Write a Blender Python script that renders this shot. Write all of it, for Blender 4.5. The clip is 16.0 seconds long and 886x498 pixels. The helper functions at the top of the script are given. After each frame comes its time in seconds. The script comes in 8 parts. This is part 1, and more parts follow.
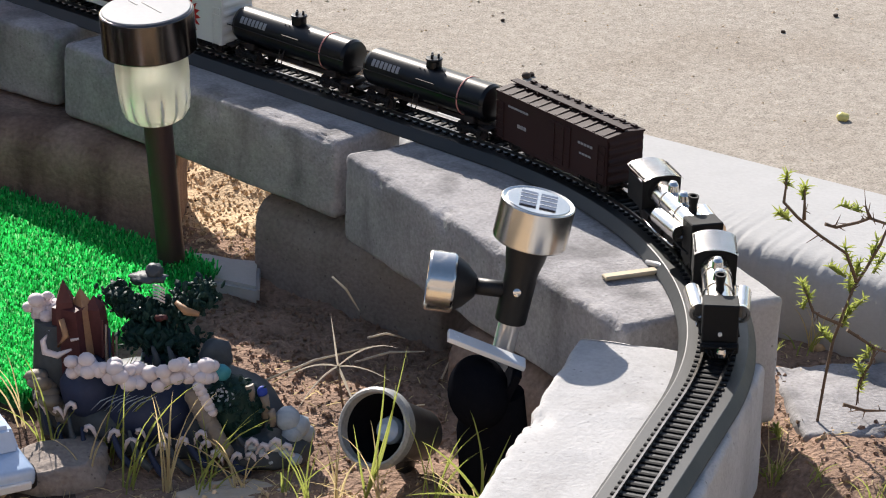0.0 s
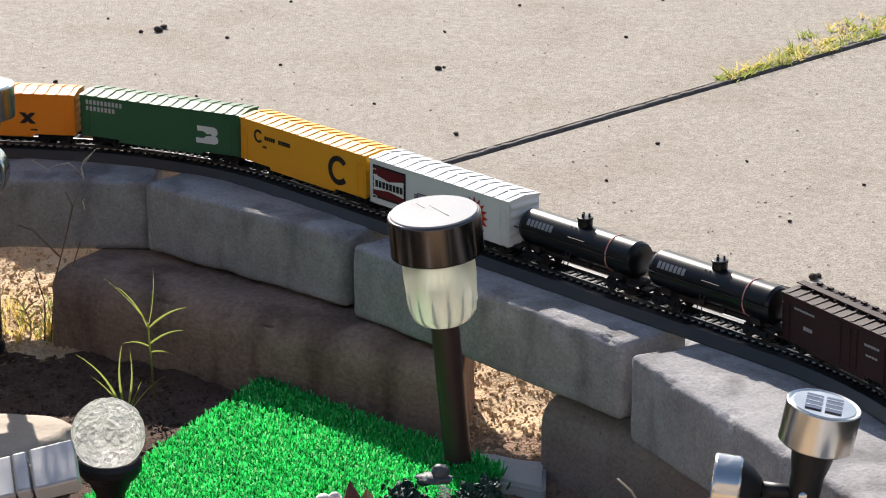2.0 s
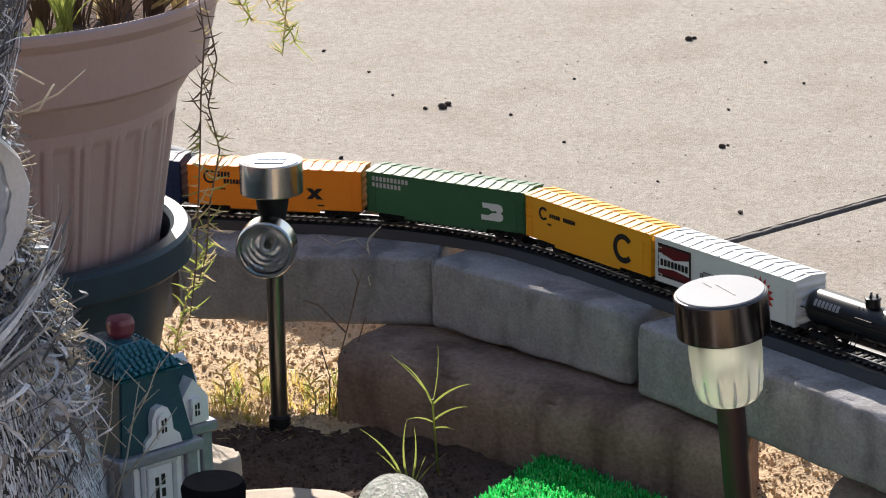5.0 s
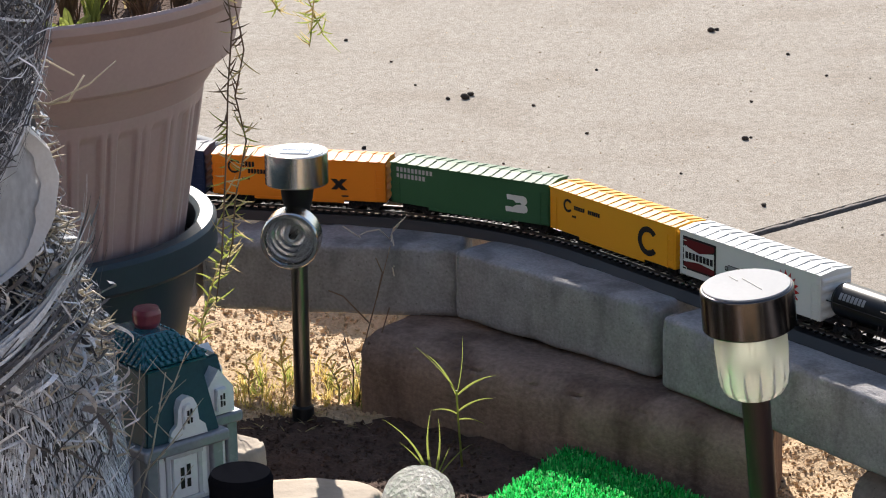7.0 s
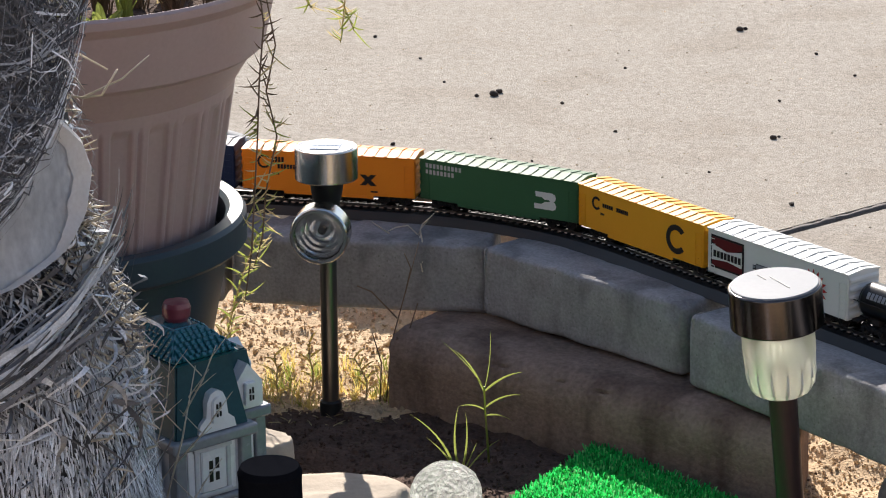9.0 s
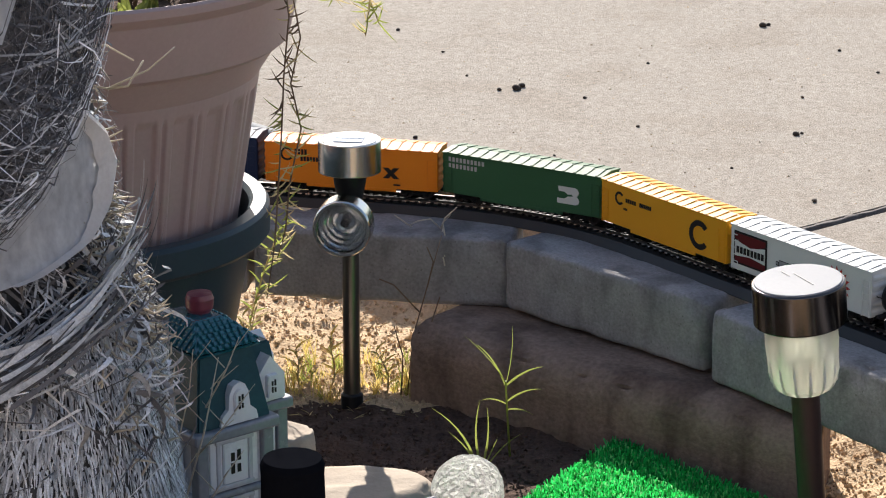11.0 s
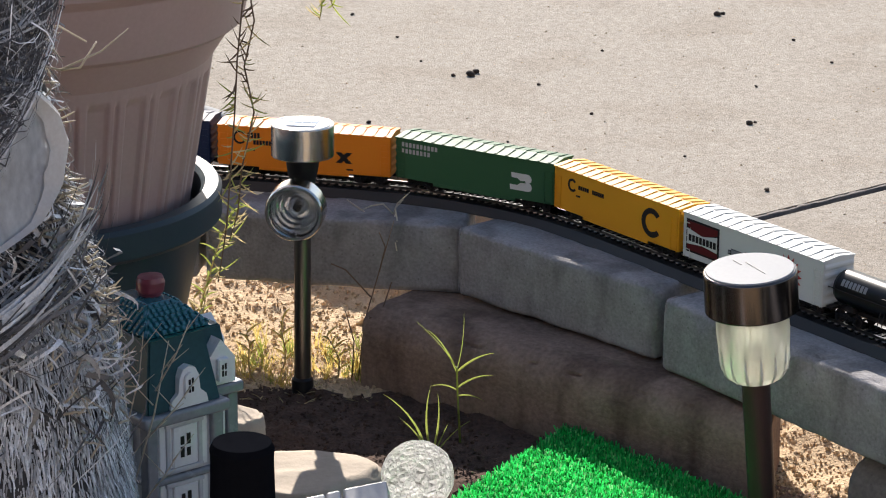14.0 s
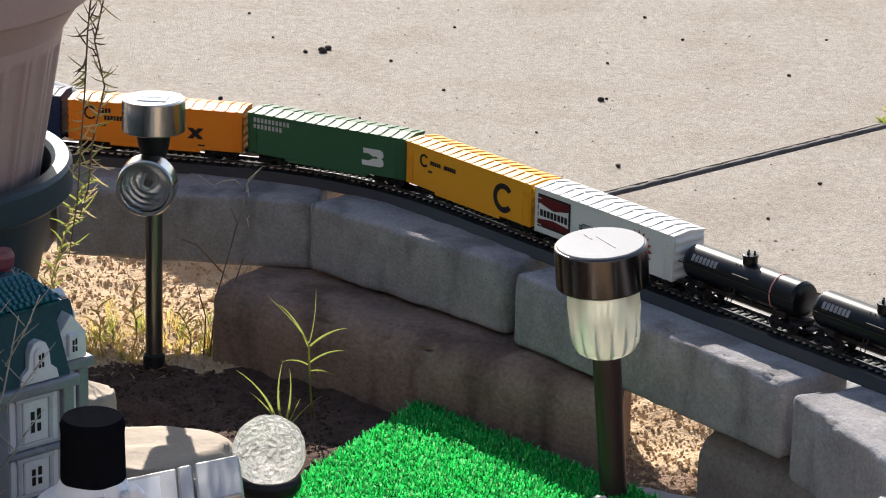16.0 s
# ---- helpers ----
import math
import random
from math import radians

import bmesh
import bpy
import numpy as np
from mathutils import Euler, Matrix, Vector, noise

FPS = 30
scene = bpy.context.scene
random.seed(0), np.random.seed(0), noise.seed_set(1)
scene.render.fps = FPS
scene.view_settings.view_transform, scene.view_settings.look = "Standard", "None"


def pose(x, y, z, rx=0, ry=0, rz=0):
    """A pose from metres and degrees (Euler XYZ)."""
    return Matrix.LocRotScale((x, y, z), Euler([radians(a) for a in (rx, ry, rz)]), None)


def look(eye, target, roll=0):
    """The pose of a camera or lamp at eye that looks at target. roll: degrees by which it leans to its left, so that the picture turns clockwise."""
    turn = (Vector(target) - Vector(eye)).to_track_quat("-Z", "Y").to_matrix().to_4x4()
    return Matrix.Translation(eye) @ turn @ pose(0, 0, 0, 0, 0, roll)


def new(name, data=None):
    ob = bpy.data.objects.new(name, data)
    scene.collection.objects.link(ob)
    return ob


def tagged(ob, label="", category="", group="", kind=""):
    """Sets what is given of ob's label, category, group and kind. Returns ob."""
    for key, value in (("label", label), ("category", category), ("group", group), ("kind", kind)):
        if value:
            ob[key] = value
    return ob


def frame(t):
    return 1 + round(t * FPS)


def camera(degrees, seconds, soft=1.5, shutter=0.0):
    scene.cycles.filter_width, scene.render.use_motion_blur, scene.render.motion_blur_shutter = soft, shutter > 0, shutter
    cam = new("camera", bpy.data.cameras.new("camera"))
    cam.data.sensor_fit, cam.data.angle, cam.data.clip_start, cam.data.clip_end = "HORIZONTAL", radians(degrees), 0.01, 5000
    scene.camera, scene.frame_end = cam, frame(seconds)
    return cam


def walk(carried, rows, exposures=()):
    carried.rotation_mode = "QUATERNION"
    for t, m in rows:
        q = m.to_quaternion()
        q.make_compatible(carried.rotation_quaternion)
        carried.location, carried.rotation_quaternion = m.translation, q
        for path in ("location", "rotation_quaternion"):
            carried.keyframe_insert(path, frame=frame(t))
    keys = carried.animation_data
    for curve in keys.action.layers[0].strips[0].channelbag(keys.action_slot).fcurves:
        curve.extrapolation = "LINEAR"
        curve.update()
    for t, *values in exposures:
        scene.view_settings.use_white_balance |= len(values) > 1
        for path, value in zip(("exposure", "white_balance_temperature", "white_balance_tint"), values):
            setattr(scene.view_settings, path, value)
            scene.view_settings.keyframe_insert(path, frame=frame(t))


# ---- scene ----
# ---- camera ----
cam = camera(16.3, 16.0, soft=1.1)
PATH = [
    (0, 0.0288, 0.0099, 0.8707, 67.843, -1.571, -10.193),
    (0.5, 0.0345, 0.0087, 0.8716, 68.726, -1.252, -9.839),
    (1, 0.0352, 0.0070, 0.8718, 69.734, -0.796, -8.786),
    (1.5, 0.0335, 0.0098, 0.8778, 70.574, -0.214, -7.090),
    (2, 0.0328, 0.0023, 0.8799, 71.376, 0.223, -5.096),
    (2.5, 0.0226, -0.0000, 0.8813, 72.005, 0.605, -3.195),
    (3, 0.0178, -0.0007, 0.8868, 72.308, 1.070, -1.662),
    (3.5, 0.0192, -0.0001, 0.8834, 72.630, 1.270, -0.693),
    (4, 0.0214, 0.0025, 0.8829, 72.817, 1.419, -0.300),
    (6.5, 0.0142, 0.0024, 0.8884, 72.657, 1.093, 0.042),
    (7, 0.0084, 0.0026, 0.8895, 72.555, 1.022, 0.140),
    (7.5, 0.0113, 0.0014, 0.8870, 72.546, 1.000, 0.277),
    (8, 0.0109, 0.0034, 0.8873, 72.490, 0.903, 0.440),
    (8.5, 0.0079, 0.0006, 0.8886, 72.479, 0.780, 0.559),
    (9, 0.0041, -0.0066, 0.8917, 72.509, 0.715, 0.701),
    (11.5, -0.0022, -0.0056, 0.8916, 72.351, 0.264, 1.184),
    (12, -0.0023, -0.0057, 0.8898, 72.316, 0.118, 1.138),
    (12.5, -0.0006, -0.0055, 0.8891, 72.298, -0.008, 1.010),
    (13, 0.0006, -0.0044, 0.8874, 72.290, -0.170, 0.871),
    (13.5, 0.0006, -0.0027, 0.8888, 72.224, -0.301, 0.705),
    (14, -0.0016, -0.0024, 0.8899, 72.138, -0.457, 0.467),
    (14.5, 0.0001, 0.0000, 0.8880, 72.082, -0.651, 0.215),
    (15, 0.0025, -0.0009, 0.8895, 72.046, -0.810, -0.161),
    (15.5, 0.0005, 0.0005, 0.8895, 72.005, -1.041, -0.908),
    (16, 0.0006, -0.0043, 0.8851, 71.822, -1.255, -2.112),
]
walk(cam, [(t, pose(x, y, z, rx, ry, rz)) for t, x, y, z, rx, ry, rz in PATH])

# ---- light ----
scene.view_settings.exposure = 0.76
SUN_EL, SUN_AZ = 32.5, 8.0        # degrees up; degrees to the left of +y
world = bpy.data.worlds.new("sky")
scene.world = world
world.use_nodes = True
wn = world.node_tree.nodes
sky = wn.new("ShaderNodeTexSky")
sky.sky_type = "NISHITA"
sky.sun_disc = False
sky.sun_elevation = radians(SUN_EL)
sky.sun_rotation = radians(360 - SUN_AZ)
world.node_tree.links.new(sky.outputs[0], wn["Background"].inputs[0])
wn["Background"].inputs[1].default_value = 0.105
sun = new("sun", bpy.data.lights.new("sun", "SUN"))
sun.data.energy = 5.0
sun.data.angle = radians(0.5)
sun.data.color = (1.0, 0.925, 0.845)
sun_dir = Vector((-math.sin(radians(SUN_AZ)) * math.cos(radians(SUN_EL)), math.cos(radians(SUN_AZ)) * math.cos(radians(SUN_EL)), math.sin(radians(SUN_EL))))
sun.matrix_world = look(sun_dir * 20, (0, 0, 0))


# ---- materials ----
def mat(name, col, col2=None, rough=0.6, metal=0.0, scale=60.0, fine=400.0, mix=0.5, bump=0.3, depth=0.001, island=0.0, spec=0.5, rvar=0.1,
        detail=6.0, coat=0.0, trans=0.0, aniso=0.0, spots=None, stretch=(1, 1, 1), piece=0.0, thin=0.0, bumpfine=False, stain=None, finer=0.4):
    """A surface of two tones mixed at two scales, with relief. scale and fine: features per metre."""
    m = bpy.data.materials.new(name)
    m.use_nodes = True
    n, l = m.node_tree.nodes, m.node_tree.links
    b = n["Principled BSDF"]
    co = n.new("ShaderNodeTexCoord")
    mp = n.new("ShaderNodeMapping")
    mp.inputs["Scale"].default_value = stretch
    l.new(co.outputs["Object"], mp.inputs[0])
    big = n.new("ShaderNodeTexNoise")
    big.inputs["Scale"].default_value = scale
    big.inputs["Detail"].default_value = detail
    big.inputs["Roughness"].default_value = 0.65
    l.new(mp.outputs[0], big.inputs[0])
    small = n.new("ShaderNodeTexNoise")
    small.inputs["Scale"].default_value = fine
    small.inputs["Detail"].default_value = 3
    l.new(mp.outputs[0], small.inputs[0])
    ramp = n.new("ShaderNodeValToRGB")
    col2 = col2 or tuple(c * 0.6 for c in col)
    ramp.color_ramp.elements[0].position, ramp.color_ramp.elements[1].position = 0.5 - mix / 2, 0.5 + mix / 2
    ramp.color_ramp.elements[0].color, ramp.color_ramp.elements[1].color = (*col2, 1), (*col, 1)
    add = n.new("ShaderNodeMix")
    add.data_type = "FLOAT"
    add.inputs[0].default_value = finer
    l.new(big.outputs[0], add.inputs[2])
    l.new(small.outputs[0], add.inputs[3])
    l.new(add.outputs[0], ramp.inputs[0])
    out = ramp.outputs[0]
    if stain:
        sp = n.new("ShaderNodeMapping")
        sp.inputs["Scale"].default_value = (1, 1, 0.28)
        l.new(co.outputs["Object"], sp.inputs[0])
        sn = n.new("ShaderNodeTexNoise")
        sn.inputs["Scale"].default_value = stain[1]
        sn.inputs["Detail"].default_value = 5
        l.new(sp.outputs[0], sn.inputs[0])
        sr = n.new("ShaderNodeValToRGB")
        sr.color_ramp.elements[0].position, sr.color_ramp.elements[1].position = stain[2], stain[2] + 0.14
        l.new(sn.outputs[0], sr.inputs[0])
        sx = n.new("ShaderNodeMix")
        sx.data_type = "RGBA"
        sx.blend_type = "MULTIPLY"
        l.new(sr.outputs[0], sx.inputs[0])
        l.new(out, sx.inputs[6])
        sx.inputs[7].default_value = (*stain[0], 1)
        out = sx.outputs[2]
    if spots:
        v = n.new("ShaderNodeTexVoronoi")
        v.inputs["Scale"].default_value = spots[1]
        l.new(mp.outputs[0], v.inputs[0])
        cmp = n.new("ShaderNodeValToRGB")
        cmp.color_ramp.elements[0].position, cmp.color_ramp.elements[1].position = spots[2], spots[2] + 0.06
        cmp.color_ramp.elements[0].color, cmp.color_ramp.elements[1].color = (1, 1, 1, 1), (0, 0, 0, 1)
        l.new(v.outputs["Distance"], cmp.inputs[0])
        sm = n.new("ShaderNodeMix")
        sm.data_type = "RGBA"
        l.new(cmp.outputs[0], sm.inputs[0])
        l.new(out, sm.inputs[6])
        sm.inputs[7].default_value = (*spots[0], 1)
        out = sm.outputs[2]
    if island or piece:
        if island:
            g = n.new("ShaderNodeNewGeometry")
            rnd = g.outputs["Random Per Island"]
        else:
            g = n.new("ShaderNodeObjectInfo")
            rnd = g.outputs["Random"]
        hs = n.new("ShaderNodeHueSaturation")
        mr = n.new("ShaderNodeMapRange")
        k = island or piece
        mr.inputs[3].default_value, mr.inputs[4].default_value = 1 - k, 1 + k
        l.new(rnd, mr.inputs[0])
        l.new(mr.outputs[0], hs.inputs["Value"])
        l.new(out, hs.inputs["Color"])
        out = hs.outputs[0]
    l.new(out, b.inputs["Base Color"])
    b.inputs["Metallic"].default_value = metal
    b.inputs["Specular IOR Level"].default_value = spec
    b.inputs["Coat Weight"].default_value = coat
    b.inputs["Transmission Weight"].default_value = trans
    b.inputs["Anisotropic"].default_value = aniso
    rr = n.new("ShaderNodeMapRange")
    rr.inputs[3].default_value, rr.inputs[4].default_value = max(0.02, rough - rvar), min(1, rough + rvar)
    l.new(big.outputs[0], rr.inputs[0])
    l.new(rr.outputs[0], b.inputs["Roughness"])
    if bump:
        bp = n.new("ShaderNodeBump")
        bp.inputs["Strength"].default_value = bump
        bp.inputs["Distance"].default_value = depth
        l.new(small.outputs[0] if bumpfine else add.outputs[0], bp.inputs["Height"])
        l.new(bp.outputs[0], b.inputs["Normal"])
    if thin:
        tl = n.new("ShaderNodeBsdfTranslucent")
        l.new(out, tl.inputs[0])
        ms = n.new("ShaderNodeMixShader")
        ms.inputs[0].default_value = thin
        l.new(b.outputs[0], ms.inputs[1])
        l.new(tl.outputs[0], ms.inputs[2])
        l.new(ms.outputs[0], n["Material Output"].inputs[0])
    return m


M = {}
M["concrete"] = mat("patio_concrete", (0.455, 0.405, 0.345), (0.185, 0.158, 0.128), rough=0.9, scale=90, fine=560, mix=0.36, bump=0.55, depth=0.0022, spec=0.2, spots=((0.17, 0.145, 0.12), 240, 0.15), bumpfine=True, finer=0.6, detail=4, stain=((0.90, 0.88, 0.86), 7, 0.5))
M["smooth"] = mat("trowelled_concrete", (0.52, 0.51, 0.50), (0.38, 0.375, 0.37), rough=0.75, scale=25, fine=300, mix=0.7, bump=0.25, depth=0.002, spec=0.3)
M["walk"] = mat("bounce_slab_grey", (0.24, 0.232, 0.22), (0.16, 0.152, 0.145), rough=0.85, scale=12, fine=200, mix=0.6, bump=0.4, depth=0.003, spec=0.2)
M["edging"] = mat("trowelled_edging", (0.45, 0.445, 0.44), (0.34, 0.335, 0.33), rough=0.8, scale=25, fine=300, mix=0.7, bump=0.4, depth=0.002, spec=0.2)
M["block"] = mat("grey_concrete_block", (0.435, 0.420, 0.424), (0.195, 0.187, 0.189), rough=0.9, scale=24, fine=330, mix=0.42, bump=0.9, depth=0.0024, spec=0.15, piece=0.1, spots=((0.22, 0.215, 0.205), 120, 0.08), detail=10, stain=((0.62, 0.62, 0.62), 22, 0.52))
# paler copy of the block grey, for the blocks with sunlit tops
M["paleblock"] = mat("sunlit_concrete_block", (0.56, 0.55, 0.545), (0.38, 0.37, 0.365), rough=0.9, scale=24, fine=330, mix=0.5, bump=0.8, depth=0.0018, spec=0.15, piece=0.06, spots=((0.30, 0.29, 0.28), 90, 0.06), detail=10, stain=((0.84, 0.83, 0.82), 20, 0.55))
M["brownblock"] = mat("brown_concrete_block", (0.40, 0.285, 0.222), (0.15, 0.106, 0.083), rough=0.9, scale=14, fine=230, mix=0.42, bump=1.0, depth=0.004, spec=0.15, piece=0.08, stain=((0.58, 0.55, 0.54), 18, 0.50))
M["taupeblock"] = mat("taupe_concrete_block", (0.36, 0.31, 0.275), (0.18, 0.152, 0.135), rough=0.9, scale=16, fine=260, mix=0.42, bump=1.0, depth=0.003, spec=0.15, spots=((0.14, 0.12, 0.105), 120, 0.08))
# one soil in lit and shaded colours: pale sunlit, brown lit bed, dark shaded
M["dirt"] = mat("sunlit_pale_soil", (0.76, 0.58, 0.375), (0.42, 0.29, 0.18), rough=0.95, scale=40, fine=300, mix=0.45, bump=1.0, depth=0.006, spec=0.15)
M["soil"] = mat("lit_bed_soil", (0.46, 0.31, 0.225), (0.11, 0.072, 0.055), rough=0.95, scale=45, fine=260, mix=0.5, bump=1.0, depth=0.008, spec=0.1)
M["damp"] = mat("shade_dark_soil", (0.17, 0.110, 0.085), (0.032, 0.022, 0.018), rough=0.95, scale=35, fine=260, mix=0.5, bump=1.0, depth=0.008, spec=0.1)
M["clod"] = mat("soil_clod", (0.72, 0.56, 0.38), (0.42, 0.30, 0.19), rough=0.95, scale=60, fine=400, mix=0.6, bump=0.5, depth=0.002, spec=0.15, island=0.35)
M["roadbed"] = mat("black_plastic_roadbed", (0.004, 0.005, 0.007), (0.003, 0.004, 0.005), rough=0.50, spec=0.55, scale=40, fine=500, mix=0.8, bump=0.15, depth=0.0006)
M["tie"] = mat("black_tie_plastic", (0.005, 0.005, 0.006), (0.008, 0.008, 0.008), rough=0.7, scale=80, fine=600, bump=0.1, depth=0.0004, piece=0.2, spec=0.1)
M["rail"] = mat("steel_rail", (0.30, 0.28, 0.26), (0.20, 0.18, 0.16), rough=0.3, metal=1.0, scale=80, fine=700, bump=0.05, depth=0.0003)
M["steel"] = mat("brushed_steel", (0.66, 0.64, 0.60), (0.55, 0.53, 0.50), rough=0.22, metal=1.0, scale=6, fine=900, mix=0.8, bump=0.05, depth=0.0002, aniso=0.6, stretch=(1, 1, 0.05))
M["darksteel"] = mat("dark_bronze_steel", (0.15, 0.135, 0.128), (0.085, 0.076, 0.072), rough=0.20, metal=1.0, scale=6, fine=900, mix=0.8, bump=0.05, depth=0.0002, stretch=(1, 1, 0.05))
M["black"] = mat("black_plastic", (0.010, 0.010, 0.011), (0.018, 0.018, 0.019), rough=0.45, scale=40, fine=500, bump=0.08, depth=0.0003, spec=0.3)
M["solar"] = mat("solar_cell", (0.02, 0.03, 0.07), (0.03, 0.035, 0.06), rough=0.12, scale=50, fine=300, bump=0.0, coat=0.5)
M["frost"] = mat("frosted_lens", (0.99, 0.98, 0.88), (0.95, 0.95, 0.82), rough=0.2, scale=60, fine=300, bump=0.1, depth=0.0006, thin=0.48, trans=0.8)
M["clear"] = mat("clear_glass", (0.95, 0.96, 0.96), (0.92, 0.94, 0.95), rough=0.03, rvar=0.01, scale=60, fine=300, bump=0.0, trans=1.0)
M["stucco"] = mat("bounce_wall_tan", (0.30, 0.26, 0.235), (0.24, 0.21, 0.19), rough=0.9, scale=8, fine=150, mix=0.7, bump=0.6, depth=0.004)
M["turf"] = mat("green_turf", (0.048, 0.64, 0.150), (0.016, 0.42, 0.075), rough=0.3, scale=50, fine=500, mix=0.7, bump=0.3, depth=0.001, island=0.55, thin=0.6)
M["turfback"] = mat("dark_turf_backing", (0.02, 0.20, 0.045), (0.01, 0.12, 0.03), rough=0.8, scale=200, fine=600, bump=0.3, depth=0.001)
M["pot"] = mat("taupe_plastic_pot", (0.50, 0.362, 0.338), (0.38, 0.272, 0.255), rough=0.55, scale=10, fine=260, mix=0.8, bump=0.12, depth=0.0008)
M["darkpot"] = mat("dark_slate_pot", (0.040, 0.062, 0.080), (0.024, 0.040, 0.053), rough=0.45, scale=10, fine=260, mix=0.8, bump=0.12, depth=0.0008, spec=0.3)
M["stone"] = mat("pale_stone", (0.55, 0.46, 0.36), (0.38, 0.31, 0.24), rough=0.85, scale=20, fine=200, mix=0.6, bump=0.5, depth=0.003)


# ---- mesh helpers ----
def part(name, bm, material, parent=None, label="", smooth=False, m=None):
    """Links a bmesh as one mesh object, under parent if given."""
    me = bpy.data.meshes.new(name)
    if smooth:
        for f in bm.faces:
            f.smooth = True
    for e in bm.edges:
        if len(e.link_faces) == 2 and e.calc_face_angle(0.0) > 0.6:
            e.smooth = False
    bm.to_mesh(me)
    bm.free()
    for k in material if isinstance(material, (list, tuple)) else [material]:
        me.materials.append(M[k])
    ob = new(name, me)
    if m is not None:
        ob.matrix_basis = m
    if parent is not None:
        ob.parent = parent
    if label:
        ob["label"] = label
    return ob


def thing(name, m, label, category, group="", kind=""):
    return tagged_at(new(name), m, label, category, group, kind)


def tagged_at(ob, m, label, category, group="", kind=""):
    ob.matrix_basis = m
    return tagged(ob, label, category, group, kind)


def box(bm, c, s, bevel=0.0, seg=2, m=None, mi=0):
    """Adds a bevelled box, centre c, size s."""
    r = bmesh.ops.create_cube(bm, size=1.0, matrix=Matrix.Translation(c) @ Matrix.Diagonal((*s, 1)))
    vs = r["verts"]
    fs = list({f for v in vs for f in v.link_faces})
    if bevel:
        es = list({e for v in vs for e in v.link_edges})
        r = bmesh.ops.bevel(bm, geom=es, offset=bevel, segments=seg, affect="EDGES", profile=0.5)
        fs = list({f for v in r["verts"] for f in v.link_faces} | {f for f in fs if f.is_valid})
        vs = list({v for f in fs for v in f.verts})
    for f in fs:
        f.material_index = mi
    if m is not None:
        bmesh.ops.transform(bm, matrix=m, verts=vs)
    return vs


def crisp(prof):
    """Adds a point close to each corner of a profile, so that straight runs stay straight in the shading."""
    pts = [Vector(p) for p in prof]
    out = [pts[0]]
    for i in range(1, len(pts)):
        a, b = pts[i - 1], pts[i]
        d = b - a
        if d.length > 0.0025:
            step = min(0.0005, d.length * 0.1) / d.length
            if i > 1 and (a - pts[i - 2]).length > 1e-6 and d.angle(a - pts[i - 2]) > 0.3:
                out.append(a + d * step)
            if i < len(pts) - 1 and (pts[i + 1] - b).length > 1e-6 and d.angle(pts[i + 1] - b) > 0.3:
                out.append(b - d * step)
        out.append(b)
    return [(p.x, p.y) for p in out]


def lathe(bm, prof, seg=32, m=None, mi=0, smooth=True, wave=None):
    """Turns a profile of (radius, height) round z; ends with radius 0 close."""
    prof = crisp(prof)
    rings = []
    for r, z in prof:
        if r <= 1e-6:
            rings.append([bm.verts.new((0, 0, z))])
        else:
            row = []
            for k in range(seg):
                a = 2 * math.pi * k / seg
                q = r * (wave(a, z) if wave else 1.0)
                row.append(bm.verts.new((q * math.cos(a), q * math.sin(a), z)))
            rings.append(row)
    made = [v for r in rings for v in r]
    for a, b in zip(rings, rings[1:]):
        for k in range(seg):
            k2 = (k + 1) % seg
            if len(a) == 1 and len(b) == 1:
                continue
            if len(a) == 1:
                f = bm.faces.new((a[0], b[k2], b[k]))
            elif len(b) == 1:
                f = bm.faces.new((a[k], a[k2], b[0]))
            else:
                f = bm.faces.new((a[k], a[k2], b[k2], b[k]))
            f.smooth = smooth
            f.material_index = mi
    if m is not None:
        bmesh.ops.transform(bm, matrix=m, verts=made)
    return made


def tube(bm, pts, radii, seg=6, mi=0, cap=True):
    """A tapering tube through points."""
    pts = [Vector(p) for p in pts]
    if not isinstance(radii, (list, tuple)):
        radii = [radii] * len(pts)
    rings, up = [], Vector((0.3, 0.2, 0.93))
    for i, p in enumerate(pts):
        d = (pts[min(i + 1, len(pts) - 1)] - pts[max(i - 1, 0)]).normalized()
        s = d.cross(up)
        if s.length < 1e-3:
            s = d.cross(Vector((1, 0, 0)))
        s.normalize()
        t = d.cross(s)
        rings.append([bm.verts.new(p + radii[i] * (math.cos(2 * math.pi * k / seg) * s + math.sin(2 * math.pi * k / seg) * t)) for k in range(seg)])
    for a, b in zip(rings, rings[1:]):
        for k in range(seg):
            f = bm.faces.new((a[k], a[(k + 1) % seg], b[(k + 1) % seg], b[k]))
            f.smooth, f.material_index = True, mi
    if cap:
        for r in (rings[0][::-1], rings[-1]):
            bm.faces.new(r).material_index = mi


def blade(bm, base, tip, width, bend=(0, 0, 0), n=4, mi=0):
    """A leaf blade, folded along its middle, tapering to its tip."""
    base, tip, bend = Vector(base), Vector(tip), Vector(bend)
    d = tip - base
    s = d.cross(Vector((0.2, 1, 0.1)))
    s = s.normalized() if s.length > 1e-6 else Vector((1, 0, 0))
    nrm = s.cross(d).normalized()
    prev = None
    for k in range(n + 1):
        f = k / n
        p = base + d * f + bend * (4 * f * (1 - f))
        w = width * (1 - f) ** 0.7 * (0.6 + 0.8 * min(f * 3, 0.5))
        row = [bm.verts.new(p - s * w / 2), bm.verts.new(p + nrm * w * 0.25), bm.verts.new(p + s * w / 2)]
        if prev:
            for i in range(2):
                bm.faces.new((prev[i], prev[i + 1], row[i + 1], row[i])).material_index = mi
        prev = row


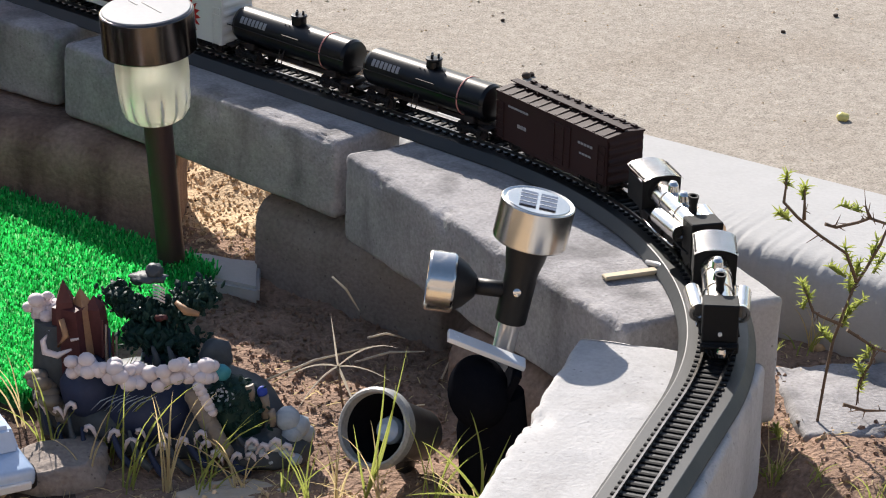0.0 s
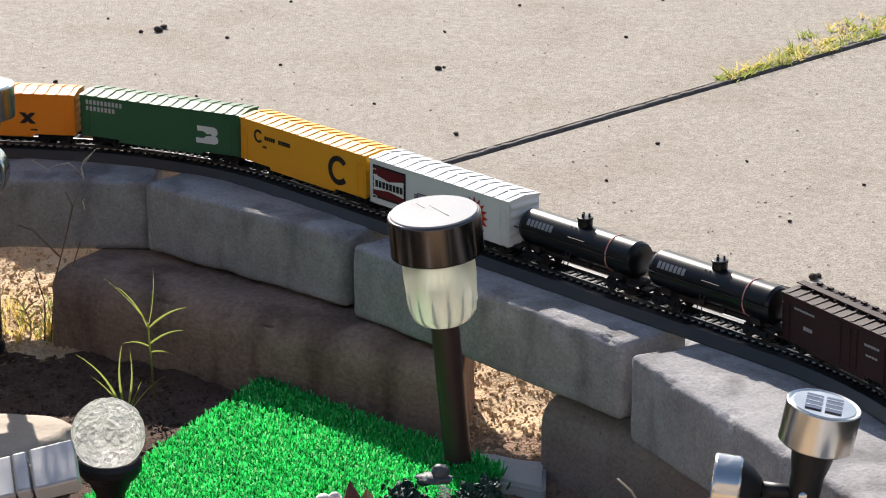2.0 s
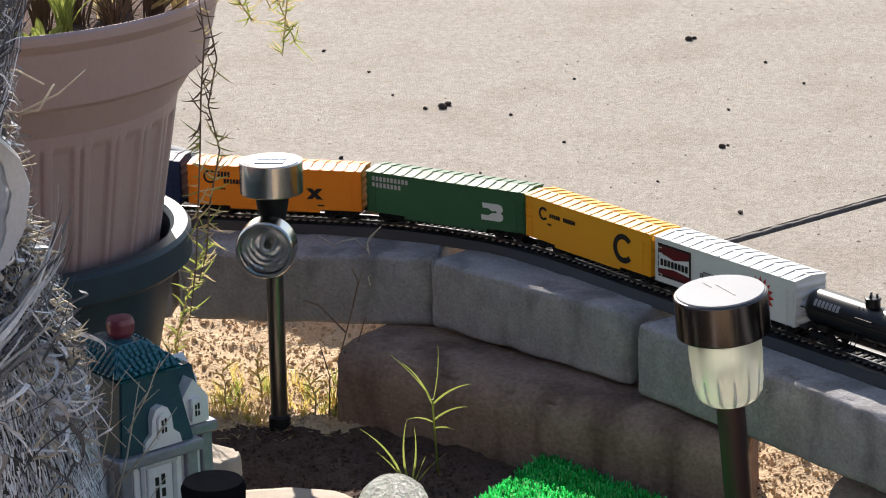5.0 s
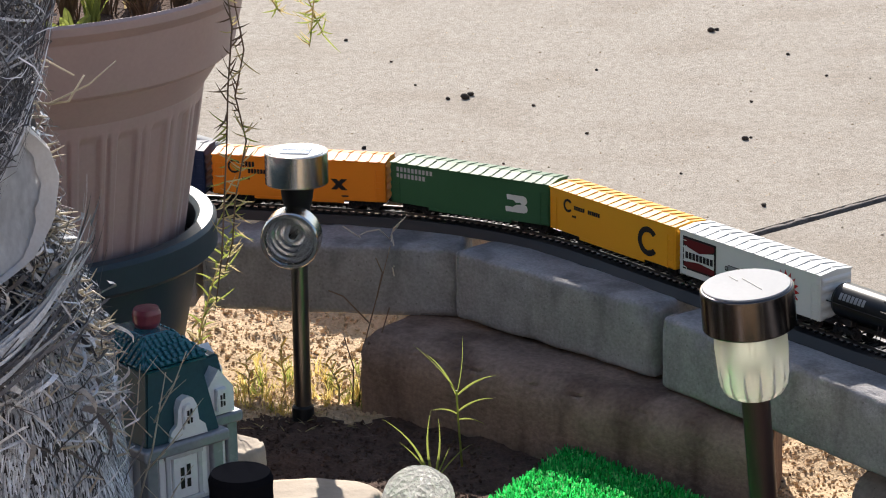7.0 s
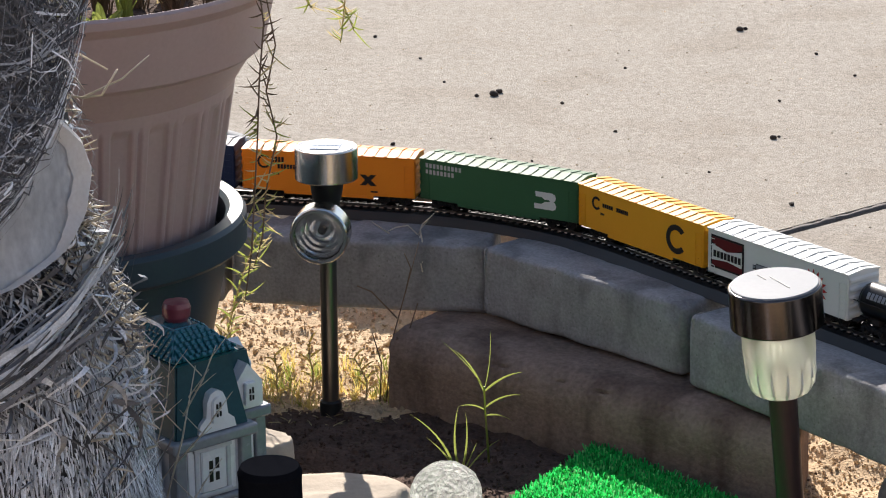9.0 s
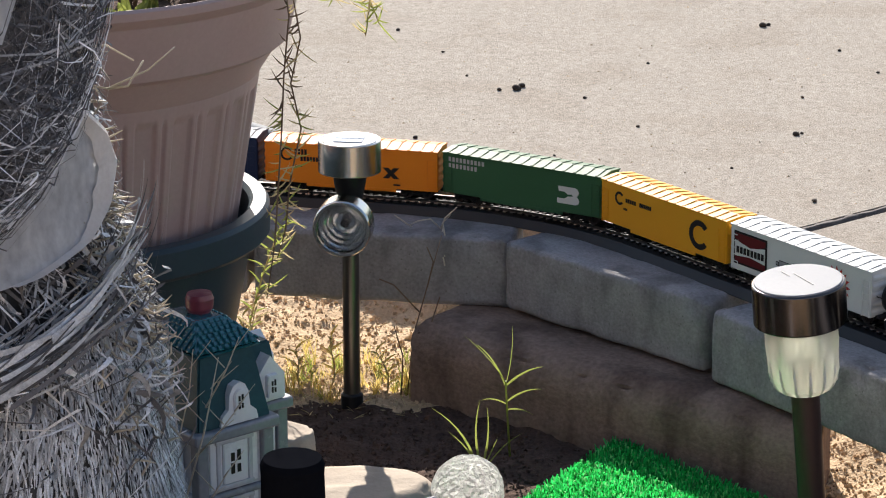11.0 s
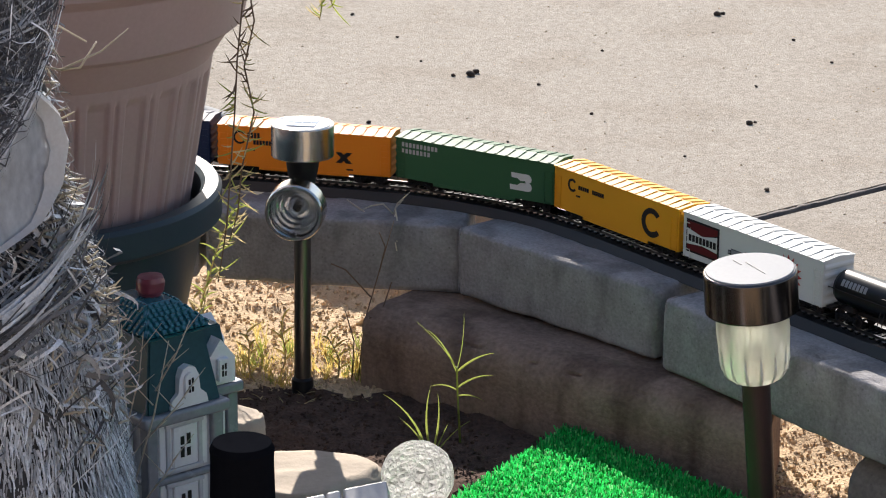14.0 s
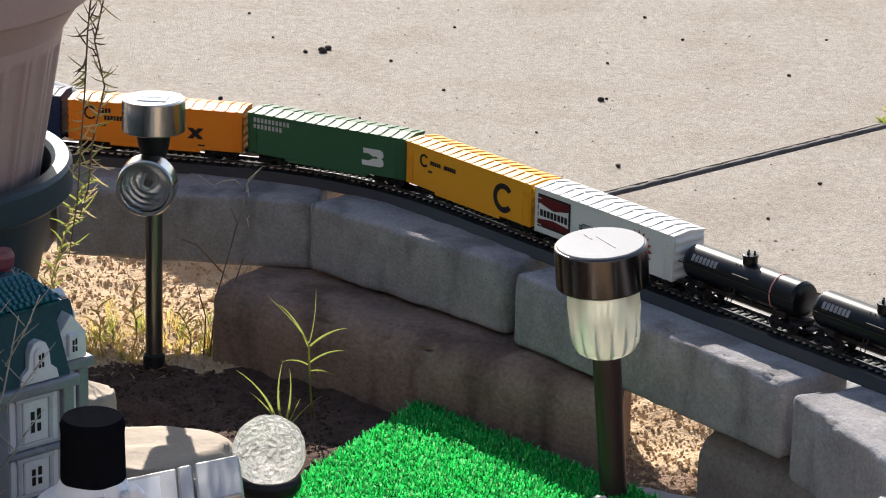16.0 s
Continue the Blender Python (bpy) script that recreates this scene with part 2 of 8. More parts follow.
def roughen(bm, amount, scale, seed=0.0, edge=0.0):
    """Pushes the vertices of a mesh about with noise, along their normals."""
    bm.normal_update()
    off = Vector((seed * 7.3, seed * 3.1, seed * 5.7))
    for v in bm.verts:
        k = noise.noise(v.co * scale + off) + 0.5 * noise.noise(v.co * scale * 2.7 + off)
        v.co += v.normal * amount * k
        if edge and len(v.link_faces) and v.calc_shell_factor() > 1.02:
            chip = noise.noise(v.co * scale * 1.7 - off)
            if chip > 0.1:
                v.co -= v.normal * edge * (chip - 0.1)


# ---- railway line ----
def track_point(s):
    """Place and heading (degrees) on the centre line, s metres from the start of the first bend."""
    h1, h2, h3, r1, r2 = -14.0, -52.5, -119.6, 0.40, 0.45
    a1, a2 = r1 * radians(h1 - h2), r2 * radians(h2 - h3)
    st = 0.6171
    p, h = Vector((-0.0843, 2.9378)), h1

    def ahead(p, h, d):
        return p + d * Vector((math.cos(radians(h)), math.sin(radians(h))))

    def bend(p, h, d, r):
        c = p + r * Vector((math.sin(radians(h)), -math.cos(radians(h))))
        k = h - math.degrees(d / r)
        return c + r * Vector((-math.sin(radians(k)), math.cos(radians(k)))), k

    if s < 0:
        return ahead(p, h, s), h
    if s < a1:
        return bend(p, h, s, r1)
    p, h = bend(p, h, a1, r1)
    s -= a1
    if s < st:
        return ahead(p, h, s), h
    p = ahead(p, h, st)
    s -= st
    if s < a2:
        return bend(p, h, s, r2)
    p, h = bend(p, h, a2, r2)
    return ahead(p, h, s - a2), h


def sweep(bm, prof, s0, s1, step=0.01, mi=0, off=0.0):
    """Sweeps a closed section of (across, up) along the line; across is positive to the left of travel."""
    n = max(2, int((s1 - s0) / step))
    rings = []
    for k in range(n + 1):
        p, h = track_point(s0 + (s1 - s0) * k / n)
        nx, ny = -math.sin(radians(h)), math.cos(radians(h))
        rings.append([bm.verts.new((p.x + nx * (a + off), p.y + ny * (a + off), z)) for a, z in prof])
    for a, b in zip(rings, rings[1:]):
        for k in range(len(prof)):
            k2 = (k + 1) % len(prof)
            bm.faces.new((a[k], a[k2], b[k2], b[k])).material_index = mi
    bm.faces.new(rings[0]).material_index = mi
    bm.faces.new(rings[-1][::-1]).material_index = mi
    bmesh.ops.recalc_face_normals(bm, faces=bm.faces)


# ---- ground and paving ----
def ground_height(x, y):
    """Soil level: low in the bed, banked up behind the wall, with clods and hollows."""
    u = (x + y) / math.sqrt(2)
    z = -0.147
    k = min(max((u - 2.08) / 0.19, 0.0), 1.0)
    z += 0.085 * k
    if u > 2.29:
        z = -0.16
    if 0.6 < x < 1.0 and u < 2.12 and y > 1.5:
        z += 0.045 * min((x - 0.6) / 0.08, 1.0)
    near = 1.0 if abs(x) < 1.2 and 1.2 < y < 3.4 else 0.0
    p = Vector((x, y, 0.0))
    z += near * (0.010 * noise.noise(p * 9) + 0.006 * noise.noise(p * 28) + 0.0035 * noise.noise(p * 75))
    return z


def make_ground():
    def lines(a, b, step, far):
        out = [a + step * k for k in range(int((b - a) / step) + 1)]
        k, lo, hi = step, a, out[-1]
        while hi < far:
            k *= 1.6
            lo, hi = lo - k, hi + k
            out.insert(0, lo)
            out.append(hi)
        return out

    xs, ys = lines(-0.75, 1.05, 0.009, 300), lines(1.45, 3.25, 0.009, 300)
    verts = [(x, y, ground_height(x, y)) for y in ys for x in xs]
    w = len(xs)
    faces = [(j * w + i, j * w + i + 1, (j + 1) * w + i + 1, (j + 1) * w + i) for j in range(len(ys) - 1) for i in range(w - 1)]
    me = bpy.data.meshes.new("ground")
    me.from_pydata(verts, [], faces)
    me.polygons.foreach_set("use_smooth", [True] * len(faces))
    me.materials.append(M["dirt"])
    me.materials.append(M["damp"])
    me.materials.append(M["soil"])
    # shade put into the colour: dark soil starts along the wall's shadow edge
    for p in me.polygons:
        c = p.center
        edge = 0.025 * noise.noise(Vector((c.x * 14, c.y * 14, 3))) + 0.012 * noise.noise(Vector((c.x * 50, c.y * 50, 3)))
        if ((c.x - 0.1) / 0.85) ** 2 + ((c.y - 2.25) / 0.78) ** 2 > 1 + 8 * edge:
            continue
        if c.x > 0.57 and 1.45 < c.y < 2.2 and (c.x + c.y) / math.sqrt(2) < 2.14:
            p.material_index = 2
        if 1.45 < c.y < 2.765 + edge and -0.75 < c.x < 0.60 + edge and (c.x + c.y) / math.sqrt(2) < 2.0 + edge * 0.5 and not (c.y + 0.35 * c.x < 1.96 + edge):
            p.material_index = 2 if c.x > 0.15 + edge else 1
    return tagged(new("ground", me), "brown garden soil with clods and hollows, darkened where shaded", "ground", kind="structure")


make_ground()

# unseen slab under the camera, in front of the bed, added for bounce light
bm = bmesh.new()
box(bm, (0, -1.8, -0.20), (14, 6.4, 0.15), 0.008, 2)
tagged(part("bounce_slab", bm, "walk"), "unseen grey slab in front of the bed, added for bounce light", "pavement", kind="structure")
# unseen wall behind the camera, added to bounce sunlight onto the shaded sides
bm = bmesh.new()
box(bm, (0, -1.45, 0.70), (12, 0.2, 1.8), 0.01, 2)
tagged(part("bounce_wall", bm, "stucco"), "unseen tan wall behind the camera, added for bounce light", "wall", kind="structure")
SLAB_Z = -0.035
E_DIR, N_DIR = Vector((0.7071, -0.7071)), Vector((0.7071, 0.7071))


def uv(e, n):
    """From along the slab's edge (e) and away from it (n) to x, y."""
    return E_DIR * e + N_DIR * n


def joint_e(n):
    """Where the control joint lies along the edge, n metres away from it."""
    return -1.8965 + 0.1053 * (n - 2.307)


def slab(name, pts, matname, label):
    bm = bmesh.new()
    lo = [bm.verts.new((p.x, p.y, SLAB_Z - 0.09)) for p in pts]
    hi = [bm.verts.new((p.x, p.y, SLAB_Z)) for p in pts]
    bm.faces.new(hi)
    bm.faces.new(lo[::-1])
    for k in range(len(pts)):
        k2 = (k + 1) % len(pts)
        bm.faces.new((lo[k], lo[k2], hi[k2], hi[k]))
    es = [e for e in bm.edges if all(v.co.z > SLAB_Z - 0.01 for v in e.verts)]
    bmesh.ops.bevel(bm, geom=es, offset=0.006, segments=2, affect="EDGES")
    return tagged(part(name, bm, matname), label, "patio", kind="structure")


NOTCH_A, NOTCH_B, NOTCH_N = -2.26, -1.40, 2.225
slab("patio_slab", [uv(-9, 2.18), uv(NOTCH_A, 2.18), uv(NOTCH_A, NOTCH_N), uv(joint_e(NOTCH_N) - 0.003, NOTCH_N), uv(joint_e(11) - 0.003, 11), uv(-9, 11)], "concrete", "sunlit sandy grey concrete patio slab")
slab("patio_slab", [uv(joint_e(NOTCH_N) + 0.003, NOTCH_N), uv(NOTCH_B, NOTCH_N), uv(NOTCH_B, 2.18), uv(9, 2.18), uv(9, 11), uv(joint_e(11) + 0.003, 11)], "concrete", "sunlit sandy grey concrete patio slab")
bm = bmesh.new()
prev = None
for k in range(1200):
    n = 2.23 + 0.006 * k
    p = uv(joint_e(n) + 0.002 * noise.noise(Vector((n * 40, 7, 0))), n)
    w = 0.0050 + 0.0035 * noise.noise(Vector((n * 30, 0, 0))) + 0.0055 * noise.noise(Vector((n * 95, 3, 0)))
    zt = SLAB_Z + 0.0010 + 0.0006 * noise.noise(Vector((n * 60, 5, 0)))
    row = [bm.verts.new((p.x + E_DIR.x * a, p.y + E_DIR.y * a, z)) for a, z in ((-w, SLAB_Z - 0.01), (-w * 0.7, zt), (w * 0.7, zt + 0.001), (w, SLAB_Z - 0.01))]
    if prev:
        for i in range(3):
            bm.faces.new((prev[i], prev[i + 1], row[i + 1], row[i])).smooth = True
    prev = row
M["joint"] = mat("tarred_joint", (0.15, 0.13, 0.12), (0.05, 0.043, 0.04), rough=0.95, scale=90, fine=400, bump=0.8, depth=0.002)
tagged(part("expansion_joint", bm, "joint"), "dark frayed expansion joint between two patio slabs", "joint", kind="structure")


def edging(name, e0, e1, w0, w1, seed):
    """A smooth poured strip along the slab's edge, its lip trowelled over in ragged streaks."""
    bm = bmesh.new()
    n = 520
    rows = []
    for k in range(n + 1):
        f = k / n
        e = e0 + (e1 - e0) * f
        w = w0 + (w1 - w0) * f + 0.007 * noise.noise(Vector((e * 16, seed, 0)))
        row = []
        for d, z, rag in ((0.0, 0.0006, 0.0), (w * 0.5, 0.0006, 0.1), (w - 0.030, 0.0, 0.3), (w - 0.020, -0.001, 0.8), (w - 0.010, -0.0035, 1.0), (w - 0.004, -0.008, 1.0), (w - 0.001, -0.016, 0.8), (w, -0.03, 0.4), (w - 0.004, -0.075, 0.6), (w - 0.02, -0.12, 0.3)):
            j = rag * (noise.noise(Vector((e * 210, d * 25, seed))) + 0.7 * noise.noise(Vector((e * 60, d * 50, seed + 4))))
            p = uv(e, 2.19 - d - j * 0.0012)
            row.append(bm.verts.new((p.x, p.y, SLAB_Z + z + j * 0.0013)))
        rows.append(row)
    for a, b in zip(rows, rows[1:]):
        for i in range(len(a) - 1):
            bm.faces.new((a[i], a[i + 1], b[i + 1], b[i])).smooth = True
    return tagged(part(name, bm, "edging"), "smooth pale concrete edging strip with a ragged lip", "edging", kind="structure")


edging("patio_edging", -3.2, -2.26, 0.06, 0.05, 3.0)
edging("patio_edging", -1.42, -0.3, 0.146, 0.205, 8.0)


# ---- retaining wall ----
def rough_block(name, p0, p1, depth, z1, height, matname, seed, label, bulge=0.0013, worn=0.0, skew=0.0):
    """A cast block whose front top edge runs from p0 to p1 (left to right, seen from the bed)."""
    p0, p1 = Vector(p0), Vector(p1)
    length = (p1 - p0).length
    ang = math.atan2((p1 - p0).y, (p1 - p0).x)
    bm = bmesh.new()
    box(bm, (0, 0, 0), (length - 0.003, depth, height), 0.005, 3)
    for axis, size in ((0, length - 0.003), (1, depth), (2, height)):
        for sg in (-1, 1):
            co, no = [0, 0, 0], [0, 0, 0]
            co[axis], no[axis] = sg * (size / 2 - 0.0085), 1
            bmesh.ops.bisect_plane(bm, geom=bm.verts[:] + bm.edges[:] + bm.faces[:], plane_co=co, plane_no=no)
    for axis, size, step in ((0, length, 0.0065), (1, depth, 0.012), (2, height, 0.009)):
        for k in range(1, int(size / step)):
            co = [0, 0, 0]
            no = [0, 0, 0]
            co[axis], no[axis] = -size / 2 + step * k, 1
            bmesh.ops.bisect_plane(bm, geom=bm.verts[:] + bm.edges[:] + bm.faces[:], plane_co=co, plane_no=no)
    roughen(bm, bulge, 22, seed, 0.004)
    for v in bm.verts:
        # the front top edge weathered to a round
        up, out = v.co.z - (height / 2 - worn), -v.co.y - (depth / 2 - worn)
        if worn and up > 0 and out > 0 and math.hypot(up, out) > worn:
            k = worn / math.hypot(up, out)
            v.co.z, v.co.y = height / 2 - worn + up * k, -(depth / 2 - worn + out * k)
    for v in bm.verts:
        # chips knocked out of the upper edge
        if v.co.z > height / 2 - 0.011 and abs(abs(v.co.y) - depth / 2) < 0.010:
            chip = noise.noise(Vector((v.co.x * 55 + seed * 3.3, v.co.y * 9, seed))) + 0.6 * noise.noise(Vector((v.co.x * 150, v.co.z * 60, seed)))
            if chip > 0.15:
                v.co.z -= 0.005 * (chip - 0.15)
                v.co.y -= math.copysign(0.007 * (chip - 0.15), v.co.y)
        # an end split off at an angle
        if skew and v.co.x > 0:
            v.co.x -= skew * (v.co.y + depth / 2) * min(v.co.x / (length * 0.3), 1.0)
    for f in bm.faces:
        f.smooth = True
    c = (p0 + p1) / 2
    nx, ny = -math.sin(ang), math.cos(ang)
    m = Matrix.Translation((c.x + nx * depth / 2, c.y + ny * depth / 2, z1 - height / 2)) @ Matrix.Rotation(ang, 4, "Z")
    ob = part(name, bm, matname, m=m)
    return tagged(ob, label, "block", "retaining wall blocks")


GREY = "weathered grey concrete wall block carrying the model railway"
BROWN = "brown concrete block in the shaded lower course of the wall"
rough_block("concrete_block", (-0.62, 2.915), (-0.256, 2.874), 0.09, 0.0, 0.070, "block", 1, GREY)
rough_block("concrete_block", (-0.252, 2.873), (0.004, 2.8315), 0.078, 0.0, 0.070, "block", 2, GREY)
rough_block("concrete_block", (-0.006, 2.826), (0.178, 2.642), 0.078, 0.001, 0.068, "block", 3, GREY)
rough_block("concrete_block", (0.180, 2.626), (0.386, 2.344), 0.076, 0.0, 0.068, "block", 4, GREY)
rough_block("concrete_block", (0.388, 2.326), (0.531, 1.952), 0.125, -0.001, 0.075, "block", 5, GREY)
rough_block("concrete_block", (0.545, 1.966), (0.664, 1.996), 0.14, -0.002, 0.10, "paleblock", 6, GREY)
rough_block("concrete_block", (0.500, 1.952), (0.304, 1.560), 0.135, -0.003, 0.10, "paleblock", 7, GREY)
rough_block("lower_block", (-0.64, 2.885), (-0.33, 2.85), 0.11, -0.072, 0.10, "brownblock", 11, BROWN, worn=0.034)
rough_block("lower_block", (-0.098, 2.789), (0.270, 2.498), 0.105, -0.070, 0.10, "brownblock", 12, BROWN, worn=0.034, skew=0.52)
rough_block("lower_block", (0.326, 2.430), (0.460, 2.262), 0.10, -0.076, 0.10, "taupeblock", 13, "taupe block in the shaded lower course of the wall", worn=0.034)
rough_block("lower_block", (0.440, 2.14), (0.545, 1.95), 0.125, -0.079, 0.10, "brownblock", 14, BROWN, worn=0.034)


# ---- railway track ----
def make_track():
    tr = thing("model_railway_track", Matrix.Identity(4), "black model railway track with grey-black roadbed on the wall", "railway track")
    bm = bmesh.new()
    sweep(bm, [(-0.0272, 0.0), (-0.0268, 0.0010), (-0.0215, 0.0082), (-0.0208, 0.0086), (0.0208, 0.0086), (0.0215, 0.0082), (0.0268, 0.0010), (0.0272, 0.0)], -0.75, 1.75)
    part("roadbed", bm, "roadbed", tr)
    for side in (-1, 1):
        bm = bmesh.new()
        sweep(bm, [(-0.0012, 0.0085), (-0.0006, 0.0095), (-0.0006, 0.0105), (-0.0008, 0.0122), (0.0008, 0.0122), (0.0006, 0.0105), (0.0006, 0.0095), (0.0012, 0.0085)], -0.75, 1.75, 0.01, 0, side * 0.0089)
        part("rail", bm, "rail", tr, "thin steel rail")
    bm = bmesh.new()
    box(bm, (0, 0, 0), (0.0034, 0.0275, 0.0024), 0.0003, 1)
    me = None
    for k in range(298):
        s = -0.74 + 0.00835 * k
        p, h = track_point(s)
        m = pose(p.x, p.y, 0.0084, 0, 0, h)
        if me is None:
            ob = part("tie", bm, "tie", tr, m=m)
            me = ob.data
        else:
            ob = new("tie", me)
            ob.parent = tr
            ob.matrix_basis = m
    return tr


make_track()


# ---- garden lamps ----
def axis_pose(base, top):
    """A pose at base whose z axis points to top."""
    base, top = Vector(base), Vector(top)
    return Matrix.Translation(base) @ (top - base).to_track_quat("Z", "Y").to_matrix().to_4x4()


def solar_path_lamp(base, top):
    h = (Vector(top) - Vector(base)).length
    t = thing("solar_path_lamp", axis_pose(base, top), "solar path lamp with dark steel cap and frosted ribbed lens", "garden lamp")
    bm = bmesh.new()
    lathe(bm, [(0.0, h - 0.002), (0.030, h - 0.002), (0.0376, h - 0.002), (0.0388, h - 0.0032), (0.0388, h - 0.0362), (0.0380, h - 0.037), (0.034, h - 0.037), (0.033, h - 0.030), (0.0, h - 0.030)], 64)
    part("cap", bm, "darksteel", t)
    bm = bmesh.new()
    lathe(bm, [(0.0, h - 0.0008), (0.0362, h - 0.0008), (0.0366, h - 0.0020), (0.0366, h - 0.003)], 48)
    part("top_plate", bm, "plate", t, "pale grey top plate")
    bm = bmesh.new()
    box(bm, (0.002, 0.004, h - 0.0006), (0.032, 0.0008, 0.0006))
    box(bm, (-0.018, -0.002, h - 0.0006), (0.014, 0.0008, 0.0006), m=None)
    part("panel_edge", bm, "black", t)
    bm = bmesh.new()
    prof = [(0.030, h - 0.036), (0.0305, h - 0.055), (0.0290, h - 0.080), (0.0280, h - 0.086), (0.0262, h - 0.0915), (0.0232, h - 0.0955), (0.019, h - 0.0982), (0.013, h - 0.0994), (0.0, h - 0.0998)]
    lathe(bm, prof, 96)
    lens = part("lens", bm, "frost", t, "frosted ribbed plastic lens")
    # each bright flute is moulded into the inside of the lens, standing up from its rounded foot
    for k in range(14):
        a = 2 * math.pi * (k + 0.3) / 14
        run = ((0.0292, h - 0.066), (0.0282, h - 0.080), (0.0262, h - 0.0895), (0.0225, h - 0.0945), (0.016, h - 0.0975))
        bm = bmesh.new()
        tube(bm, [(r * math.cos(a), r * math.sin(a), z) for r, z in run], [0.0004, 0.0014, 0.0018, 0.0018, 0.0010], 6)
        part("flute", bm, "frostin", lens)
    bm = bmesh.new()
    lathe(bm, [(0.0, h - 0.045), (0.024, h - 0.045), (0.026, h - 0.038), (0.0, h - 0.036)], 32)
    part("lamp_holder", bm, "frostin", t)
    bm = bmesh.new()
    lathe(bm, [(0.0, -0.01), (0.0115, -0.01), (0.0120, h - 0.100), (0.0135, h - 0.0995), (0.0135, h - 0.0985), (0.0, h - 0.0985)], 28)
    part("stake", bm, "polesteel", t)
    return t


M["polesteel"] = mat("dull_pole_steel", (0.115, 0.074, 0.068), (0.065, 0.043, 0.040), rough=0.36, metal=0.4, scale=6, fine=900, mix=0.8, bump=0.05, depth=0.0002, stretch=(1, 1, 0.05), spec=0.2)
M["polesteel2"] = mat("slim_pole_steel", (0.26, 0.235, 0.215), (0.18, 0.165, 0.15), rough=0.30, metal=0.9, scale=6, fine=900, mix=0.8, bump=0.05, depth=0.0002, stretch=(1, 1, 0.05))
M["plate"] = mat("grey_top_plate", (0.33, 0.335, 0.35), (0.28, 0.285, 0.30), rough=0.5, scale=30, fine=300, bump=0.02, depth=0.0002, spec=0.05)
M["silverpaint"] = mat("silver_reflector", (0.80, 0.81, 0.82), (0.70, 0.71, 0.72), rough=0.24, metal=0.55, scale=30, fine=300, bump=0.02, depth=0.0002)
M["reflector"] = mat("bright_reflector", (0.93, 0.93, 0.94), (0.86, 0.87, 0.88), rough=0.12, metal=0.8, scale=30, fine=300, bump=0.02, depth=0.0002)
M["paleglass"] = mat("glare_solar_glass", (0.34, 0.42, 0.55), (0.3, 0.37, 0.5), rough=0.12, scale=50, fine=300, bump=0.0, coat=0.5)
M["capwhite"] = mat("glossy_pale_plastic", (0.72, 0.73, 0.74), (0.64, 0.65, 0.67), rough=0.25, scale=30, fine=300, bump=0.02, depth=0.0002)
M["frostin"] = mat("white_holder", (0.8, 0.8, 0.72), (0.7, 0.7, 0.62), rough=0.5, scale=30, fine=300, bump=0.05, depth=0.0003)
solar_path_lamp((0.259, 2.418, -0.147), (0.2365, 2.408, 0.100))


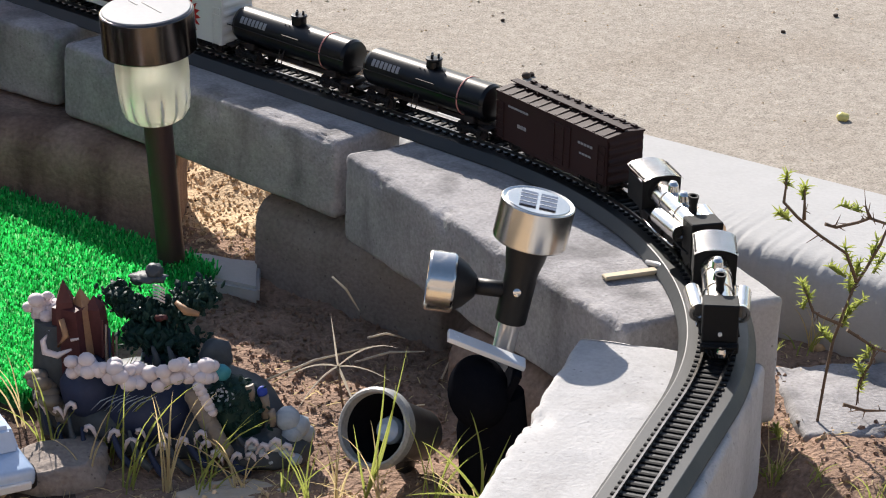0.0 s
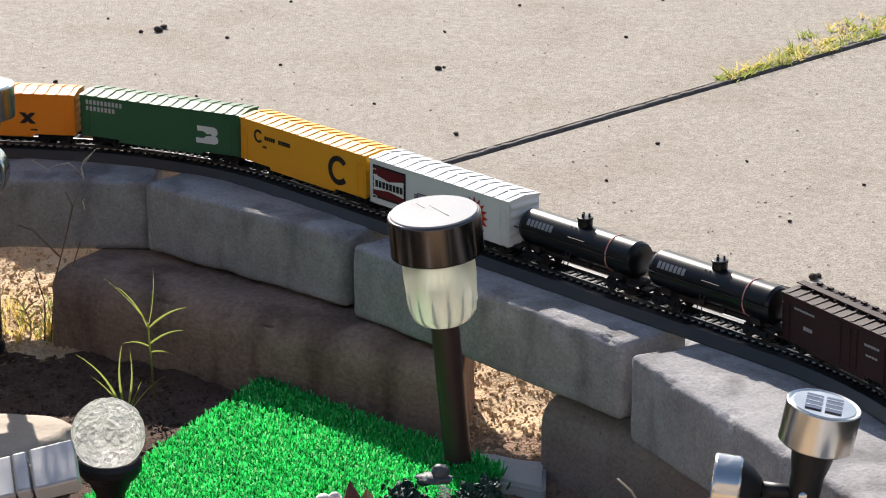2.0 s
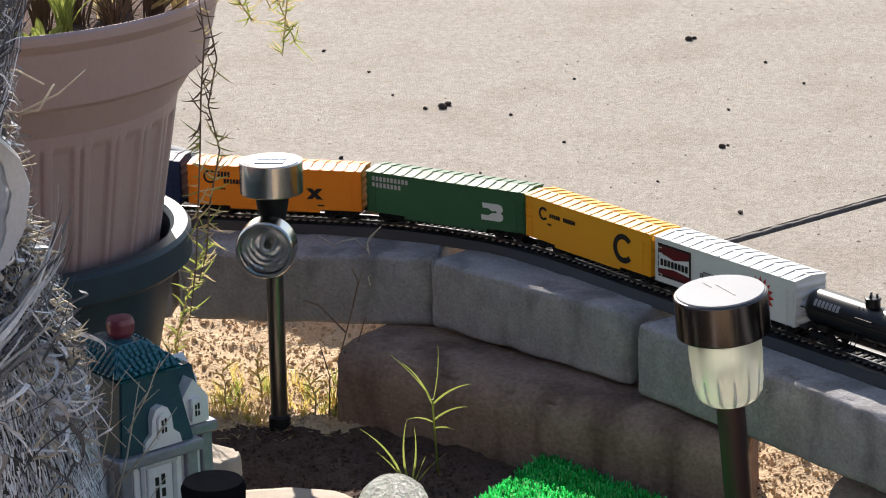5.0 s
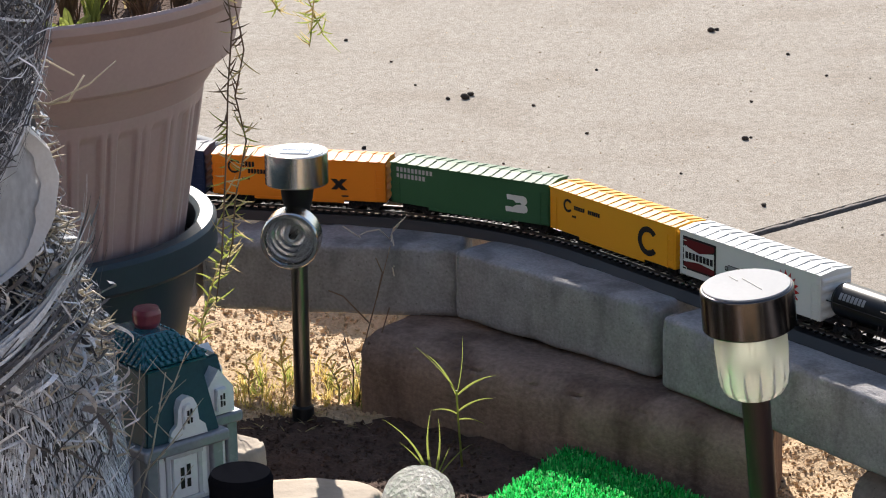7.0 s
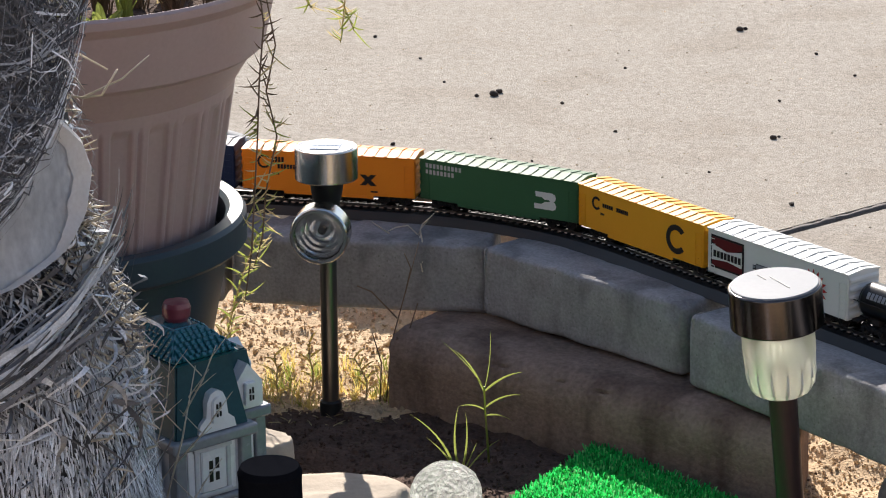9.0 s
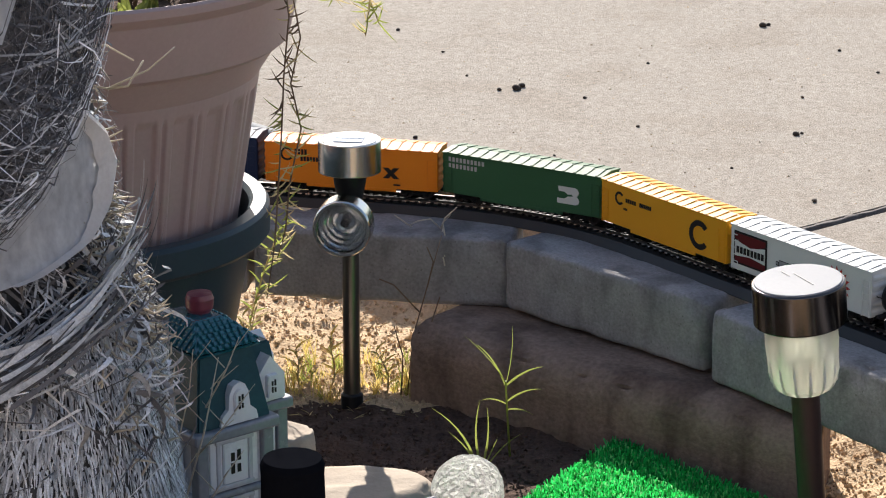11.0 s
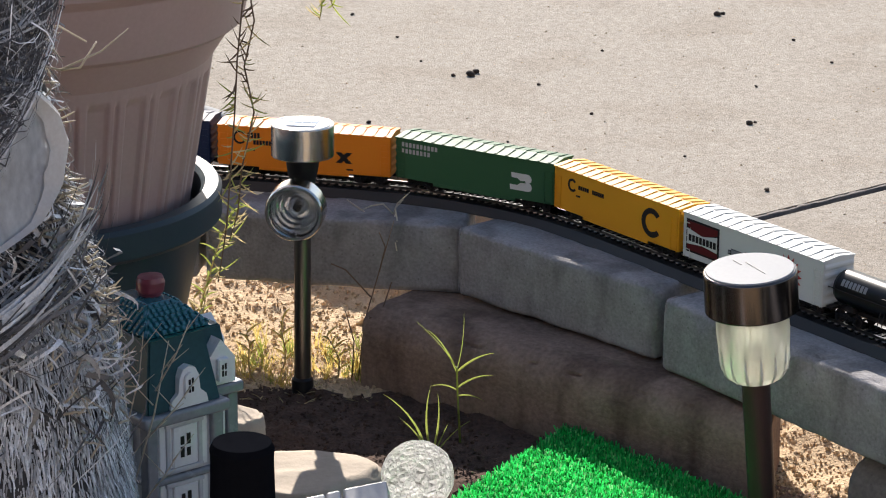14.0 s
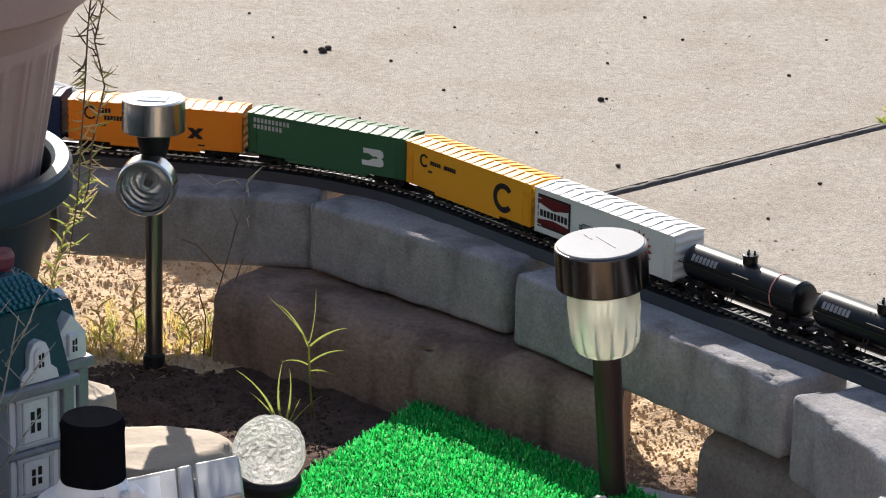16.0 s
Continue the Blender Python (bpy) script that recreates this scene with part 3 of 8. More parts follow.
def solar_spot_lamp(base, top, aim, pole_mat, label, arm=0.0, k=1.0, head=1.0):
    """A steel-capped solar spot on a pole; its lamp head points along aim."""
    base, top = Vector(base), Vector(top)
    h = (top - base).length
    m = axis_pose(base, top)
    t = thing("solar_spot_lamp", m, label, "garden lamp")
    bm = bmesh.new()
    lathe(bm, [(0.0, h - 0.0015), (0.026 * k, h - 0.0012), (0.0288 * k, h - 0.0002), (0.0297 * k, h - 0.0010), (0.0297 * k, h - 0.0302), (0.0290 * k, h - 0.031), (0.0, h - 0.031)], 56)
    part("cap", bm, "steel", t)
    bm = bmesh.new()
    lathe(bm, [(0.0, h - 0.0005), (0.0255 * k, h - 0.0005), (0.0255 * k, h - 0.0015)], 48)
    part("top_plate", bm, "capwhite" if arm == 0 else "steel", t)
    bm = bmesh.new()
    for i in (-1, 1):
        box(bm, (0, i * 0.0072, h + 0.0001), (0.027, 0.0120, 0.0008))
    # the armless lamp's cells are coloured pale blue, for the sky they reflect
    cells = part("solar_panel", bm, "solar" if arm else "paleglass", t, "solar cells under glass")
    for i in (-1, 1):
        for j in (-1, 0, 1):
            bm = bmesh.new()
            box(bm, (j * 0.008, i * 0.0072, h + 0.0006), (0.0007, 0.0116, 0.0003))
            part("cell_line", bm, "capwhite", cells)
    bm = bmesh.new()
    lathe(bm, [(0.0, h - 0.031), (0.0165, h - 0.031), (0.0145, h - 0.045), (0.0120, h - 0.056), (0.0115, h - 0.095), (0.0, h - 0.095)], 28)
    part("neck", bm, "black", t)
    bm = bmesh.new()
    lathe(bm, [(0.0, -0.01), (0.0082, -0.01), (0.0082, h - 0.093), (0.0, h - 0.093)], 24)
    part("pole", bm, pole_mat, t)
    bm = bmesh.new()
    lathe(bm, [(0.0105, -0.008), (0.0105, 0.012), (0.0084, 0.014)], 24)
    part("collar", bm, "black", t)
    inv = m.inverted()
    piv = m @ Vector((0, 0, h - 0.072))
    aimv = Vector(aim).normalized()
    c = piv + aimv * (0.012 + arm)
    hm = inv @ (Matrix.Translation(c) @ aimv.to_track_quat("Z", "Y").to_matrix().to_4x4()) @ Matrix.Scale(head, 4)
    bm = bmesh.new()
    lathe(bm, [(0.0, -0.006), (0.010, -0.006), (0.020, 0.004), (0.0250, 0.012), (0.0250, 0.016)], 40, hm)
    part("head_back", bm, "black", t)
    bm = bmesh.new()
    lathe(bm, [(0.0262, 0.013), (0.0275, 0.015), (0.0275, 0.036), (0.0262, 0.038), (0.0235, 0.038), (0.0228, 0.034), (0.0228, 0.015)], 48, hm)
    part("head_ring", bm, "steel", t)
    bm = bmesh.new()
    lathe(bm, [(0.0228, 0.031), (0.0205, 0.0255), (0.0198, 0.0275), (0.0168, 0.0215), (0.0160, 0.0240), (0.0128, 0.0180), (0.0120, 0.0205), (0.0085, 0.0150), (0.0, 0.0140)], 48, hm)
    part("reflector", bm, "reflector", t, "stepped bright reflector")
    bm = bmesh.new()
    lathe(bm, [(0.0, 0.034), (0.0225, 0.034), (0.0225, 0.0325), (0.0, 0.0325)], 48, hm)
    gl = part("glass", bm, "clear", t, "clear front glass")
    gl.visible_shadow = False
    bm = bmesh.new()
    lathe(bm, [(0.0, 0.017), (0.004, 0.017), (0.004, 0.021), (0.0025, 0.024), (0.0, 0.0245)], 16, hm)
    part("bulb", bm, "darksteel", t)
    if arm:
        bm = bmesh.new()
        tube(bm, [inv @ piv, inv @ (piv + aimv * (arm + 0.01))], 0.0062, 12)
        part("arm", bm, "black", t)
        bm = bmesh.new()
        lathe(bm, [(0.0, 0.0), (0.003, 0.0), (0.003, 0.0135), (0.0, 0.0145)], 12, Matrix.Translation((0, 0, h - 0.072)) @ (inv.to_3x3() @ Vector((-0.2, -0.9, 0.3))).to_track_quat("Z", "Y").to_matrix().to_4x4())
        part("pivot_screw", bm, "steel", t)
    return t


solar_spot_lamp((-0.150, 2.770, -0.147), (-0.149, 2.778, 0.116), (-0.12, -1.0, -0.02), "polesteel2", "steel solar spot lamp on a slim pole facing the bed")
solar_spot_lamp((0.441, 2.022, -0.147), (0.480, 2.011, 0.0755), (-0.97, 0.20, 0.10), "silverpaint", "steel solar spot lamp leaning with its head turned sideways", 0.023, 0.91, 0.80)


# ---- planter ----
def planter():
    m = pose(-0.392, 2.66, -0.147)
    low = thing("dark_planter", m, "dark slate plastic planter holding a taupe pot", "planter")
    bm = bmesh.new()
    lathe(bm, [(0.0, 0.0), (0.118, 0.0), (0.160, 0.206), (0.156, 0.206), (0.11, 0.03), (0.0, 0.03)], 96)
    part("wall", bm, "darkpot", low)
    bm = bmesh.new()
    lathe(bm, [(0.157, 0.206), (0.172, 0.207), (0.176, 0.211), (0.176, 0.234), (0.173, 0.238), (0.161, 0.238), (0.157, 0.234), (0.157, 0.206)], 96)
    part("rim", bm, "darkpot", low)
    t = thing("plant_pot", pose(-0.392, 2.665, -0.115), "large taupe ribbed plastic pot standing in a darker planter", "plant pot")
    bm = bmesh.new()

    def step(x, lo, hi):
        return min(max((x - lo) / (hi - lo), 0.0), 1.0)

    def ribs(a, z):
        """A sunk panel and a narrow groove, repeated round the wall; both end below the shoulder."""
        k = (a * 28 / (2 * math.pi)) % 1.0
        tall = step(z, 0.066, 0.071) * (1 - step(z, 0.311, 0.316))
        panel = step(k, 0.06, 0.10) * (1 - step(k, 0.58, 0.62))
        groove = step(k, 0.76, 0.79) * (1 - step(k, 0.84, 0.87))
        return 1.0 - tall * (0.026 * panel + 0.020 * groove)

    wall = [(0.1255 + 0.0385 * (z - 0.065) / 0.227, z) for z in (0.065, 0.0665, 0.0705, 0.0735, 0.12, 0.17, 0.22, 0.27, 0.308, 0.3115, 0.3155, 0.319, 0.350)]
    lathe(bm, [(0.0, 0.0), (0.115, 0.0), (0.122, 0.055)] + wall + [(0.1765, 0.3535), (0.192, 0.356), (0.197, 0.360), (0.2085, 0.409), (0.2172, 0.418), (0.2180, 0.425), (0.2152, 0.4275), (0.2130, 0.420), (0.186, 0.352), (0.165, 0.32), (0.0, 0.32)], 28 * 28, wave=ribs)
    part("wall", bm, "pot", t)
    bm = bmesh.new()
    lathe(bm, [(0.0, 0.408), (0.09, 0.412), (0.199, 0.405)], 48)
    roughen(bm, 0.006, 60)
    part("potting_soil", bm, "damp", t)
    return t


planter()

# ---- turf mat ----
M["turfglint"] = mat("pale_glint_blade", (0.30, 0.86, 0.34), (0.2, 0.7, 0.25), rough=0.25, scale=50, fine=500, bump=0.2, depth=0.001, island=0.3, thin=0.4)
def turf():
    c = [Vector((0.098, 2.632)), Vector((0.294, 2.404)), Vector((0.120, 2.168)), Vector((-0.060, 2.360))]
    bm = bmesh.new()
    lo = [bm.verts.new((p.x, p.y, -0.146)) for p in c]
    hi = [bm.verts.new((p.x, p.y, -0.137)) for p in c]
    bm.faces.new(hi[::-1])
    bm.faces.new(lo)
    for k in range(4):
        bm.faces.new((lo[k], lo[(k + 1) % 4], hi[(k + 1) % 4], hi[k]))
    bmesh.ops.recalc_face_normals(bm, faces=bm.faces)
    t = tagged(part("turf_mat", bm, "turfback"), "bright green artificial turf mat on the soil", "turf mat")
    rnd = random.Random(4)
    bm = bmesh.new()
    n = 140
    verts, faces = [], []
    for i in range(n):
        for j in range(n):
            a, b = (i + rnd.random()) / n, (j + rnd.random()) / n
            p = (c[0] * (1 - a) + c[1] * a) * (1 - b) + (c[3] * (1 - a) + c[2] * a) * b
            for q in range(3):
                ang, hgt = rnd.uniform(0, 6.28), rnd.uniform(0.006, 0.0155)
                lean = Vector((rnd.gauss(0, 0.0030), rnd.gauss(0, 0.0030), hgt))
                s = Vector((math.cos(ang), math.sin(ang), 0)) * 0.00085
                o = Vector((p.x + rnd.gauss(0, 0.0008), p.y + rnd.gauss(0, 0.0008), -0.138))
                k = len(verts)
                verts += [o - s, o + s, o + lean + s * 0.8, o + lean - s * 0.8]
                faces.append((k, k + 1, k + 2, k + 3))
    me = bpy.data.meshes.new("pile")
    me.from_pydata([tuple(v) for v in verts], [], faces)
    me.materials.append(M["turf"])
    me.materials.append(M["turfglint"])
    # every sixth blade is coloured paler, for the glint of the pile
    me.polygons.foreach_set("material_index", [1 if k % 6 == 4 else 0 for k in range(len(faces))])
    ob = new("pile", me)
    ob.parent = t
    ob["kind"] = "stuff"


turf()


# ---- train ----
RAIL_Z = 0.0122
for key, c, c2, r in (("c_orange", (0.84, 0.26, 0.020), (0.74, 0.215, 0.016), 0.42), ("c_green", (0.048, 0.135, 0.062), (0.036, 0.105, 0.048), 0.45), ("c_yellow", (0.84, 0.385, 0.022), (0.75, 0.335, 0.018), 0.42),
                      ("c_white", (0.72, 0.72, 0.70), (0.62, 0.62, 0.60), 0.4), ("c_blue", (0.022, 0.035, 0.085), (0.016, 0.026, 0.065), 0.45), ("c_brown", (0.030, 0.012, 0.012), (0.020, 0.008, 0.008), 0.5),
                      ("c_silver", (0.50, 0.50, 0.49), (0.40, 0.40, 0.39), 0.35), ("c_black", (0.007, 0.007, 0.008), (0.011, 0.011, 0.011), 0.5), ("c_gold", (0.80, 0.50, 0.05), (0.7, 0.42, 0.04), 0.45),
                      ("c_red", (0.45, 0.02, 0.015), (0.36, 0.016, 0.012), 0.45), ("c_wine", (0.14, 0.012, 0.014), (0.10, 0.01, 0.011), 0.45), ("c_grey", (0.30, 0.30, 0.31), (0.24, 0.24, 0.25), 0.5), ("c_ink", (0.018, 0.015, 0.014), (0.025, 0.02, 0.02), 0.5), ("c_pink", (0.55, 0.25, 0.22), (0.5, 0.2, 0.18), 0.5)):
    M[key] = mat(key, c, c2, rough=r + 0.12, scale=30, fine=500, mix=0.9, bump=0.06, depth=0.0003, rvar=0.08, spec=0.2)
M["chrome"] = mat("nickel_plate", (0.72, 0.70, 0.68), (0.55, 0.53, 0.5), rough=0.18, metal=1.0, scale=80, fine=500, bump=0.05, depth=0.0002)

M["c_tank"] = mat("glossy_black_tank", (0.003, 0.003, 0.004), (0.005, 0.005, 0.006), rough=0.30, scale=30, fine=500, mix=0.9, bump=0.02, depth=0.0001, rvar=0.05, spec=0.30)


def car_pose(s, length):
    a, _ = track_point(s - length * 0.36)
    b, _ = track_point(s + length * 0.36)
    c = (a + b) / 2
    return Matrix.Translation((c.x, c.y, RAIL_Z)) @ Matrix.Rotation(math.atan2((b - a).y, (b - a).x), 4, "Z")


def wheelset(bm, x, r=0.0055):
    for side in (-1, 1):
        m = Matrix.Translation((x, side * 0.0088, r)) @ Matrix.Rotation(radians(-90 * side), 4, "X")
        lathe(bm, [(0.0, -0.0012), (r + 0.0008, -0.0012), (r + 0.0008, -0.0004), (r, -0.0003), (r, 0.0012), (r * 0.7, 0.0008), (r * 0.3, 0.0014), (0.0, 0.0014)], 16, m)
    tube(bm, [(x, -0.0085, r), (x, 0.0085, r)], 0.001, 6)


def add_trucks(t, length, inset=0.024):
    for sx in (-1, 1):
        cx = sx * (length / 2 - inset)
        bm = bmesh.new()
        for side in (-1, 1):
            y = side * 0.0118
            box(bm, (cx, y, 0.0075), (0.026, 0.0018, 0.0028), 0.0004, 1)
            box(bm, (cx, y, 0.0052), (0.014, 0.0018, 0.0022), 0.0004, 1)
            for k in (-1, 1):
                box(bm, (cx + k * 0.0105, y + side * 0.0006, 0.0058), (0.0045, 0.0024, 0.0042), 0.0006, 1)
            for k in (-0.002, 0.002):
                tube(bm, [(cx + k, y + side * 0.0006, 0.0045), (cx + k, y + side * 0.0006, 0.0085)], 0.0009, 6)
        box(bm, (cx, 0, 0.0085), (0.008, 0.024, 0.003), 0.0005, 1)
        tr = part("truck", bm, "c_black", t)
        for k in (-1, 1):
            bm = bmesh.new()
            wheelset(bm, cx + k * 0.0105)
            part("wheelset", bm, "c_ink", tr)
        bm = bmesh.new()
        e = sx * (length / 2)
        box(bm, (e + sx * 0.003, 0, 0.0085), (0.010, 0.0026, 0.003), 0.0005, 1)
        box(bm, (e + sx * 0.0075, 0.001, 0.0085), (0.004, 0.0048, 0.0042), 0.001, 1)
        part("coupler", bm, "c_ink", t)


def flat(bm, pts, y, t=0.0003, mi=0):
    """A thin plate on the near side: pts are (x, z) in order."""
    a = [bm.verts.new((x, y, z)) for x, z in pts]
    b = [bm.verts.new((x, y - t, z)) for x, z in pts]
    bm.faces.new(a).material_index = mi
    bm.faces.new(b[::-1]).material_index = mi
    for k in range(len(pts)):
        k2 = (k + 1) % len(pts)
        bm.faces.new((a[k], b[k], b[k2], a[k2])).material_index = mi


def bar(bm, x, z, w, h, y, skew=0.0):
    flat(bm, [(x, z), (x + w, z), (x + w + skew, z + h), (x + skew, z + h)], y)


def bars(t, x, z, n, w, h, gap, y, matname):
    """A row of plain bars in place of letters, each a part."""
    for k in range(n):
        bm = bmesh.new()
        bar(bm, x + k * (w + gap), z, w, h, y)
        part("lettering_bar", bm, matname, t)


def ring(t, cx, cz, r0, r1, n, y, matname, label):
    """An open ring emblem."""
    bm = bmesh.new()
    outer, inner = arc_pts(cx, cz, r0, 40, 320, n), arc_pts(cx, cz, r1, 40, 320, n)
    flat(bm, outer + inner[::-1], y)
    part("ring_emblem", bm, matname, t, label)


def boxcar(s, length, width, height, body, roof, label, group="train cars", ribs=13, walk_board=False, door=None, door_x=0.0, sill=0.0105):
    t = thing("boxcar", car_pose(s, length), label, "train car", group)
    z0, z1 = sill, sill + height
    bm = bmesh.new()
    box(bm, (0, 0, (z0 + z1) / 2), (length, width, height), 0.0005, 1)
    b = part("body", bm, body, t)
    for sx in (-1, 1):
        bm = bmesh.new()
        rows = []
        for k in range(21):
            z = z0 + 0.001 + (height - 0.002) * k / 20
            d = 0.0005 + (0.0009 if k % 4 in (1, 2) else 0.0)
            rows.append([bm.verts.new((sx * (length / 2 + d), y, z)) for y in (-width * 0.46, width * 0.46)])
        for a, c in zip(rows, rows[1:]):
            bm.faces.new((a[0], a[1], c[1], c[0]))
        part("end_panel", bm, body, t)
    for side in (-1, 1):
        bm = bmesh.new()
        box(bm, (0, side * (width / 2 - 0.0006), z0 - 0.0012), (length * 0.52, 0.0012, 0.0030), 0.0002, 1)
        part("side_sill", bm, body, t)
    bm = bmesh.new()
    w2 = width / 2 + 0.0008
    rise = 0.0028
    sect = [(-w2, z1 - 0.0006), (-w2, z1 + 0.0006), (0, z1 + rise), (w2, z1 + 0.0006), (w2, z1 - 0.0006)]
    ends = []
    for x in (-length / 2 - 0.0006, length / 2 + 0.0006):
        ends.append([bm.verts.new((x, y, z)) for y, z in sect])
    for k in range(len(sect)):
        k2 = (k + 1) % len(sect)
        bm.faces.new((ends[0][k], ends[1][k], ends[1][k2], ends[0][k2]))
    bm.faces.new(ends[0])
    bm.faces.new(ends[1][::-1])
    bmesh.ops.recalc_face_normals(bm, faces=bm.faces)
    rf = part("roof", bm, roof, t)
    for k in range(ribs):
        x = -length / 2 + length * (k + 0.5) / ribs
        for side in (-1, 1):
            bm = bmesh.new()
            ang = math.atan2(rise, w2)
            box(bm, (0, 0, 0), (length / ribs * 0.22, w2 * 0.94, 0.0006), 0.0002, 1,
                Matrix.Translation((x, side * w2 * 0.5, z1 + 0.0008 + rise * 0.5)) @ Matrix.Rotation(-side * ang, 4, "X"))
            part("roof_rib", bm, roof, rf)
    if walk_board:
        bm = bmesh.new()
        box(bm, (0, 0, z1 + rise + 0.0022), (length + 0.002, 0.0075, 0.0010), 0.0002, 1)
        for k in range(10):
            x = -length / 2 + length * (k + 0.5) / 10
            box(bm, (x, 0, z1 + rise + 0.0010), (0.0016, 0.010, 0.0016))
            box(bm, (x, w2 * 0.72, z1 + rise * 0.6 + 0.001), (0.0046, 0.0032, 0.0018))
        part("running_board", bm, walk_board, t)
    if door:
        dw = length * 0.19
        for side in (-1, 1):
            bm = bmesh.new()
            box(bm, (door_x, side * (width / 2 + 0.0003), z0 + height * 0.47), (dw, 0.0012, height * 0.86), 0.0003, 1)
            for k in range(5):
                box(bm, (door_x, side * (width / 2 + 0.0010), z0 + height * (0.14 + 0.165 * k)), (dw * 0.92, 0.0005, 0.0009))
            for k in (-1, 1):
                tube(bm, [(door_x + k * dw * 0.22, side * (width / 2 + 0.0014), z0 + 0.002), (door_x + k * dw * 0.22, side * (width / 2 + 0.0014), z0 + height * 0.88)], 0.0004, 5)
            part("door", bm, door, t)
    for sx in (-1, 1):
        bm = bmesh.new()
        x0 = sx * (length / 2 - 0.006)
        for k in range(6):
            box(bm, (x0, -width / 2 - 0.0009, z0 + 0.002 + k * height * 0.15), (0.0085, 0.0005, 0.0007))
        for k in (-1, 1):
            box(bm, (x0 + k * 0.0042, -width / 2 - 0.0006, z0 + height * 0.40), (0.0006, 0.0006, height * 0.8))
        part("ladder", bm, body, t)
    bm = bmesh.new()
    box(bm, (0, 0, z0 - 0.0015), (length * 0.98, width * 0.55, 0.003), 0.0003, 1)
    box(bm, (0, 0, z0 - 0.0045), (length * 0.4, 0.006, 0.005), 0.0004, 1)
    part("underframe", bm, "c_black", t)
    add_trucks(t, length)
    return t, -width / 2 - 0.0003


def arc_pts(cx, cz, r, a0, a1, n):
    return [(cx + r * math.cos(radians(a0 + (a1 - a0) * k / n)), cz + r * math.sin(radians(a0 + (a1 - a0) * k / n))) for k in range(n + 1)]


L50, W50, H50 = 0.178, 0.036, 0.0405
S_LOCO = 1.360

# the leading tank cars, box car and engines stand on the far bend, the long box cars on the near one
S_BOX40 = S_LOCO - 0.395
S_TANK = (S_BOX40 - 0.153, S_BOX40 - 0.153 - 0.155)
S_WHITE = S_TANK[1] - 0.166
S_YEL, S_GRN, S_ORG, S_BLU = (S_WHITE - 0.187 * k for k in (1, 2, 3, 4))

# white box car with a spark plug picture
t, y = boxcar(S_WHITE, L50 + 0.004, 0.037, 0.0415, "c_white", "c_white", "white model box car with a spark plug picture on its side", ribs=14)
bm = bmesh.new()
flat(bm, [(-0.086, 0.0165), (-0.042, 0.0165), (-0.042, 0.0475), (-0.086, 0.0475)], y)
part("sign_plate", bm, "c_ink", t, "black sign plate")
for za, zb, zc in ((0.0455, 0.0405, 0.0335), (0.0185, 0.0235, 0.0265)):
    bm = bmesh.new()
    flat(bm, [(-0.084, za), (-0.044, za), (-0.044, zb), (-0.064, zc), (-0.084, zb)], y - 0.0004)
    part("sign_corner", bm, "c_wine", t, "dark red sign corner")
bm = bmesh.new()
flat(bm, [(-0.084, 0.0240), (-0.064, 0.0262), (-0.044, 0.0240), (-0.044, 0.0390), (-0.064, 0.0350), (-0.084, 0.0390)], y - 0.0007)
part("sign_face", bm, "c_white", t)
bars(t, -0.0815, 0.0275, 8, 0.0034, 0.0062, 0.0013, y - 0.0011, "c_ink")
for x0, x1, h0 in ((-0.030, -0.026, 0.004), (-0.026, -0.008, 0.0075), (-0.008, 0.004, 0.010), (0.004, 0.009, 0.014), (0.009, 0.013, 0.011), (0.013, 0.021, 0.016), (0.021, 0.030, 0.010), (0.030, 0.034, 0.003)):
    bm = bmesh.new()
    flat(bm, [(x0, 0.030 - h0 / 2), (x1, 0.030 - h0 / 2), (x1, 0.030 + h0 / 2), (x0, 0.030 + h0 / 2)], y)
    flat(bm, [(x0 + 0.0006, 0.030 - h0 / 2 + 0.0012), (x1 - 0.0006, 0.030 - h0 / 2 + 0.0012), (x1 - 0.0006, 0.030 + h0 / 2 - 0.0006), (x0 + 0.0006, 0.030 + h0 / 2 - 0.0006)], y - 0.0002, mi=1)
    part("plug_piece", bm, ("c_ink", "c_grey"), t)
bm = bmesh.new()
pts = []
for k in range(32):
    r = 0.0175 if k % 2 == 0 else 0.0115
    pts.append((0.048 + r * math.cos(k * math.pi / 16), 0.030 + r * math.sin(k * math.pi / 16)))
flat(bm, pts, y)
part("burst", bm, "c_red", t, "red flame burst")
bm = bmesh.new()
flat(bm, arc_pts(0.048, 0.030, 0.0105, 0, 345, 23), y - 0.0004)
part("burst_centre", bm, "c_gold", t, "yellow disc")

# yellow box car with a dark ring emblem
t, y = boxcar(S_YEL, L50, W50, H50, "c_yellow", "c_yellow", "yellow model box car with a dark blue ring emblem", ribs=16, sill=0.011)
ring(t, 0.052, 0.030, 0.0140, 0.0088, 20, y, "c_ink", "dark ring emblem")
bm = bmesh.new()
flat(bm, [(0.046, 0.0195), (0.058, 0.0190), (0.063, 0.0215), (0.056, 0.0225)], y - 0.0004)
part("emblem_tail", bm, "c_ink", t)
ring(t, -0.062, 0.0385, 0.0065, 0.0042, 14, y, "c_ink", "small dark ring emblem")
bars(t, -0.053, 0.0365, 5, 0.0023, 0.0038, 0.0008, y, "c_ink")
bars(t, -0.033, 0.0365, 6, 0.0022, 0.0040, 0.0007, y, "c_ink")
bars(t, -0.056, 0.0285, 3, 0.0014, 0.002, 0.0006, y, "c_ink")

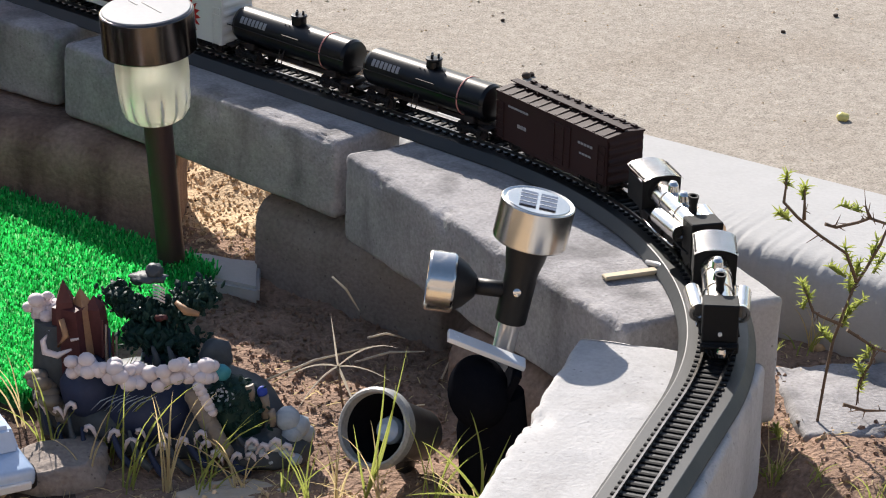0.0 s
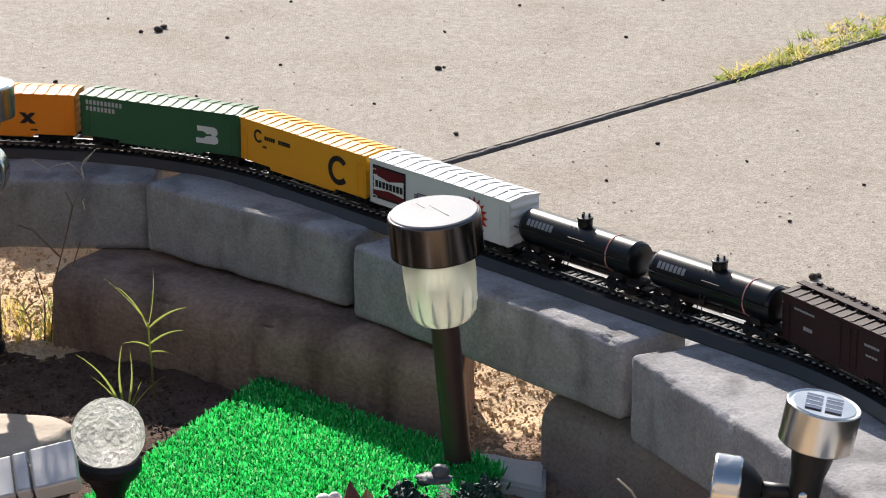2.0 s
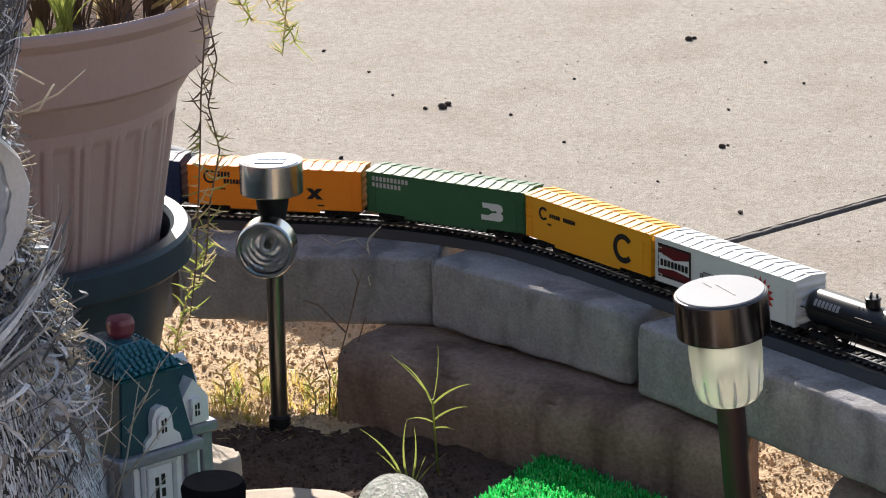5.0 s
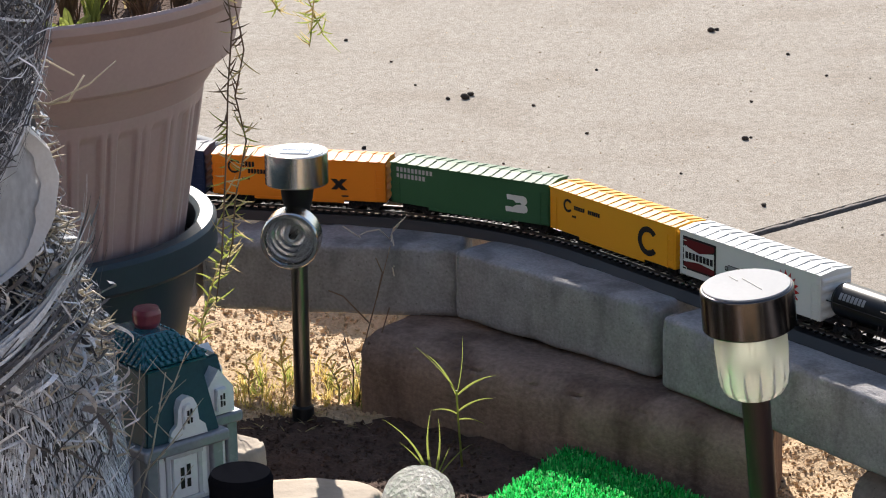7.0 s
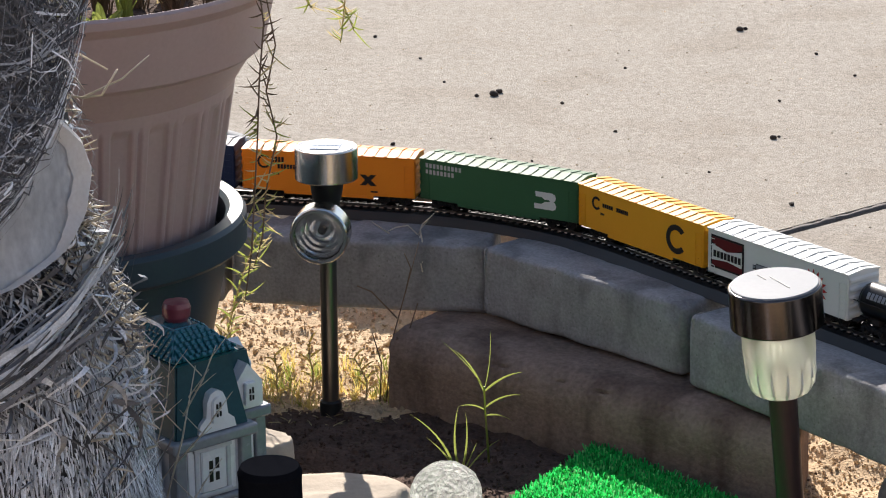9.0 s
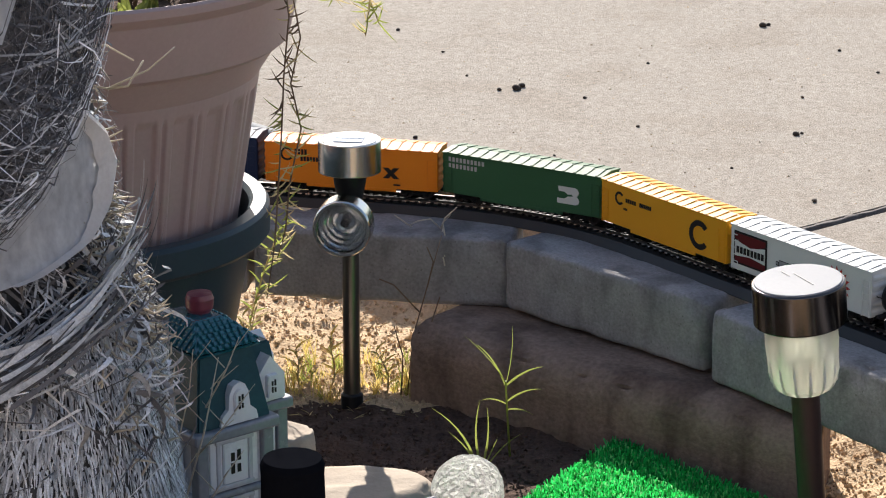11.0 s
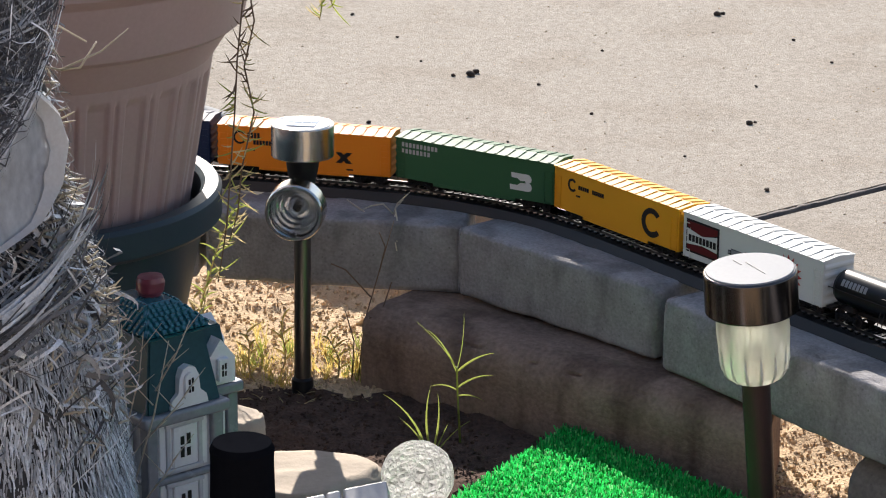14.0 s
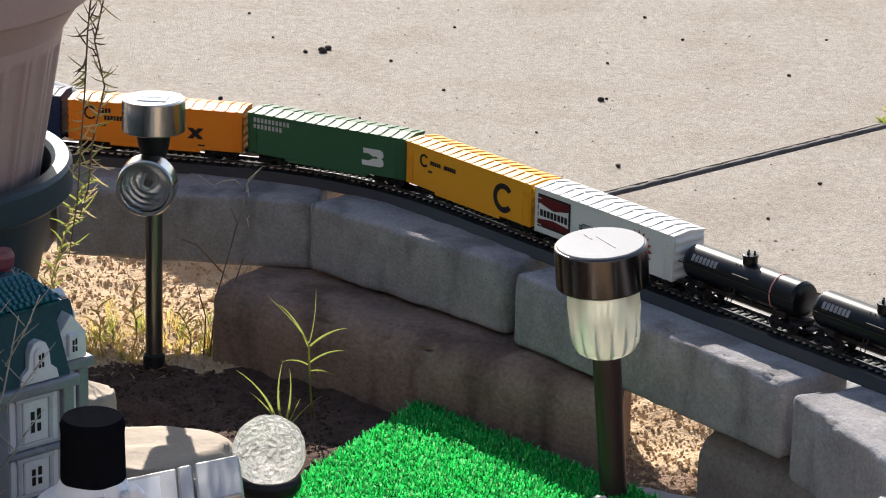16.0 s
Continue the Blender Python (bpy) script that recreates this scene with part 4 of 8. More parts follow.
# green box car
t, y = boxcar(S_GRN, L50, W50, H50, "c_green", "c_green", "dark green model box car with a white emblem", ribs=15, walk_board=None, sill=0.0105)
bm = bmesh.new()
flat(bm, [(0.042 + 0.001 * x, 0.0195 + 0.001 * z) for x, z in ((-1, 0), (19, 0), (22, 1.2), (23, 4), (22, 7), (20, 8.5), (22, 10), (22.6, 12.5), (21.5, 15.5), (18.5, 17), (0, 17), (0.5, 12), (7, 12), (12, 8.6), (6.5, 5), (-1.5, 5))], y)
part("emblem", bm, "c_white", t, "broad white emblem")
bm = bmesh.new()
flat(bm, [(0.042 + 0.001 * x, 0.0195 + 0.001 * z) for x, z in ((8, 9.3), (15, 10.2), (16.5, 8.4), (9.5, 7.6))], y - 0.0004)
part("emblem_bar", bm, "c_green", t)
bars(t, -0.082, 0.0430, 10, 0.0026, 0.0044, 0.0016, y, "c_silver")
bars(t, -0.082, 0.0366, 8, 0.0026, 0.0044, 0.0016, y, "c_silver")

# orange box car
t, y = boxcar(S_ORG, L50, W50, H50, "c_orange", "c_orange", "orange model box car with black emblems", ribs=15, sill=0.0105)
for x0, x1, za, zb in ((0.036, 0.047, 0.0215, 0.0325), (0.047, 0.036, 0.0215, 0.0325)):
    d = 0.0030
    bm = bmesh.new()
    flat(bm, [(x0 - d, za), (x0 + d, za), (x1 + d, zb), (x1 - d, zb)], y - (0.0 if x0 < x1 else 0.0003))
    part("emblem_stroke", bm, "c_ink", t, "black crossed emblem stroke")
ring(t, -0.066, 0.040, 0.0070, 0.0050, 12, y, "c_ink", "small black ring emblem")
bars(t, -0.058, 0.0400, 4, 0.0024, 0.0055, 0.0010, y, "c_ink")
bars(t, -0.052, 0.0335, 7, 0.0024, 0.0045, 0.0008, y, "c_ink")
bars(t, -0.058, 0.027, 4, 0.0014, 0.002, 0.0006, y, "c_ink")
bars(t, 0.044, 0.0145, 1, 0.007, 0.0015, 0.0, y, "c_ink")
bm = bmesh.new()
bar(bm, 0.008, 0.0255, 0.014, 0.0105, y)
part("placard", bm, "c_white", t, "white placard")
bm = bmesh.new()
bar(bm, 0.012, 0.0275, 0.006, 0.0065, y - 0.0004)
part("placard_bar", bm, "c_ink", t)

# dark blue box car with a pale door
t, y = boxcar(S_BLU, L50 + 0.001, W50 + 0.001, 0.043, "c_blue", "c_blue", "dark blue model box car with a pale grey door", ribs=11, door="c_white", door_x=-0.008, sill=0.0105)
bars(t, -0.082, 0.0405, 4, 0.0088, 0.0085, 0.003, y, "c_grey")
bars(t, -0.082, 0.0378, 1, 0.046, 0.0008, 0.0, y, "c_grey")
bars(t, -0.070, 0.031, 4, 0.0018, 0.0024, 0.0008, y, "c_grey")


def tank_car(s, length, shell, label, bandcol, radius=0.0158):
    t = thing("tank_car", car_pose(s, length), label, "train car", "train cars")
    zc = 0.014 + radius
    mx = Matrix.Translation((0, 0, zc)) @ Matrix.Rotation(radians(90), 4, "Y")
    bm = bmesh.new()
    hl = length / 2 - 0.004
    lathe(bm, [(0.0, -hl), (radius * 0.6, -hl + 0.0008), (radius * 0.92, -hl + 0.0028), (radius, -hl + 0.006), (radius, hl - 0.006), (radius * 0.92, hl - 0.0028), (radius * 0.6, hl - 0.0008), (0.0, hl)], 40, mx)
    sh = part("shell", bm, shell, t)
    for k in (0.27,) if bandcol == "c_pink" else (-0.3, 0.3):
        bm = bmesh.new()
        lathe(bm, [(radius + 0.0001, k * length - 0.0007), (radius + 0.0005, k * length - 0.0005), (radius + 0.0005, k * length + 0.0005), (radius + 0.0001, k * length + 0.0007)], 40, mx)
        part("band", bm, bandcol, sh)
    bm = bmesh.new()
    lathe(bm, [(0.0065, zc + radius - 0.003), (0.0065, zc + radius + 0.005), (0.0072, zc + radius + 0.0055), (0.0068, zc + radius + 0.0068), (0.0, zc + radius + 0.0075)], 24)
    for x, y in ((0.003, 0.002), (-0.003, 0.001), (0.0, -0.003)):
        tube(bm, [(x, y, zc + radius + 0.006), (x, y, zc + radius + 0.0105)], [0.0012, 0.0009], 8)
    part("dome", bm, shell, t)
    bm = bmesh.new()
    for side in (-1, 1):
        yy = side * (radius + 0.0016)
        tube(bm, [(-hl, yy, zc + 0.002), (-0.012, yy, zc + 0.002), (0.012, yy, zc + 0.002), (hl, yy, zc + 0.002)], 0.0005, 5)
        for k in range(6):
            x = -hl + 2 * hl * (k + 0.5) / 6
            tube(bm, [(x, yy, zc + 0.002), (x, side * radius * 0.95, zc + 0.0005)], 0.0005, 5)
        tube(bm, [(-0.008, yy + side * 0.001, 0.010), (-0.008, side * 0.008, zc + radius * 0.9)], 0.0005, 5)
        tube(bm, [(-0.003, yy + side * 0.001, 0.010), (-0.003, side * 0.008, zc + radius * 0.9)], 0.0005, 5)
        box(bm, (0.004, side * (radius * 0.9), zc + radius * 0.42), (0.020, 0.003, 0.0008))
    part("handrail", bm, "c_grey" if shell == "c_silver" else "c_ink", t)
    bm = bmesh.new()
    box(bm, (0, 0, 0.0118), (length, 0.011, 0.004), 0.0004, 1)
    for sx in (-1, 1):
        box(bm, (sx * (length / 2 - 0.004), 0, 0.0118), (0.008, 0.030, 0.0022), 0.0003, 1)
        box(bm, (sx * (length / 2 - 0.024), 0, 0.0145), (0.010, 0.022, 0.006), 0.0005, 1)
        box(bm, (sx * 0.012, 0, 0.0145), (0.004, 0.018, 0.005), 0.0003, 1)
    part("underframe", bm, "c_ink", t)
    # lettering follows the round of the shell
    for k in range(7):
        x = (-hl * 0.82 if shell != "c_silver" else -hl * 0.66) + k * (0.0045 if shell != "c_silver" else 0.0098)
        w = 0.0034 if shell != "c_silver" else 0.0072
        a0, a1 = (20, 42) if shell != "c_silver" else (2, 22)
        rr = radius + 0.0002
        bm = bmesh.new()
        q = []
        for a in (a0, (a0 + a1) / 2, a1):
            for xx in (x, x + w):
                q.append(bm.verts.new((xx, -rr * math.cos(radians(a)), zc + rr * math.sin(radians(a)))))
        bm.faces.new((q[0], q[1], q[3], q[2]))
        bm.faces.new((q[2], q[3], q[5], q[4]))
        part("lettering_bar", bm, "c_grey" if shell != "c_silver" else "c_ink", t)
    add_trucks(t, length, 0.022)
    return t


tank_car(S_TANK[0], 0.146, "c_tank", "glossy black model tank car with a red band", "c_pink")
tank_car(S_TANK[1], 0.146, "c_tank", "glossy black model tank car with a red band", "c_pink")
tank_car(S_BLU - 0.166, 0.122, "c_silver", "silver model tank car with a dark underframe", "c_grey", 0.0150)
t, y = boxcar(S_BOX40, 0.136, 0.037, 0.039, "c_brown", "c_brown", "dark brown model box car with a roof walk", ribs=12, walk_board="c_brown", door="c_brown", door_x=0.012)

bars(t, -0.052, 0.040, 7, 0.0030, 0.0016, 0.0006, y, "c_grey")
bars(t, -0.040, 0.026, 3, 0.0030, 0.0030, 0.0008, y, "c_grey")
bars(t, 0.034, 0.036, 5, 0.0028, 0.0020, 0.0008, y, "c_grey")
bars(t, 0.036, 0.028, 4, 0.0028, 0.0016, 0.0008, y, "c_grey")


def engine(s, label):
    """A small steam engine; +x is its front."""
    t = thing("steam_engine", car_pose(s, 0.12) @ Matrix.Diagonal((1.2, 0.93, 0.93, 1)), label, "model engine", "steam engines")
    bm = bmesh.new()
    box(bm, (0.0, 0, 0.0105), (0.108, 0.020, 0.005), 0.0006, 1)
    box(bm, (0.002, 0, 0.0145), (0.096, 0.030, 0.0016), 0.0004, 1)
    box(bm, (0.054, 0, 0.0075), (0.004, 0.028, 0.008), 0.0008, 1)
    part("frame", bm, "c_black", t)
    bm = bmesh.new()
    mx = Matrix.Translation((0, 0, 0.0285)) @ Matrix.Rotation(radians(90), 4, "Y")
    lathe(bm, [(0.0, -0.026), (0.0115, -0.026), (0.0115, -0.008), (0.0119, -0.008), (0.0119, -0.006), (0.0112, -0.006), (0.0112, 0.016), (0.0116, 0.016), (0.0116, 0.018), (0.0108, 0.018), (0.0108, 0.036), (0.0, 0.036)], 32, mx)
    part("boiler", bm, "chrome", t, "bright nickel boiler")
    bm = bmesh.new()
    box(bm, (0.046, 0, 0.0235), (0.016, 0.0265, 0.034), 0.0008, 1)
    part("smokebox", bm, "c_black", t, "square black front")
    bm = bmesh.new()
    lathe(bm, [(0.0, 0.0), (0.0016, 0.0), (0.0016, 0.001), (0.0, 0.0014)], 10, Matrix.Translation((0.054, 0, 0.018)) @ Matrix.Rotation(radians(90), 4, "Y"))
    part("headlight", bm, "c_white", t)
    for side in (-1, 1):
        bm = bmesh.new()
        m = Matrix.Translation((0.022, side * 0.0175, 0.0265)) @ Matrix.Rotation(radians(90), 4, "Y") @ Matrix.Rotation(radians(side * 6), 4, "X")
        lathe(bm, [(0.0, -0.016), (0.0052, -0.016), (0.0066, -0.014), (0.0066, 0.015), (0.0070, 0.016), (0.0070, 0.018), (0.0045, 0.018), (0.004, 0.0165), (0.0, 0.0165)], 24, m)
        part("side_cylinder", bm, "chrome", t, "bright nickel cylinder")
        bm = bmesh.new()
        tube(bm, [(0.010, side * 0.0165, 0.0085), (-0.034, side * 0.0165, 0.0085)], 0.0009, 6)
        tube(bm, [(0.030, side * 0.0150, 0.0105), (0.004, side * 0.0168, 0.0085)], 0.0010, 6)
        part("connecting_rod", bm, "chrome", t)
    for x in (-0.034, -0.012, 0.010):
        bm = bmesh.new()
        wheelset(bm, x, 0.0085)
        part("driving_wheel", bm, "c_ink", t)
    bm = bmesh.new()
    wheelset(bm, 0.040, 0.0048)
    part("pilot_wheel", bm, "c_ink", t)
    bm = bmesh.new()
    for side in (-1, 1):
        box(bm, (-0.038, side * 0.0158, 0.0255), (0.026, 0.0012, 0.022), 0.0002, 1)
        box(bm, (-0.038, side * 0.0158, 0.0405), (0.026, 0.0012, 0.003), 0.0002, 1)
        for k in (-1, 1):
            box(bm, (-0.038 + k * 0.0118, side * 0.0158, 0.0375), (0.0024, 0.0012, 0.006))
    box(bm, (-0.0255, 0, 0.0285), (0.0012, 0.031, 0.027), 0.0002, 1)
    part("cab", bm, "c_black", t)
    bm = bmesh.new()
    n = 10
    rows = []
    for x in (-0.054, -0.021):
        rows.append([bm.verts.new((x, 0.0168 * math.sin(radians(-62 + 124 * k / n)) / math.sin(radians(62)), 0.0365 + 0.0085 * math.cos(radians(-62 + 124 * k / n)))) for k in range(n + 1)])
    for k in range(n):
        bm.faces.new((rows[0][k], rows[1][k], rows[1][k + 1], rows[0][k + 1])).smooth = True
    bmesh.ops.solidify(bm, geom=bm.faces[:], thickness=0.0010)
    part("cab_roof", bm, "chrome", t, "curved bright nickel cab roof")
    bm = bmesh.new()
    lathe(bm, [(0.0036, 0.036), (0.0030, 0.044), (0.0042, 0.050), (0.0044, 0.0515), (0.0028, 0.0515), (0.0024, 0.046), (0.0, 0.046)], 18, Matrix.Translation((0.028, 0, 0)))
    part("chimney", bm, "c_black", t)
    for x in (0.012, -0.006):
        bm = bmesh.new()
        lathe(bm, [(0.0052, 0.036), (0.0044, 0.042), (0.0042, 0.0445), (0.0026, 0.0468), (0.0, 0.0475)], 20, Matrix.Translation((x, 0, 0)))
        part("steam_dome", bm, "chrome", t)
    bm = bmesh.new()
    box(bm, (0.060, 0, 0.0085), (0.010, 0.003, 0.003), 0.0005, 1)
    lathe(bm, [(0.0, -0.003), (0.0032, -0.003), (0.0036, 0.0), (0.0030, 0.003), (0.0, 0.0036)], 14, Matrix.Translation((0.0645, 0.001, 0.0095)))
    part("coupler", bm, "chrome", t)
    bm = bmesh.new()
    box(bm, (0.0575, 0, 0.0095), (0.003, 0.026, 0.002), 0.0004, 1)
    cow = part("cowcatcher", bm, "c_black", t)
    for k in range(7):
        y = -0.012 + 0.004 * k
        bm = bmesh.new()
        tube(bm, [(0.0565, y, 0.0095), (0.062, y * 0.55, 0.003)], 0.0007, 5)
        part("slat", bm, "c_black", cow)
    return t


engine(S_LOCO - 0.081, "small black steam engine with bright nickel boiler and roof")
engine(S_LOCO - 0.081 - 0.150, "small black steam engine with bright nickel boiler and roof")


# ---- palm trunk ----
M["fibre"] = mat("grey_palm_fibre", (0.84, 0.84, 0.86), (0.36, 0.365, 0.38), rough=0.8, scale=120, fine=700, mix=0.6, bump=0.4, depth=0.001, island=0.6)
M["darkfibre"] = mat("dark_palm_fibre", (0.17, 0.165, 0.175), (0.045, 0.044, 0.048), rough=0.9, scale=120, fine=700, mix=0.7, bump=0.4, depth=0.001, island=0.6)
M["flake"] = mat("grey_bark_flake", (0.88, 0.885, 0.91), (0.24, 0.245, 0.26), rough=0.85, scale=120, fine=700, mix=0.55, bump=0.4, depth=0.001, island=0.6)
M["boot"] = mat("smooth_frond_base", (0.90, 0.92, 0.95), (0.46, 0.475, 0.51), rough=0.45, scale=11, fine=160, mix=0.36, bump=0.5, depth=0.0016, stretch=(1, 1, 0.6), spec=0.4)
M["straw"] = mat("dry_straw", (0.76, 0.64, 0.36), (0.54, 0.43, 0.22), rough=0.6, scale=100, fine=500, bump=0.2, depth=0.0005, island=0.3, thin=0.5)
M["bleached"] = mat("bleached_straw", (0.74, 0.68, 0.57), (0.50, 0.44, 0.35), rough=0.6, scale=100, fine=500, bump=0.2, depth=0.0005, island=0.3, thin=0.35)
M["yellowgrass"] = mat("yellow_grass", (0.86, 0.70, 0.26), (0.66, 0.52, 0.16), rough=0.6, scale=100, fine=500, bump=0.2, depth=0.0005, island=0.3, thin=0.6)
M["leaf"] = mat("green_leaf", (0.46, 0.50, 0.13), (0.28, 0.34, 0.075), rough=0.45, scale=100, fine=500, bump=0.2, depth=0.0005, island=0.35, thin=0.55)
M["stem"] = mat("brown_stem", (0.20, 0.13, 0.085), (0.12, 0.08, 0.05), rough=0.8, scale=100, fine=500, bump=0.3, depth=0.0005, island=0.2)

PALM = Vector((-0.424, 2.20))


def palm_radius(z):
    pts = ((-0.16, 0.185), (0.0, 0.168), (0.09, 0.160), (0.15, 0.148), (0.20, 0.128), (0.25, 0.120), (0.32, 0.114), (0.39, 0.106), (0.75, 0.10))
    for (a, ra), (b, rb) in zip(pts, pts[1:]):
        if z <= b:
            return ra + (rb - ra) * max(0, (z - a)) / (b - a)
    return pts[-1][1]


def palm_at(a, z, out=0.0):
    r = palm_radius(z) + out
    return Vector((r * math.cos(a), r * math.sin(a), z))


def tangle_foot(a):
    """Height above which the dark strands hang over the frond base, round the trunk."""
    return 0.205 + 0.145 * max(0.0, (math.degrees(a) + 110) / 75) ** 2.2


def palm():
    rnd = random.Random(11)
    t = thing("palm_trunk", Matrix.Translation((PALM.x, PALM.y, 0)), "shaggy grey palm trunk wrapped in dry fibres", "palm tree")
    bm = bmesh.new()
    lathe(bm, [(palm_radius(-0.16 + 0.02 * k), -0.16 + 0.02 * k) for k in range(45)], 90)
    roughen(bm, 0.007, 26, 3)
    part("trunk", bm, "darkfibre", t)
    # short overlapping flakes on the lower trunk
    verts, faces = [], []

    def strip(pts, w, side):
        k = len(verts)
        n = len(pts)
        for i, p in enumerate(pts):
            ww = w * (1 - 0.75 * i / (n - 1))
            verts.append(tuple(p - side * ww / 2))
            verts.append(tuple(p + side * ww / 2))
        for i in range(n - 1):
            q = k + 2 * i
            faces.append((q, q + 1, q + 3, q + 2))

    # rows of thin upright flakes, each row lapping over the one below
    for row in range(46):
        for k in range(230):
            a = radians(-150 + 185 * (k + rnd.uniform(-0.5, 0.5)) / 230)
            z = -0.115 + 0.0062 * row + 0.010 * noise.noise(Vector((a * 5, row * 0.15, 1))) + rnd.gauss(0, 0.0022)
            ln = rnd.uniform(0.009, 0.017)
            slant = rnd.gauss(-0.4, 0.35)
            side = Vector((-math.sin(a), math.cos(a), 0.15 * slant)).normalized()
            o1 = rnd.uniform(0.0015, 0.0055)
            strip([palm_at(a, z, 0.001), palm_at(a + slant * ln * 2.0, z - ln * 0.5, 0.001 + o1 * 0.7), palm_at(a + slant * ln * 4.0, z - ln, 0.001 + o1 * 1.2)], rnd.uniform(0.0012, 0.0034), side)
    me = bpy.data.meshes.new("bark_flake")
    me.from_pydata(verts, [], faces)
    me.materials.append(M["flake"])
    ob = new("bark_flake", me)
    ob.parent = t
    ob["kind"] = "stuff"
    # long tangled fibres above
    verts, faces = [], []
    for k in range(1500):
        a = rnd.uniform(radians(-155), radians(35))
        z = rnd.uniform(0.20, 0.52) if k % 2 else rnd.uniform(0.13, 0.24)
        ln = rnd.uniform(0.02, 0.055)
        drift = rnd.gauss(0.25, 0.7)
        rise = rnd.gauss(-0.6, 0.5)
        side = Vector((rnd.gauss(0, 0.4), rnd.gauss(0, 0.4), 1)).cross(Vector((math.cos(a), math.sin(a), 0))).normalized()
        pts = []
        o = rnd.uniform(0.001, 0.008)
        for i in range(5):
            f = i / 4
            pts.append(palm_at(a + drift * ln * f / 0.13, z + rise * ln * f, o + 0.012 * f * rnd.random() + 0.004 * math.sin(f * 5 + k)))
        strip(pts, rnd.uniform(0.0015, 0.0045), side)
    me = bpy.data.meshes.new("long_fibre")
    me.from_pydata(verts, [], faces)
    me.materials.append(M["flake"])
    me.materials.append(M["darkfibre"])
    for i, p in enumerate(me.polygons):
        p.material_index = 1 if (i // 4) % 3 == 0 else 0
    ob = new("long_fibre", me)
    ob.parent = t
    ob["kind"] = "stuff"
    # a cut frond base, smooth and cupped, with a pale torn rim
    def edge_angle(z):
        q = ((0.200, -75), (0.212, -53), (0.228, -37), (0.250, -25), (0.276, -20), (0.298, -23), (0.318, -32), (0.336, -44), (0.354, -60))
        for (a, ra), (b, rb) in zip(q, q[1:]):
            if z <= b:
                return radians(ra + (rb - ra) * max(0.0, z - a) / (b - a))
        return radians(q[-1][1])

    bm = bmesh.new()
    rows = []
    for i in range(19):
        row = []
        for j in range(21):
            g = j / 20
            z = 0.200 + 0.004 * noise.noise(Vector((g * 30, 0, 0))) * (1 - i / 18) + (0.045 + 0.108 * g ** 1.8) * i / 18
            a1 = edge_angle(z)
            a0 = radians(-165)
            out = 0.013 + 0.012 * math.sin(math.pi * g * 0.8) + 0.010 * g ** 6
            row.append(bm.verts.new(palm_at(a0 + (a1 - a0) * g, z, out + 0.001 * noise.noise(Vector((g * 6, z * 50, 2))))))
        rows.append(row)
    for a, b in zip(rows, rows[1:]):
        for j in range(20):
            bm.faces.new((a[j], a[j + 1], b[j + 1], b[j])).smooth = True
    bmesh.ops.solidify(bm, geom=bm.faces[:], thickness=-0.004)
    boot = part("frond_base", bm, "boot", t, "smooth grey cut frond base")
    # the foot of the next frond base, higher up
    bm = bmesh.new()
    rows = []
    for i in range(10):
        z = 0.405 + 0.22 * i / 9
        edge = -62 + 24 * min(1.0, i / 6)
        rows.append([bm.verts.new(palm_at(radians(-160 + (edge + 160) * j / 16), z + 0.006 * noise.noise(Vector((j * 0.9, 5, 0))) - 0.02 * (j / 16) * (1 - i / 9), 0.056 + 0.004 * math.sin(j * 0.3))) for j in range(17)])
    for ra, rb in zip(rows, rows[1:]):
        for j in range(16):
            bm.faces.new((ra[j], ra[j + 1], rb[j + 1], rb[j])).smooth = True
    bmesh.ops.solidify(bm, geom=bm.faces[:], thickness=-0.004)
    part("frond_base", bm, "boot", t, "smooth grey cut frond base")
    bm = bmesh.new()
    prev = None
    for i in range(40):
        z = 0.208 + 0.138 * i / 39
        a1 = edge_angle(z)
        w = radians(3 + 7 * math.sin(math.pi * i / 39) ** 1.5 + 2.5 * noise.noise(Vector((z * 45, 0, 0))) + 0.8 * noise.noise(Vector((z * 160, 0, 0))))
        row = [bm.verts.new(palm_at(a1 - w, z, 0.0305)), bm.verts.new(palm_at(a1 - w * 0.3, z, 0.0345)), bm.verts.new(palm_at(a1 + radians(2), z, 0.026))]
        if prev:
            for q in range(2):
                bm.faces.new((prev[q], prev[q + 1], row[q + 1], row[q])).smooth = True
        prev = row
    bmesh.ops.solidify(bm, geom=bm.faces[:], thickness=0.0015)
    part("torn_rim", bm, "palerim", boot, "pale torn rim of the frond base")
    # a dark backing layer, and strands tangled over it above the frond base
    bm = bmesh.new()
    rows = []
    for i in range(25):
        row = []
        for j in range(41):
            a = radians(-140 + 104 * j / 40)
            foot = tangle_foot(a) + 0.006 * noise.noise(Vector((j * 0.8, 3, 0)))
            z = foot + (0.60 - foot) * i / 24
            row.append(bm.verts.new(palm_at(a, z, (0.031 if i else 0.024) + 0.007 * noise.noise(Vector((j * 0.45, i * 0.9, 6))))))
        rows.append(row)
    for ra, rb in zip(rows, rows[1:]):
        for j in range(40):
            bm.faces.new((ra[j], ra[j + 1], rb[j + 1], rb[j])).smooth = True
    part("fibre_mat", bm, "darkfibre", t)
    verts, faces = [], []
    for k in range(2300):
        a = radians(rnd.uniform(-130, -28))
        z = rnd.uniform(tangle_foot(a), 0.60) if k < 1500 else tangle_foot(a) + rnd.uniform(0.0, 0.07)
        ln = rnd.uniform(0.04, 0.12)
        drift, rise, curl = rnd.gauss(0.1, 0.55), rnd.gauss(-0.15, 0.5), rnd.gauss(0, 0.8)
        o, wob = rnd.uniform(0.032, 0.050), rnd.gauss(0.002, 0.008)
        pts = []
